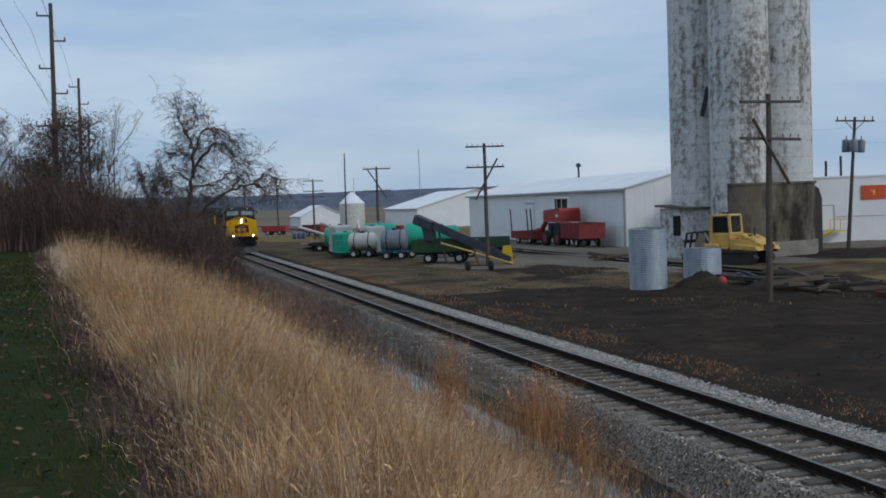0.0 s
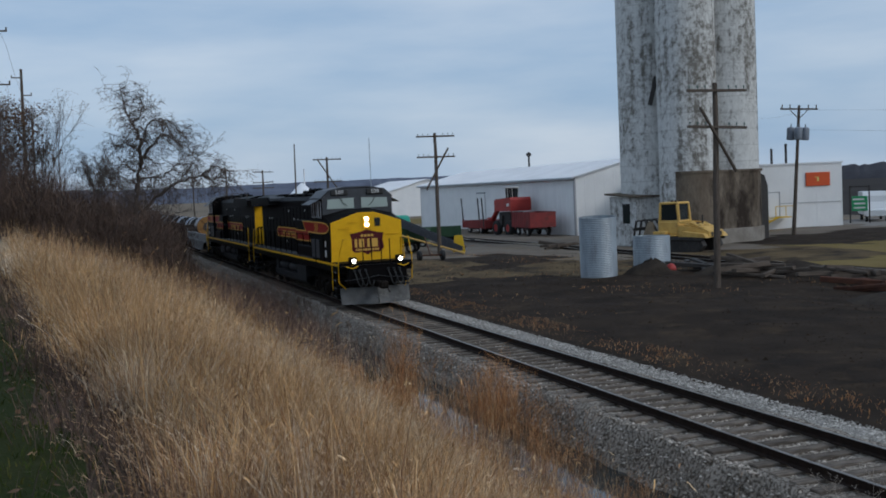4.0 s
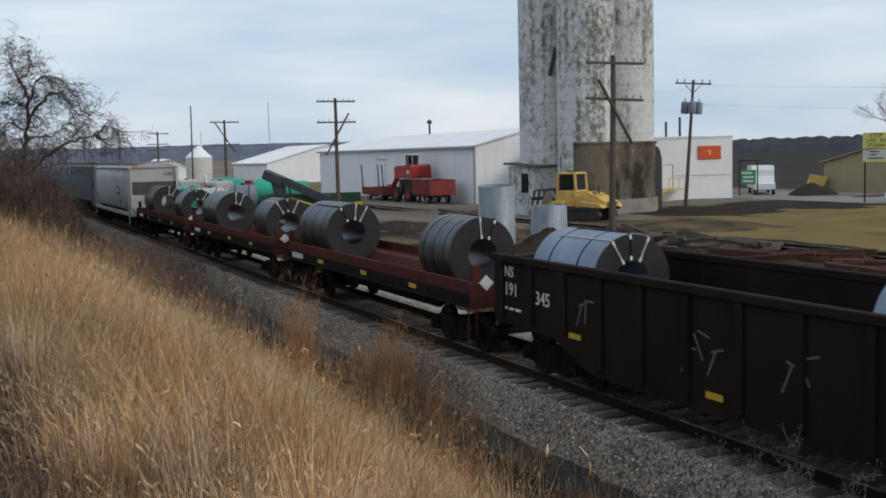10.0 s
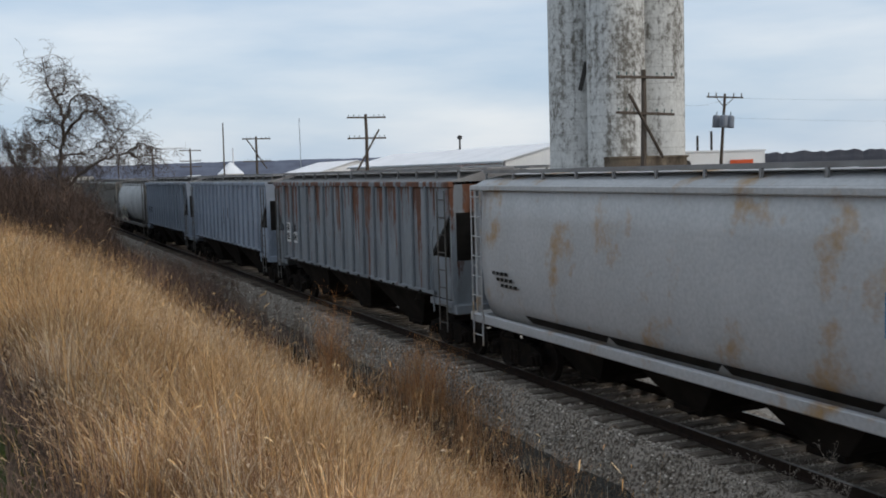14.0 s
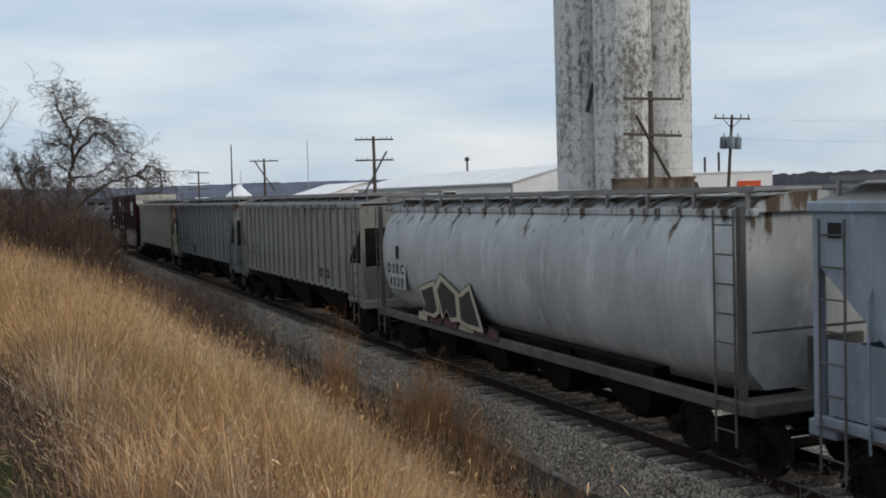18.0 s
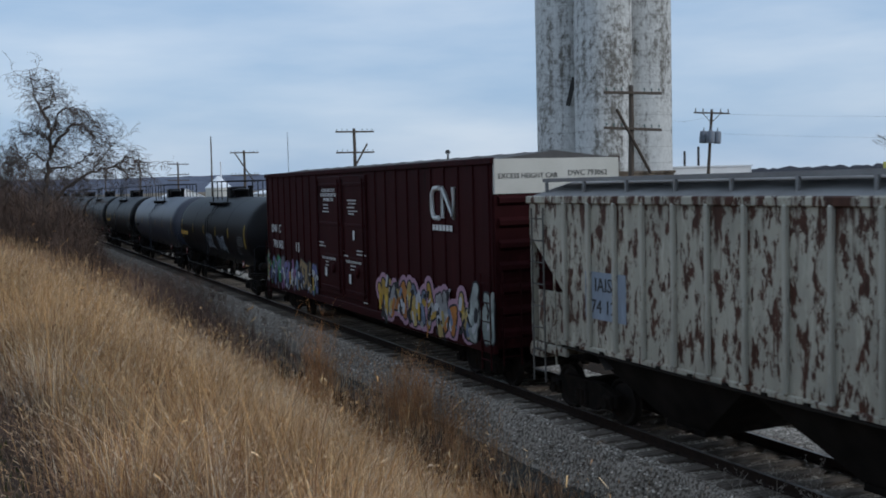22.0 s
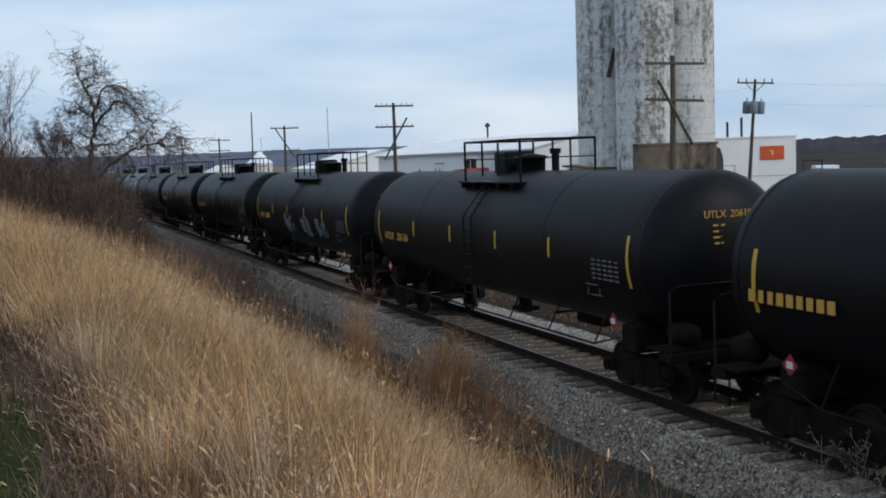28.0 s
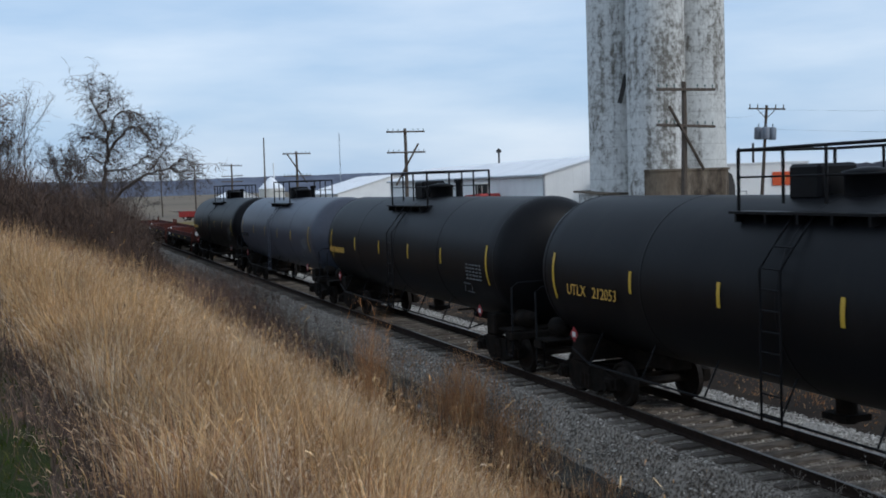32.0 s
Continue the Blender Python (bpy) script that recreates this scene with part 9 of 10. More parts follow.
def bulldozer():
    """A crawler tractor: hood towards -y, ripper frame behind."""
    d = thing("bulldozer", "old yellow crawler tractor with a framed cab", "bulldozer", on_land(39.4, 62.2, 26))
    for s in (-1, 1):
        g = Geo()
        o = [(-2.5, 0.50), (-2.3, 0.88), (-1.9, 0.98), (1.9, 0.98), (2.3, 0.85), (2.5, 0.5), (2.2, 0.12), (1.8, 0.0), (-1.8, 0.0), (-2.2, 0.12)]
        g.prism(o, "x", s * 0.80, s * 1.32)
        tr = part("crawler_track", g, M_DARKMETAL, d, "black crawler track")
        gm = Geo()
        gm.box((0, 0, 0), (0.58, 0.07, 0.06))
        pm = gm.mesh("track_plate", M_DARKMETAL)
        for k in range(18):
            y = -1.9 + 3.8 * k / 17
            part("track_plate", pm, None, tr, "", pose(s * 1.06, y, 1.0))
        for y in (-1.9, -1.15, -0.4, 0.35, 1.1, 1.9):
            q = Geo()
            q.tube([(s * 1.31, y, 0.42), (s * 1.36, y, 0.42)], 0.24 if abs(y) < 1.8 else 0.36, 12)
            part("roller", q, M_DARKMETAL, tr)
        g = Geo()
        g.box((s * 1.05, 0.7, 1.16), (0.62, 2.2, 0.08), chamfer=0.02)
        g.box((s * 1.05, 0.9, 1.32), (0.5, 1.0, 0.26), chamfer=0.05)
        part("fender", g, M_DOZER, d)
    g = Geo()
    g.prism([(-2.75, 1.05), (-2.75, 1.42), (-2.3, 1.62), (-0.4, 1.80), (-0.4, 1.05)], "x", -0.95, 0.95)
    hood = part("hood", g, M_DOZER, d)
    for k, y in enumerate((-2.1, -1.5, -0.9)):
        g = Geo()
        g.prism([(y - 0.25, 1.60 + 0.05 * k), (y + 0.20, 1.66 + 0.05 * k), (y + 0.20, 1.80 + 0.05 * k), (y - 0.15, 1.74 + 0.05 * k)], "x", -0.80 + 0.05 * k, 0.80 - 0.05 * k)
        part("hood_panel", g, M_DOZER, hood)
    for x in (-1.15, 1.15):
        g = Geo()
        g.prism([(-2.8, 1.02), (-1.2, 1.10), (-1.0, 1.45), (-2.6, 1.28)], "x", x - 0.3, x + 0.3)
        part("side_cowl", g, M_DOZER, hood)
    g = Geo()
    g.box((0, 0.45, 1.65), (1.7, 1.6, 0.9), chamfer=0.06)
    cab = part("cab", g, M_DOZER, d)
    g = Geo()
    for x in (-0.72, 0.72):
        for y, lean in ((-0.35, 0.12), (1.15, -0.06)):
            g.tube([(x, y, 2.05), (x * 0.95, y + lean, 3.35)], 0.11, 8)
    for x in (-0.70, 0.70):
        g.tube([(x, -0.25, 3.35), (x, 1.1, 3.35)], 0.08, 8)
        g.tube([(x, -0.32, 2.12), (x, 1.12, 2.12)], 0.07, 8)
    for y, z in ((-0.24, 3.35), (1.1, 3.35), (-0.34, 2.12), (1.14, 2.12)):
        g.tube([(-0.72, y, z), (0.72, y, z)], 0.08, 8)
    g.box((0, 0.43, 3.40), (1.45, 1.40, 0.07), chamfer=0.02)
    part("cab_frame", g, M_DOZER, cab, "rounded yellow cab frame")
    for k in range(4):
        g = Geo()
        if k < 2:
            g.box(((-0.70, 0.70)[k], 0.42, 2.72), (0.02, 1.30, 1.12))
        else:
            g.box((0, (-0.28, 1.10)[k - 2], 2.72), (1.30, 0.02, 1.12))
        part("cab_glass", g, M_WINDOW, cab, "dark cab glass" if k == 0 else "")
    for x, y, z, r in ((-0.55, -1.9, 1.80, 0.22), (0.15, -2.0, 1.78, 0.26), (0.62, -1.4, 1.84, 0.20), (-0.35, -1.2, 1.92, 0.24), (0.25, -0.8, 1.95, 0.22)):
        g = Geo()
        g.lathe([(0.01, 0.16), (r * 0.6, 0.15), (r, 0.04), (r * 1.05, -0.25)], "z", 12, (x, y, z))
        part("hood_cap", g, M_DOZER, hood)
    for x in (-0.55, -0.18, 0.18, 0.55):
        g = Geo()
        g.box((x, -2.77, 1.24), (0.22, 0.03, 0.30), chamfer=0.01)
        part("grille", g, M_DARKMETAL, hood, "dark grille opening" if x == -0.55 else "")
    for s in (-1, 1):
        g = Geo()
        g.tube([(s * 0.80, -2.5, 1.5), (s * 0.86, -1.4, 1.98), (s * 0.86, -0.5, 2.05)], 0.06, 6)
        part("hood_rail", g, M_DOZER, hood)
        g = Geo()
        g.box((s * 1.38, -1.3, 0.95), (0.12, 2.6, 0.24), chamfer=0.03)
        part("push_arm", g, M_DARKMETAL, d)
    for k in range(3):
        g = Geo()
        g.tube([(-0.45 + 0.45 * k, 0.3, 3.42), (-0.45 + 0.45 * k, 0.3, 3.56)], 0.10, 8)
        part("roof_lamp", g, M_DARKMETAL, cab)
    g = Geo()
    g.tube([(0.4, -1.5, 1.7), (0.4, -1.5, 2.5)], 0.06, 8)
    part("exhaust_pipe", g, M_DARKMETAL, d)
    for k, x in enumerate((-1.0, -0.35, 0.35, 1.0)):
        g = Geo()
        g.tube([(x, 1.5, 1.2), (x, 2.2, 2.25), (x, 2.9, 2.15), (x, 3.3, 0.35)], 0.085, 6)
        part("ripper_arm", g, M_DARKMETAL, d, "black ripper arm" if k == 0 else "")
    for x in (-1.05, 1.05):
        g = Geo()
        g.prism([(1.3, 0.7), (1.5, 2.1), (1.85, 2.15), (2.5, 0.8)], "x", x - 0.05, x + 0.05)
        part("tan_plate", g, M_OLDTAN, d, "faded tan side plate")
    g = Geo()
    g.box((0, 2.95, 1.6), (2.4, 0.18, 0.22))
    part("tool_bar", g, M_DARKMETAL, d)


M_OLDTAN = surface("faded_tan_plate", (0.26, 0.205, 0.14), (0.18, 0.14, 0.095), 2, 0.8)
bulldozer()


def wagon(name, label, m, l, w, z0, z1, paint, wheels=2, rim=M_POLYWHITE):
    v = thing(name, label, "wagon", m)
    g = Geo()
    for s in (-1, 1):
        g.box((s * w / 2, 0, (z0 + z1) / 2), (0.06, l, z1 - z0))
        for k in range(9):
            g.box((s * (w / 2 + 0.05), -l / 2 + l * (k + 0.5) / 9, (z0 + z1) / 2), (0.06, 0.10, z1 - z0))
        g.box((s * w / 2, 0, z1), (0.14, l + 0.1, 0.10))
    for s in (-1, 1):
        g.box((0, s * l / 2, (z0 + z1) / 2), (w, 0.06, z1 - z0))
    g.box((0, 0, z0), (w, l, 0.08))
    part("box", g, paint, v)
    g = Geo()
    g.box((0, 0, z0 - 0.15), (0.9, l - 0.4, 0.18))
    g.tube([(0, -l / 2, z0 - 0.15), (0, -l / 2 - 1.2, 0.45)], 0.06, 6)
    part("chassis", g, M_DARKMETAL, v)
    for k in range(wheels):
        y = -l / 2 + l * (k + 0.5) / wheels
        for s in (-1, 1):
            wheel(v, (s * (w / 2 - 0.25), y, 0.42), 0.42, 0.26, rim)
    return v


def red_machine():
    m = thing("harvester", "red farm machine with a glass cab, parked among wagons", "farm machine", on_land(43.0, 99.0, 6))
    g = Geo()
    g.prism([(-1.5, 2.45), (2.0, 2.45), (2.0, 3.55), (1.6, 3.7), (-1.3, 3.85), (-1.5, 3.6)], "x", -1.2, 1.2)
    part("body", g, M_MACHRED, m)
    g = Geo()
    g.box((-1.212, -0.9, 3.1), (0.01, 0.5, 0.3))
    part("decal", g, M_LETTER, m)
    for y in (-0.2, 0.75):
        g = Geo()
        g.lathe([(0.40, 3.75), (0.46, 4.75), (0.44, 4.8)], "z", 10, (0, y, 0), smooth=False)
        c = part("cab", g, M_WINDOW, m, "dark glass cab")
        g = Geo()
        g.lathe([(0.01, 4.95), (0.5, 4.9), (0.52, 4.8), (0.01, 4.78)], "z", 12, (0, y, 0))
        for k in range(4):
            a = k * math.pi / 2 + 0.6
            g.tube([(0.43 * math.cos(a), y + 0.43 * math.sin(a), 3.75), (0.48 * math.cos(a), y + 0.48 * math.sin(a), 4.8)], 0.035, 5)
        part("cab_frame", g, M_POLYWHITE, c)
    g = Geo()
    g.tube([(0, 1.8, 2.9), (0, 3.4, 2.6), (0, 4.6, 1.5)], 0.26, 10)
    g.box((0, 4.9, 1.3), (0.8, 0.8, 0.9), chamfer=0.1)
    part("boom", g, M_MACHRED, m)
    g = Geo()
    g.box((0, 0.6, 1.6), (1.6, 2.4, 1.5), chamfer=0.08)
    g.box((-0.95, 0.9, 1.5), (0.3, 0.5, 1.0))
    part("engine_frame", g, M_DARKMETAL, m)
    for y in (-0.9, 1.6):
        for s in (-1, 1):
            wheel(m, (s * 1.1, y, 0.75), 0.75, 0.5, M_MACHRED)


red_machine()
wagon("red_wagon", "faded red open farm wagon beside the storage hall", on_land(42.6, 93.4, -4), 5.2, 2.6, 0.85, 2.25, M_WAGONRED)
wagon("red_trailer", "low red trailer with upright stakes", on_land(42.4, 106.0, 3), 6.0, 2.4, 0.6, 1.35, M_WAGONRED)
g = Geo()
for x, y in ((41.3, 103.2), (41.2, 109.0), (41.4, 104.6)):
    g.tube([(x, y, 0.3), (x - 0.1, y + 0.2, 3.4)], 0.07, 6)
solid("stakes", g, M_DARKMETAL, "dark upright stakes on the red trailer", "stakes")


def lying_tank(name, label, m, r, l, paint, band=M_DARKMETAL, bands=2):
    t = thing(name, label, "tank", m)
    g = Geo()
    h = l / 2
    g.lathe([(0.01, -h), (r * 0.6, -h + 0.04), (r * 0.92, -h + 0.16), (r, -h + 0.35), (r, h - 0.35), (r * 0.92, h - 0.16), (r * 0.6, h - 0.04), (0.01, h)], "y", 26, (0, 0, r + 0.75))
    part("shell", g, paint, t)
    g = Geo()
    for k in range(bands):
        y = -h * 0.5 + l * 0.5 * k / max(bands - 1, 1)
        g.lathe([(r + 0.004, y - 0.05), (r + 0.02, y), (r + 0.004, y + 0.05)], "y", 26, (0, 0, r + 0.75))
    g.lathe([(0.20, 0.0), (0.22, 0.14), (0.01, 0.2)], "z", 12, (0, 0.0, 2 * r + 0.73))
    part("strap", g, band, t)
    g = Geo()
    g.box((0, 0, 0.72), (1.3, l * 0.9, 0.14))
    for y in (-h * 0.6, h * 0.6):
        g.box((0, y, 0.95), (1.4, 0.14, 0.5))
    part("cradle", g, M_BLUEFRAME if paint is M_TANKGREY else M_DARKMETAL, t)
    for y in (-h * 0.55, h * 0.55):
        for s in (-1, 1):
            wheel(t, (s * 0.7, y, 0.36), 0.36, 0.22, M_POLYWHITE)
    return t


lying_tank("nurse_tank", "milky white poly nurse tank on a wheeled frame", on_land(21.2, 95.5, 62), 0.78, 2.7, M_POLYWHITE)
lying_tank("nurse_tank", "blue-grey steel tank on a blue wheeled frame", on_land(22.5, 88.6, 66), 0.92, 2.4, M_TANKGREY)
lying_tank("nurse_tank", "large mint green poly tank on a frame", on_land(25.0, 88.8, 72), 1.15, 3.0, M_MINT, M_MINT)
lying_tank("nurse_tank", "mint green poly tank behind the others", on_land(27.4, 90.5, 70), 1.05, 3.2, M_MINT, M_MINT)
lying_tank("nurse_tank", "mint green poly tank behind the others", on_land(24.6, 103, 64), 1.1, 3.4, M_MINT, M_MINT)
lying_tank("nurse_tank", "mint green poly tank behind the others", on_land(21.4, 108, 80), 1.0, 3.0, M_MINT, M_MINT)


def box_tank(x, y, turn, w, l, h, paint, label):
    t = thing("box_tank", label, "tank", on_land(x, y, turn))
    g = Geo()
    g.box((0, 0, 0.25 + h / 2), (w, l, h), chamfer=0.16)
    for k in range(4):
        g.box((0, 0, 0.45 + h * 0.8 * k / 3), (w + 0.05, l + 0.05, 0.10), chamfer=0.04)
    part("shell", g, paint, t)
    g = Geo()
    g.box((0, 0, 0.12), (w * 0.95, l * 0.95, 0.2))
    part("skid", g, M_DARKMETAL, t)
    g = Geo()
    g.lathe([(0.25, 0.0), (0.25, 0.12), (0.01, 0.15)], "z", 12, (0, 0, 0.22 + h))
    part("lid", g, M_DARKMETAL, t)


box_tank(20.4, 99.5, 10, 1.9, 2.6, 2.1, M_MINT, "mint green square poly tank on skids")
box_tank(22.6, 97.5, 8, 1.8, 2.2, 2.6, M_POLYWHITE, "white square poly tank on skids")
box_tank(20.6, 103, 5, 1.9, 2.2, 2.7, M_POLYWHITE, "white square poly tank on skids")
box_tank(23.6, 93.2, 10, 1.7, 2.4, 2.0, M_MINT, "mint green square poly tank on skids")


def conveyor():
    c = thing("belt_conveyor", "dark grain conveyor sloping down to a yellow hopper", "conveyor", on_land(0, 0))
    c.matrix_basis = pose(0, 0, 0)
    a, b = Vector((23.1, 79.9, 2.8)), Vector((28.4, 75.4, -0.22))
    d = (b - a)
    rot = Matrix.Rotation(math.atan2(d.y, d.x), 3, "Z") @ Matrix.Rotation(-math.asin(d.z / d.length), 3, "Y")
    g = Geo()
    mid = (a + b) / 2
    for s in (-0.32, 0.32):
        o = rot @ Vector((0, s, 0))
        g.box(mid + o, (d.length, 0.06, 0.52), rot)
    g.box(mid, (d.length, 0.6, 0.06), rot)
    trough = part("trough", g, M_BELT, c)
    for k in range(9):
        q = a.lerp(b, (k + 0.7) / 9.4)
        g = Geo()
        g.box(q + rot @ Vector((0, -0.37, 0)), (0.08, 0.05, 0.58), rot)
        part("trough_rib", g, M_BELT, trough)
    g = Geo()
    g.prism([(-0.62, 0.0), (0.28, 0.0), (0.42, -1.5), (-0.30, -1.5)], "y", -0.42, 0.42)
    part("drive_neck", g, M_BELT, c, "", pose(a.x + 0.1, a.y, a.z + 0.1, 0, 0, -40))
    g = Geo()
    g.box(a + Vector((-0.3, 0.2, 0.05)), (1.6, 0.9, 0.75), rot, chamfer=0.08)
    part("drive_head", g, M_BELT, c)
    g = Geo()
    g.prism([(-0.5, 0.0), (0.5, 0.0), (0.3, 1.3), (-0.3, 1.3)], "x", -0.06, 0.06)
    part("hopper_guard", g, M_STAIRYEL, c, "yellow hopper guard", pose(28.1, 75.6, -0.40, 0, 0, 60))
    g = Geo()
    g.tube([a + Vector((0.6, -0.4, -0.2)), (24.2, 78.8, -0.4)], 0.07, 6)
    g.tube([a + Vector((0.2, 0.5, -0.2)), (23.6, 80.2, -0.4)], 0.07, 6)
    part("support_leg", g, M_BELT, c)
    g = Geo()
    g.tube([(23.4, 77.6, 1.25), (27.8, 73.6, -0.38)], 0.075, 8)
    part("auger_tube", g, M_DOZER, c, "dull yellow auger tube")
    for x, y in ((22.9, 69.6), (24.4, 69.0)):
        wheel(c, (x, y, -0.12), 0.36, 0.22, M_DARKMETAL)
    g = Geo()
    g.tube([(22.9, 69.6, -0.1), (24.4, 69.0, -0.1)], 0.06, 6)
    g.tube([(23.6, 69.3, -0.1), (25.0, 74.5, 0.9)], 0.05, 6)
    part("axle", g, M_RUSTSTEEL, c)


conveyor()
gw = wagon("grain_wagon", "dark green grain wagon under the conveyor", on_land(24.6, 80.3, 62), 5.0, 2.3, 0.95, 1.9, M_FARMGREEN)
wagon("grain_wagon", "dark green farm wagon behind the conveyor", on_land(30.5, 88.0, 70), 4.6, 2.2, 0.9, 1.7, M_FARMGREEN)

# other buildings and tall marks on the far side
metal_hall("machine_shed", "white metal machine shed with a broad roof", pose(54.5, 196, -0.5), 24, 26, 3.9, 7.2, 1.5)
metal_hall("small_shed", "small white gabled shed", pose(42.4, 262, -0.5, 0, 0, 0), 11, 17, 2.6, 5.2, 1.5)


def grain_bin(x, y, r, eave, top):
    b = thing("grain_bin", "white round grain bin with a conical roof", "grain bin", on_land(x, y))
    g = Geo()
    n = 16
    g.lathe([(r + (0.03 if k % 2 else 0), eave * k / n) for k in range(n + 1)], "z", 28)
    part("wall", g, M_POLYWHITE, b)
    g = Geo()
    g.lathe([(r + 0.15, eave - 0.05), (0.5, top), (0.01, top + 0.3)], "z", 28, smooth=False)
    part("roof", g, M_ROOF_WHITE, b)
    g = Geo()
    g.tube([(0.3, -0.2, top - 0.3), (0.7, -r - 0.5, 0)], 0.2, 8)
    g.tube([(0.6, 0, top - 0.5), (0.6, 0, top + 3.2)], 0.16, 8)
    part("spout", g, M_ROOF_WHITE, b)


grain_bin(47.2, 222, 2.7, 5.4, 7.6)
g = Geo()
g.tube([(0, 0, -0.5), (0.15, 0.1, 13.2)], 0.16, 8, 0.09)
solid("utility_pole", g, M_POLE, "plain wooden utility pole in the yard", "pole", on_land(33.6, 163))
g = Geo()
for k in range(3):
    a = k * 2.094
    g.tube([(0.35 * math.cos(a), 0.35 * math.sin(a), 0), (0.3 * math.cos(a), 0.3 * math.sin(a), 46)], 0.10, 5)
for k in range(46):
    a, b = k * 2.094, (k + 1) * 2.094
    g.tube([(0.34 * math.cos(a), 0.34 * math.sin(a), k), (0.34 * math.cos(b), 0.34 * math.sin(b), k + 1)], 0.05, 4)
solid("radio_mast", g, M_GALV, "slender lattice radio mast far away", "mast", pose(217, 770, 0.5))


def power_pole(x, y, top, m_arm=7.6):
    p = thing("power_pole", "tall wooden transmission pole with short arms", "pole", pose(x, y, float(land(x, y))), "transmission poles behind the brush")
    g = Geo()
    g.tube([(0, 0, -0.5), (0.25, 0, top)], 0.26, 10, 0.15)
    part("pole", g, M_POLE, p)
    for k, z in enumerate((top - 1.0, top - 3.0, top - 5.2, top - 7.2)):
        s = 1 if k % 2 else -1
        g = Geo()
        g.box((s * 0.55 + 0.2, 0, z), (1.0, 0.12, 0.12))
        g.tube([(s * 1.0 + 0.2, 0, z), (s * 1.0 + 0.2, 0, z + 0.3)], 0.07, 6)
        part("insulator_arm", g, M_POLE, p)
    g = Geo()
    g.box((0.12, 0, top - 9.8), (2.9, 0.14, 0.14))
    for q in (-1.25, -0.6, 0.85, 1.45):
        g.tube([(q, 0, top - 9.7), (q, 0, top - 9.4)], 0.06, 6)
    part("crossarm", g, M_POLE, p)


for x, y, t in ((-5.1, 90, 19.0), (-4.6, 130, 19.6), (-5.2, 184, 20.2)):
    power_pole(x, y, t)
for k, (q, z) in enumerate(((-1.3, 17.6), (1.1, 15.6), (-0.9, 13.4), (-1.2, 9.9), (1.4, 9.9))):
    g = Geo()
    pts = [(-5.1 + q, 90, z + 1.8), (-4.6 + q, 130, z + 0.9), (-5.2 + q, 184, z + 0.4)]
    path = [Vector((-3.4 + q, -40, z + 1.2 + 1.8))]
    for i in range(1, 11):
        u = i / 10
        path.append(Vector((-3.4 + q, -40, z + 3.0)).lerp(Vector(pts[0]), u) - Vector((0, 0, 2.6 * 4 * u * (1 - u))))
    for a, b in ((0, 1), (1, 2)):
        for i in range(1, 9):
            u = i / 8
            path.append(Vector(pts[a]).lerp(Vector(pts[b]), u) - Vector((0, 0, 1.3 * 4 * u * (1 - u))))
    g.tube(path, 0.012, 4)
    solid("power_line", g, M_WIRE, "thin overhead power line", "wire", None, "transmission lines")


def transformer_pole():
    p = thing("transformer_pole", "leaning utility pole with three grey transformers", "pole", pose(55.2, 70.4, -0.5, 0, 3.6, -36))
    g = Geo()
    g.tube([(0, 0, -0.4), (0, 0, 10.5)], 0.17, 10, 0.11)
    part("pole", g, M_POLE, p)
    g = Geo()
    g.box((0, -0.14, 10.2), (2.9, 0.12, 0.12))
    for x in (-1.3, -0.7, 0.7, 1.3):
        g.tube([(x, -0.14, 10.25), (x, -0.14, 10.55)], 0.05, 6)
    g.tube([(-0.7, -0.14, 10.15), (0, -0.1, 9.4)], 0.03, 5)
    g.tube([(0.7, -0.14, 10.15), (0, -0.1, 9.4)], 0.03, 5)
    part("crossarm", g, M_POLE, p)
    for x, y in ((-0.55, 0.0), (0.55, 0.0), (0.0, -0.6)):
        g = Geo()
        g.lathe([(0.01, 7.7), (0.30, 7.72), (0.32, 7.8), (0.32, 8.6), (0.26, 8.72), (0.01, 8.75)], "z", 16, (x, y, 0))
        g.tube([(x, y, 8.7), (x, y, 9.0)], 0.05, 6)
        part("transformer", g, M_TANKGREY, p, "grey transformer can")


transformer_pole()
for z0, z1, far in ((9.6, 11.5, (120, 40)), (8.0, 9.0, (120, 36)), (9.6, 12.0, (49, 74))):
    g = Geo()
    a, b = Vector((55.8, 69.9, z0)), Vector((*far, z1))
    g.tube([a.lerp(b, k / 10) - Vector((0, 0, 1.5 * 4 * (k / 10) * (1 - k / 10))) for k in range(11)], 0.005, 4)
    solid("service_wire", g, M_WIRE, "thin service wire from the utility pole", "wire", None, "service wires")


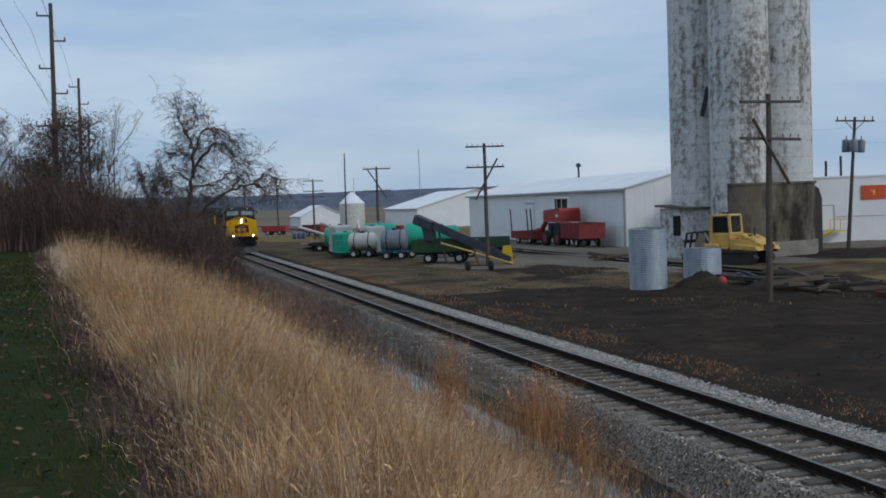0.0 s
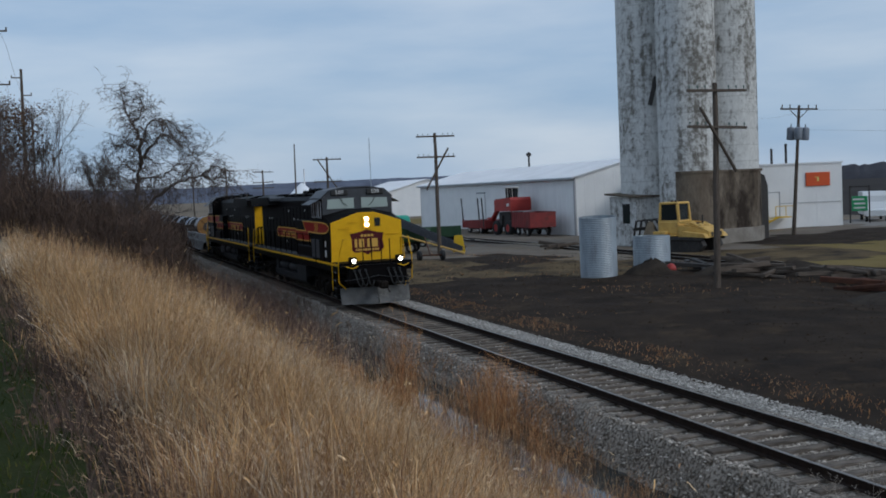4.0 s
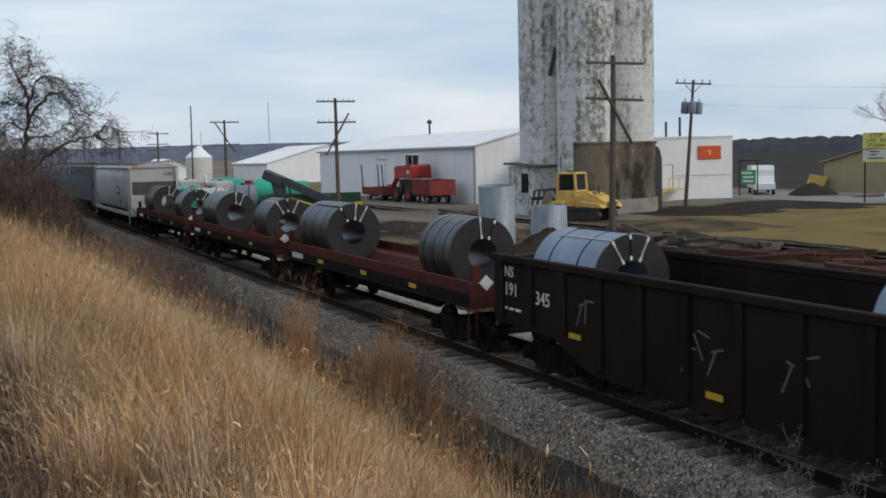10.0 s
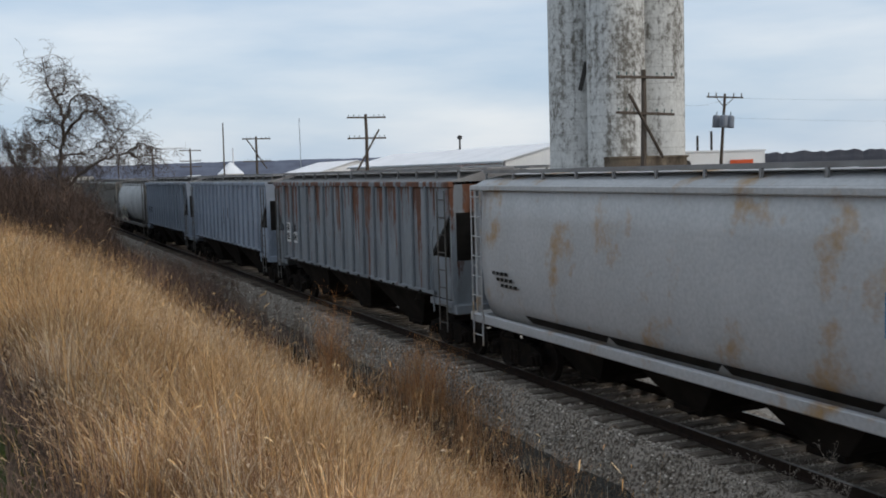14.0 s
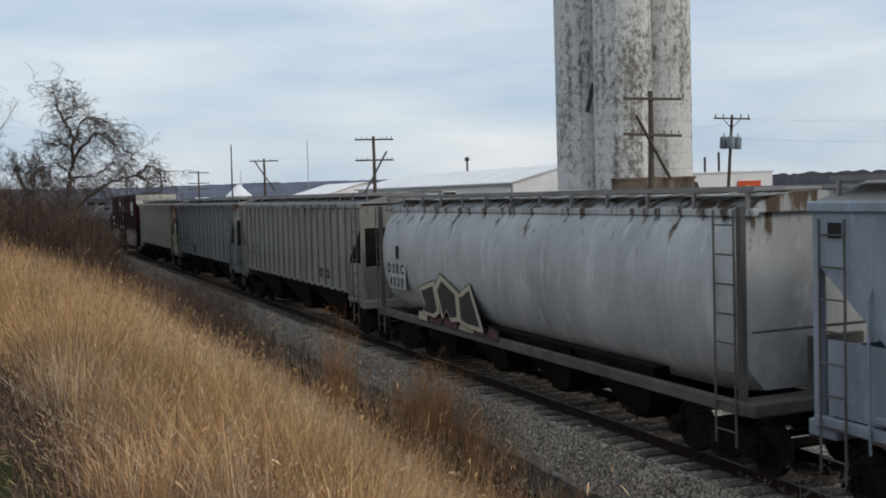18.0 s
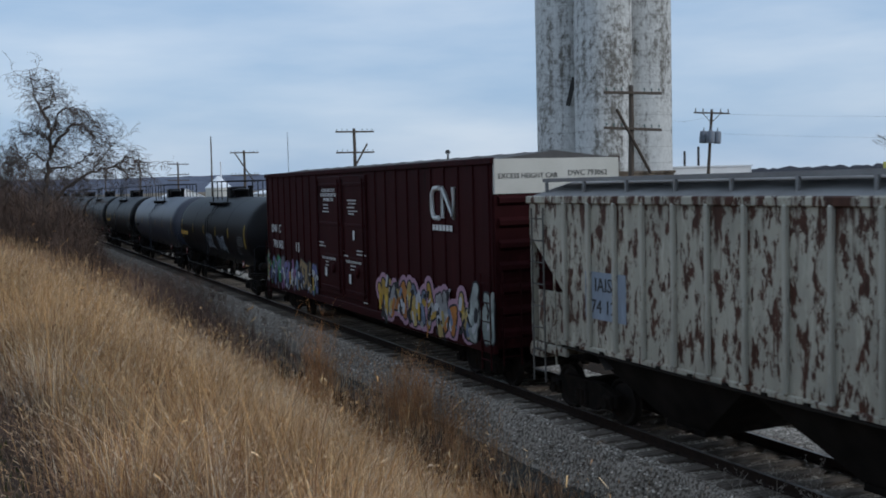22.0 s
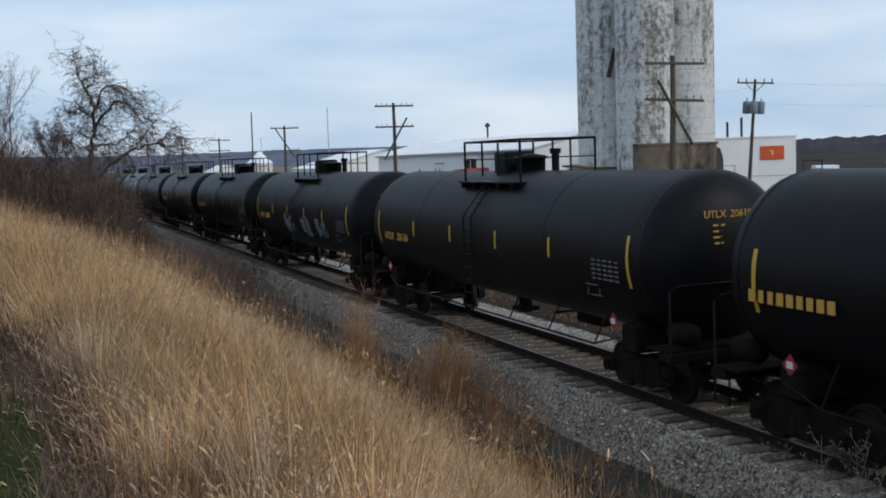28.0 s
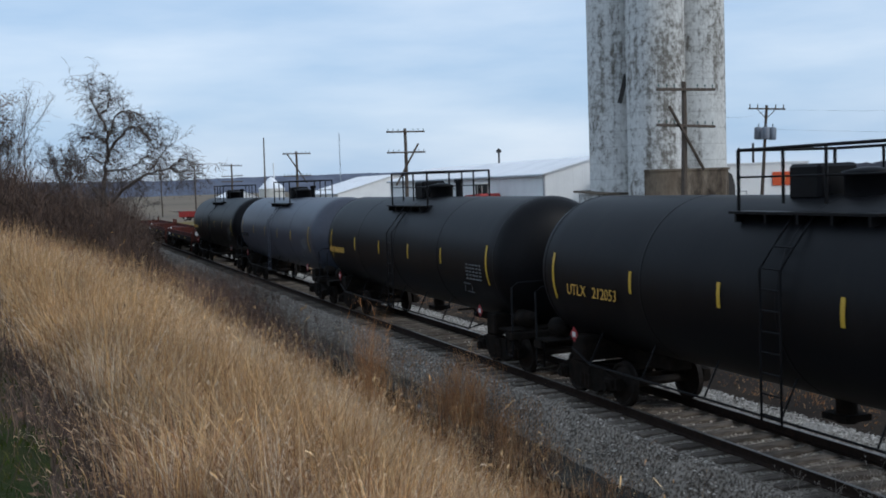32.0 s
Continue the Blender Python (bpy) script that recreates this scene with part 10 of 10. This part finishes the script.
def depot():
    b = thing("white_depot", "flat-roofed white building with an orange sign", "building", pose(0, 0, YARD))
    ribbed_part(ribbed_wall((50.0, 82.3), (66.7, 78.1), 0, 5.85, pitch=2.4, out=0.02), M_WHITE_METAL, b)
    ribbed_part(ribbed_wall((66.7, 78.1), (70.5, 93), 0, 5.85, pitch=2.4, out=0.02), M_WHITE_METAL, b)
    ribbed_part(ribbed_wall((53.8, 97.2), (50.0, 82.3), 0, 5.85, pitch=2.4, out=0.02), M_WHITE_METAL, b)
    g = Geo()
    g.prism([(49.9, 82.2), (66.8, 78.0), (70.7, 93.2), (53.7, 97.4)], "z", 5.85, 6.0)
    part("roof", g, M_ROOF_WHITE, b)
    ang = math.atan2(78.1 - 82.3, 66.7 - 50.0)
    r = Matrix.Rotation(ang, 3, "Z")

    def along(s, out, z):
        q = Vector((50.0, 82.3, 0)).lerp(Vector((66.7, 78.1, 0)), s) + r @ Vector((0, -out, 0))
        return (q.x, q.y, z)
    g = Geo()
    g.box(along(0.865, 0.08, 4.45), (2.3, 0.08, 1.25), r, chamfer=0.02)
    sg = part("sign", g, M_ORANGE, b, "orange rectangular wall sign")
    g = Geo()
    g.box(along(0.865, 0.13, 4.45), (0.16, 0.02, 0.4), r)
    g.box(along(0.855, 0.13, 4.62), (0.3, 0.02, 0.06), r)
    part("sign_mark", g, M_SIGNYEL, sg)
    g = Geo()
    g.box(along(0.62, 0.03, 2.3), (1.0, 0.06, 2.1), r)
    part("door", g, M_WHITE_METAL, b, "white service door above steps")
    g = Geo()
    for x in (-0.56, 0.56):
        q = along(0.62 + x / 17.2, 0.05, 2.3)
        g.box(q, (0.07, 0.07, 2.2), r)
    g.box(along(0.62, 0.05, 3.4), (1.2, 0.07, 0.07), r)
    part("door_frame", g, M_TRIM, b)
    g = Geo()
    for k in range(6):
        g.box(along(0.60 - 0.025 * k, 0.75, 1.1 - 0.2 * k), (0.42, 1.1, 0.06), r)
    q0, q1 = along(0.62, 1.3, 1.2), along(0.46, 1.3, 0.0)
    g.tube([q0, q1], 0.07, 6)
    g.box(along(0.655, 0.75, 1.15), (1.1, 1.1, 0.08), r)
    st = part("stairs", g, M_STAIRYEL, b, "yellow steel steps")
    g = Geo()
    for s in (0.60, 0.655, 0.70):
        g.tube([along(s, 1.28, 1.15), along(s, 1.28, 2.15)], 0.035, 6)
    g.tube([along(0.60, 1.28, 2.15), along(0.70, 1.28, 2.15)], 0.035, 6)
    part("guard_rail", g, M_STAIRYEL, st)
    for s, h in ((0.64, 1.5), (0.72, 1.9)):
        g = Geo()
        g.tube([along(s, -1.0, 5.9), along(s, -1.0, 5.9 + h)], 0.11, 8)
        part("vent_pipe", g, M_DARKMETAL, b)
    g = Geo()
    g.box(along(0.5, 0.02, 2.35), (16.9, 0.05, 0.05), r)
    part("wall_seam", g, M_TRIM, b)


depot()

# silo fittings: leaning timber, chute, side hut
g = Geo()
g.box((0, 0, 0), (0.35, 0.12, 2.2), Matrix.Rotation(radians(14), 3, "Y"))
solid("loose_plank", g, M_DARKMETAL, "dark plank hanging on the silo wall", "plank", pose(41.9, 69.3, 11.2, 0, 0, -32))
g = Geo()
g.prism([(0, 0), (0.9, 0), (0.9, 4.2), (0.55, 5.0), (0, 5.2)], "y", -0.5, 0.5)
solid("silo_chute", g, M_DARKMETAL, "dark steel chute against the silo base", "chute", pose(50.1, 68.4, -0.5, 0, 0, 12))
hut = thing("lean_to", "small whitewashed lean-to against the silo", "hut", pose(41.2, 71.4, -0.5, 0, 0, 12))
g = Geo()
g.box((0, 0, 1.9), (2.4, 3.0, 3.8))
part("wall", g, M_CONCRETE, hut)
g = Geo()
g.box((0, 0, 3.9), (3.0, 3.6, 0.14), Matrix.Rotation(radians(4), 3, "X"))
part("roof", g, M_CONC_DARK, hut)
g = Geo()
g.box((-1.21, -0.4, 2.5), (0.06, 0.8, 1.5))
part("opening", g, M_WINDOW, hut)

# hall details
g = Geo()
g.box((-0.06, 24.0, 2.5), (0.05, 2.2, 3.6))
part("door", g, M_WHITE_METAL, hall, "plain white sliding door")
g = Geo()
g.box((-0.10, 24.0, 4.4), (0.12, 2.6, 0.16))
part("door_track", g, M_TRIM, hall)
g = Geo()
g.box((-0.06, 0.05, 2.8), (0.16, 0.2, 5.6))
part("corner_trim", g, M_TRIM, hall)
g = Geo()
g.box((4.6, -0.06, 1.9), (1.1, 0.05, 2.2))
ed = part("door", g, M_WHITE_METAL, hall, "white end door")
g = Geo()
for x in (4.0, 5.2):
    g.box((x, -0.08, 1.9), (0.07, 0.08, 2.3))
g.box((4.6, -0.08, 3.05), (1.3, 0.08, 0.07))
part("door_frame", g, M_TRIM, ed)
g = Geo()
for x in (4.3, 5.6, 6.6):
    g.tube([(x, -1.1, 0), (x, -1.1, 1.9)], 0.05, 6)
g.tube([(4.3, -1.1, 1.9), (6.6, -1.1, 1.9)], 0.05, 6)
part("guard_rail", g, M_BOXTOP, hall)
g = Geo()
g.tube([(6.2, 24, 7.1), (6.2, 24, 8.6)], 0.12, 8)
g.lathe([(0.28, 8.5), (0.30, 8.8), (0.01, 9.0)], "z", 12, (6.2, 24, 0))
part("roof_vent", g, M_DARKMETAL, hall)

# gravel lot, signs, vehicles and store at the right
g = Geo()
g.prism([(66.9, 76), (67.5, 58), (72, 40), (140, 20), (160, 60), (90, 84), (76, 87), (69, 84)], "z", -0.44, -0.395)
solid("road", g, M_ROAD, "pale gravel lot and road", "road", None, "", "structure")


def post_sign(x, y, w, h, z0, face, label, posts, lines, turn):
    s = thing("road_sign", label, "sign", on_land(x, y, turn))
    for q in posts:
        g = Geo()
        g.box((q, 0, (z0 + h) / 2), (0.14, 0.14, z0 + h))
        part("post", g, M_DARKMETAL, s)
    g = Geo()
    g.box((0, -0.1, z0 + h / 2), (w, 0.1, h), chamfer=0.02)
    part("panel", g, face, s)
    return s


ps = post_sign(70.6, 80.3, 1.4, 1.4, 1.2, M_SIGNGREEN, "green notice board between two dark posts", (-0.85, 0.85), 2, -42)
g = Geo()
for z in (2.3, 1.9, 1.5):
    g.box((0.0 if z < 2.2 else -0.1, -0.16, z), (1.0, 0.01, 0.16))
part("lettering", g, M_LETTER, ps)
g = Geo()
g.box((0, 0, 3.5), (1.85, 0.12, 0.12))
g.box((-0.85, 0, 3.0), (0.12, 0.12, 1.2))
g.box((0.85, 0, 3.0), (0.12, 0.12, 1.2))
part("top_frame", g, M_DARKMETAL, ps)
ps = post_sign(68.6, 62.8, 2.1, 1.3, 4.5, M_SIGNYEL, "pale yellow store sign on a post", (-0.85,), 3, -48)
for k, wd in enumerate(("STOP", "LAD  RA", "STORA")):
    words_on("words", wd, 0.42, M_BLACK, ps, Matrix.Translation((0, -0.17, 5.55 - 0.40 * k)) @ FRONT)
g = Geo()
g.box((0, -0.1, 3.9), (2.1, 0.1, 1.0), chamfer=0.02)
lp = part("lower_panel", g, M_POLYWHITE, ps)
g = Geo()
for z, w in ((4.25, 0.8), (4.0, 0.5), (3.7, 1.2)):
    g.box((-0.3 + 0.2 * w, -0.16, z), (w, 0.01, 0.10))
part("lettering", g, M_BLACK, lp)
g = Geo()
g.box((0, -0.155, 3.5), (1.9, 0.01, 0.2))
part("yellow_line", g, M_SIGNYEL, lp)


def camper(x, y, turn):
    c = thing("camper", "white camper truck parked on the lot", "camper", on_land(x, y, turn, 0.1))
    g = Geo()
    g.prism([(-2.6, 0.7), (2.4, 0.7), (2.4, 2.6), (1.9, 2.9), (-2.3, 2.9), (-2.6, 2.5)], "x", -1.1, 1.1)
    part("body", g, M_CARWHITE, c)
    g = Geo()
    g.prism([(-4.4, 0.6), (-2.6, 0.6), (-2.6, 1.9), (-3.2, 1.9), (-3.7, 1.3), (-4.4, 1.15)], "x", -1.0, 1.0)
    part("cab", g, M_CARWHITE, c)
    g = Geo()
    g.box((-1.105, 0.4, 2.0), (0.02, 1.4, 0.6))
    g.box((-1.105, -1.5, 2.0), (0.02, 0.9, 0.5))
    g.box((0, 2.41, 2.0), (1.2, 0.02, 0.6))
    part("window", g, M_WINDOW, c)
    g = Geo()
    g.box((-1.108, 0, 1.3), (0.01, 4.6, 0.12))
    part("stripe", g, M_TANKGREY, c)
    for yy in (-3.6, 1.2):
        for s in (-1, 1):
            wheel(c, (s * 0.9, yy, 0.36), 0.36, 0.22, M_POLYWHITE)


camper(75.4, 84.0, -36)


def sedan(x, y, turn):
    c = thing("car", "white parked sedan on the lot", "car", on_land(x, y, turn, 0.1))
    g = Geo()
    o = [(-2.2, 0.35), (2.2, 0.35), (2.25, 0.7), (2.1, 0.92), (1.35, 0.98), (0.8, 1.38), (-0.7, 1.40), (-1.45, 0.98), (-2.15, 0.88), (-2.25, 0.6)]
    g.prism(o, "x", -0.85, 0.85)
    part("body", g, M_CARWHITE, c)
    g = Geo()
    for s in (-1, 1):
        g.prism([(1.2, 1.0), (0.75, 1.32), (-0.65, 1.34), (-1.25, 1.0)], "x", s * 0.852, s * 0.858)
    part("side_window", g, M_WINDOW, c)
    for yy in (-1.35, 1.35):
        for s in (-1, 1):
            wheel(c, (s * 0.78, yy, 0.31), 0.31, 0.2, M_GALV)


sedan(70.2, 60.3, 40)
g = Geo()
rng = random.Random(6)
ring = 14
pts = []
for k in range(5):
    for j in range(ring):
        a = 6.283 * j / ring
        r = (1 - k / 4.3) * (2.4 + rng.uniform(-0.3, 0.3))
        pts.append((r * 1.3 * math.cos(a), r * math.sin(a), 1.15 * (k / 4) ** 0.8 + rng.uniform(-0.06, 0.06)))
fs = [(k * ring + j, k * ring + (j + 1) % ring, (k + 1) * ring + (j + 1) % ring, (k + 1) * ring + j) for k in range(4) for j in range(ring)] + [tuple(range(4 * ring, 5 * ring))]
g.add(pts, fs, True)
solid("earth_mound", g, M_PILE, "dark pile of earth on the lot", "earth pile", on_land(75.8, 77.2, 40, 0.05))


def store():
    s = thing("store_building", "low tan store with a gabled end", "building", pose(81.2, 81.1, -0.45, 0, 0, -78))
    ribbed_part(ribbed_wall((0, 0), (13, 0), 0, 3.0, 3.0, 1.2, peak=(0.5, 4.7)), M_TAN, s)
    ribbed_part(ribbed_wall((13, 0), (13, 20), 0, 3.0, pitch=1.2), M_TAN, s)
    ribbed_part(ribbed_wall((0, 20), (0, 0), 0, 3.0, pitch=1.2), M_TAN, s)
    for k in (0, 1):
        g = Geo()
        x0, x1, a, b = (-0.4, 6.5, 2.95, 4.75) if k == 0 else (6.5, 13.4, 4.75, 2.95)
        g.prism([(x0, a), (x1, b), (x1, b + 0.15), (x0, a + 0.15)], "y", -0.4, 20)
        part("roof", g, M_TANROOF, s)
    for x in (8.4, 10.2):
        g = Geo()
        g.box((x, -0.06, 1.75), (1.1, 0.06, 1.0))
        w = part("window", g, M_WINDOW, s)
        g = Geo()
        g.box((x, -0.10, 2.28), (1.25, 0.06, 0.08))
        g.box((x, -0.10, 1.22), (1.25, 0.06, 0.08))
        g.box((x, -0.10, 1.75), (0.07, 0.06, 1.0))
        part("window_frame", g, M_TRIM, w)


store()
g = Geo()
g.prism([(-0.2, 0.4), (1.4, 0.5), (1.9, 1.6), (0.2, 1.9)], "y", -0.6, 0.6)
solid("loader_bucket", g, M_DOZER, "yellow loader bucket beside the store", "bucket", on_land(79.6, 81.6, -40, 0.0))
bare_tree(pose(78.0, 68.5, -0.5), 11.0, 0.9, 46, "large bare tree beside the store", 6, 0, 0.0, 0.22, 0.15, 1.1, 2)
bare_tree(pose(88.0, 66.0, -0.5), 8.5, 0.9, 47, "bare tree behind the store", 5, 0, 0.0, 0.2, None, 1.0, 2)

# debris in the black earth
def heap(name, label, category, material, x, y, items, seed, turn=0.0):
    """Loose timbers or scrap dropped over one another."""
    rng = random.Random(seed)
    h = thing(name, label, category, on_land(x, y, turn))
    for k in range(items):
        g = Geo()
        l = rng.uniform(1.2, 3.6)
        g.box((0, 0, 0), (rng.uniform(0.14, 0.28), l, rng.uniform(0.12, 0.24)), chamfer=0.02)
        part("piece", g, material, h, "", pose(rng.uniform(-1.0, 1.0), rng.uniform(-1.2, 1.2), 0.12 + 0.09 * k * 0.5, rng.uniform(-7, 7), rng.uniform(-10, 10), rng.uniform(-70, 70)))
    return h


heap("timber_heap", "heap of old railway timbers in the mud", "timber", M_OLDWOOD, 33.5, 46.2, 12, 1)
heap("timber_heap", "old dark timbers lying in the mud", "timber", M_OLDWOOD, 31.8, 42.8, 9, 2, 60)
heap("timber_heap", "stack of boards on the gravel", "timber", M_OLDWOOD, 35.5, 71.8, 7, 3, 80)
heap("timber_heap", "old dark timbers beside the siding", "timber", M_OLDWOOD, 33.6, 38.5, 10, 4, 30)
heap("scrap_heap", "rusted steel scrap beside the siding", "scrap", M_RUSTSTEEL, 31.6, 34.6, 8, 5, 10)
heap("scrap_heap", "rusted steel beams in the dirt", "scrap", M_RUSTSTEEL, 33.0, 33.0, 6, 6, 60)
heap("scrap_heap", "broken red rubble and scrap", "scrap", M_RUSTSTEEL, 29.6, 27.4, 9, 7, 20)
heap("scrap_heap", "broken machine parts in the mud", "scrap", M_DARKMETAL, 30.4, 47.2, 8, 8, 20)
heap("scrap_heap", "dark scrap beside the farm tanks", "scrap", M_DARKMETAL, 20.8, 116, 9, 9, 20)
heap("scrap_heap", "white and dark pipes beside the shed", "scrap", M_POLYWHITE, 22.0, 119, 6, 10, 50)
g = Geo()
g.lathe([(0.01, 0), (0.2, 0.06), (0.27, 0.26), (0.2, 0.46), (0.08, 0.54), (0.01, 0.55)], "z", 16)
solid("red_buoy", g, M_MACHRED, "small round red float on the mud", "float", on_land(28.9, 46.6))


def mound(x, y, r, h, seed):
    rng = np.random.default_rng(seed)
    n, m = 18, 6
    v, f = [], []
    for k in range(m):
        for j in range(n):
            a = 2 * np.pi * j / n
            q = r * (1 - k / (m - 0.6)) * (1 + rng.uniform(-0.12, 0.12))
            px, py = x + q * np.cos(a), y + q * np.sin(a) * 0.8
            v.append((px, py, float(land(px, py)) - 0.03 + h * (k / (m - 1)) ** 0.8 * (1 + rng.uniform(-0.15, 0.15)) + rng.uniform(0, 0.05)))
    f = [(k * n + j, k * n + (j + 1) % n, (k + 1) * n + (j + 1) % n, (k + 1) * n + j) for k in range(m - 1) for j in range(n)]
    f2 = Geo().add(v, f + [tuple(range((m - 1) * n, m * n))], True)
    return solid("dirt_mound", f2, M_PILE, "low mound of black earth in the yard", "earth mound")


mound(28.2, 47.2, 1.5, 0.75, 1)
mound(31.6, 45.0, 2.2, 0.6, 2)
mound(34.0, 43.6, 2.6, 0.55, 3)
mound(29.5, 31.0, 2.4, 0.35, 4)

# clods and litter over the earth
rng = np.random.default_rng(200)
n = 5200
cx = rng.uniform(14.6, 35, n)
cy = rng.uniform(12, 66, n)
cr = rng.uniform(0.015, 0.055, n) * (1 + (rng.uniform(size=n) < 0.03))
oct_v = np.array([(1, 0, 0), (-1, 0, 0), (0, 1, 0), (0, -1, 0), (0, 0, 0.7), (0, 0, -0.5)])
oct_f = np.array([(0, 2, 4), (2, 1, 4), (1, 3, 4), (3, 0, 4), (2, 0, 5), (1, 2, 5), (3, 1, 5), (0, 3, 5)])
v = (oct_v[None] * (1 + rng.uniform(-0.35, 0.35, (n, 6, 3)))) * cr[:, None, None] + np.stack([cx, cy, land(cx, cy)], -1)[:, None]
f = (oct_f[None] + (np.arange(n) * 6)[:, None, None]).reshape(-1, 3)
M_CLOD = surface("earth_clods", (0.030, 0.022, 0.016), (0.060, 0.044, 0.032), 0.8, 0.95, spread=0.4)
tagged(new("clods", raw_mesh("clods", v.reshape(-1, 3), f, M_CLOD)), "clods and small debris over the black earth", "clods", kind="stuff")
# ballast stones
n = 52000
cy = 6 + 74 * rng.uniform(size=n) ** 1.7
u = rng.uniform(-1, 1, n)
cx = TRACK + np.where(u < 0, u * 1.80, u * 3.25)
edge = np.abs(cx - TRACK)
cz = np.where(edge < 1.44, -0.226, np.where(cx < TRACK, -0.20 - (edge - 1.44) / 0.40 * 0.84, -0.20 - (edge - 1.48) / 1.82 * 0.34))
cr = rng.uniform(0.016, 0.038, n)
keep = ~((edge < 0.86) & (edge > 0.66))
v = ((oct_v[None] * (1 + rng.uniform(-0.4, 0.4, (n, 6, 3)))) * cr[:, None, None] + np.stack([cx, cy, cz], -1)[:, None])[keep]
n = int(keep.sum())
M_STONE = surface("loose_ballast_stones", (0.54, 0.485, 0.42), (0.16, 0.133, 0.107), 5, 0.9, spread=0.65, spec=0.1)
M_STONE_PALE = surface("loose_limestone", (0.48, 0.45, 0.41), (0.18, 0.168, 0.15), 5, 0.9, spread=0.5, spec=0.1)
far_side = (cx[keep] + 0.25 * np.sin(cy[keep] * 3.1)) > TRACK + 1.05
for pick, mat, words in ((~far_side, M_STONE, "loose grey-brown ballast stones"), (far_side, M_STONE_PALE, "loose pale limestone on the far shoulder")):
    w = v[pick]
    f = (oct_f[None] + (np.arange(len(w)) * 6)[:, None, None]).reshape(-1, 3)
    tagged(new("ballast_stones", raw_mesh("ballast_stones", w.reshape(-1, 3), f, mat)), words, "stones", kind="stuff")

# clutter among the farm tanks
def drum(x, y):
    g = Geo()
    g.lathe([(0.01, 0.88), (0.27, 0.88), (0.29, 0.86), (0.285, 0.60), (0.295, 0.58), (0.285, 0.56), (0.285, 0.30), (0.295, 0.28), (0.285, 0.26), (0.29, 0.02), (0.01, 0.0)], "z", 16)
    solid("oil_drum", g, M_BLUEFRAME, "blue steel drum among the farm machines", "drum", on_land(x, y), "blue drums in the yard")


for q in ((25.0, 161), (25.9, 161.5), (25.5, 159.6), (26.6, 162)):
    drum(*q)


def grain_auger(x, y, turn, l, paint, label):
    """A long tube on a two-wheeled frame."""
    m = thing("grain_auger", label, "auger", on_land(x, y, turn))
    g = Geo()
    g.tube([(0, -l / 2, 0.35), (0, l / 2, 0.35 + l * 0.30)], 0.17, 10)
    part("tube", g, paint, m)
    g = Geo()
    g.box((0, -l / 2, 0.35), (0.9, 0.9, 0.5), chamfer=0.06)
    part("hopper", g, M_MACHRED, m)
    g = Geo()
    for s in (-1, 1):
        g.tube([(s * 0.9, 0.4, 0.4), (0, l * 0.28, 0.30 + l * 0.23)], 0.045, 6)
        g.tube([(s * 0.9, 0.4, 0.4), (0, -l * 0.3, 0.5)], 0.045, 6)
    g.tube([(-0.9, 0.4, 0.4), (0.9, 0.4, 0.4)], 0.05, 6)
    part("undercarriage", g, M_DARKMETAL, m)
    for s in (-1, 1):
        wheel(m, (s * 0.95, 0.4, 0.38), 0.38, 0.2, M_MACHRED)


grain_auger(22.6, 119, 62, 7.5, M_POLYWHITE, "white grain auger resting on its wheels")
grain_auger(26.0, 126, 250, 6.5, M_MACHRED, "red grain auger among the wagons")
grain_auger(27.5, 135, 40, 8.0, M_POLYWHITE, "white grain auger resting on its wheels")
wagon("flat_trailer", "low dark flat trailer among the farm tanks", on_land(21.8, 114.5, 70), 4.6, 2.2, 0.7, 0.95, M_DARKMETAL)
wagon("red_trailer", "small red farm trailer in the distance", on_land(26.4, 192, 60), 4.5, 2.2, 0.7, 1.6, M_MACHRED)
wagon("red_trailer", "small red farm trailer in the distance", on_land(30.4, 172, 30), 4.5, 2.2, 0.7, 1.8, M_WAGONRED)
wagon("grain_wagon", "red farm wagon behind the tanks", on_land(28.6, 118, 66), 4.6, 2.3, 1.0, 2.2, M_WAGONRED)
wagon("flat_trailer", "grey flat trailer behind the tanks", on_land(31.5, 128, 40), 5.2, 2.3, 0.8, 1.2, M_TANKGREY)

# far woods at the right
# A little bluish haze is mixed into the colour of these woods.
ridge("woods", "bare wooded rise beyond the dark field", [(120, 720), (330, 590), (450, 520), (560, 400), (680, 240), (760, 60)], -0.5, [0.2, 0.5, 10, 14.5, 16, 15], 9, surface("haze_tinted_near_woods", (0.058, 0.058, 0.066), (0.040, 0.040, 0.047), 0.05, 1.0, 0, 0, 0.7), 2.6, 0.055)


def motions():
    """The train rolls towards the camera's right; wheels turn while they are near."""
    spot = {}
    for car, mid in CONSIST:
        turn = 180 if car is l2 else 0
        spot[car] = mid
        walk(car, [(t, pose(TRACK, mid - gone(t), 0, 0, 0, turn)) for t in range(0, 33, 2)])
    for ob, s, z in RIDERS:
        walk(ob, [(t, pose(TRACK, s - gone(t), z)) for t in range(0, 33, 2)])
    for w, d, r, car, y in wheelsets:
        way = -1 if car is l2 else 1
        rows = [(0, pose(0, d, r))]
        ang = 0.0
        f = 1
        while f < 960:
            t = f / FPS
            here = spot[car] + way * (y + d) - gone(t)
            if -4 < here < 62:
                ang += way * math.degrees((gone(t) - gone((f - 1) / FPS)) / r)
                rows.append((t, Matrix.Translation((0, d, r)) @ Matrix.Rotation(radians(ang), 4, "X")))
            f += 1
        rows.append((32, rows[-1][1]))
        walk(w, rows)


motions()
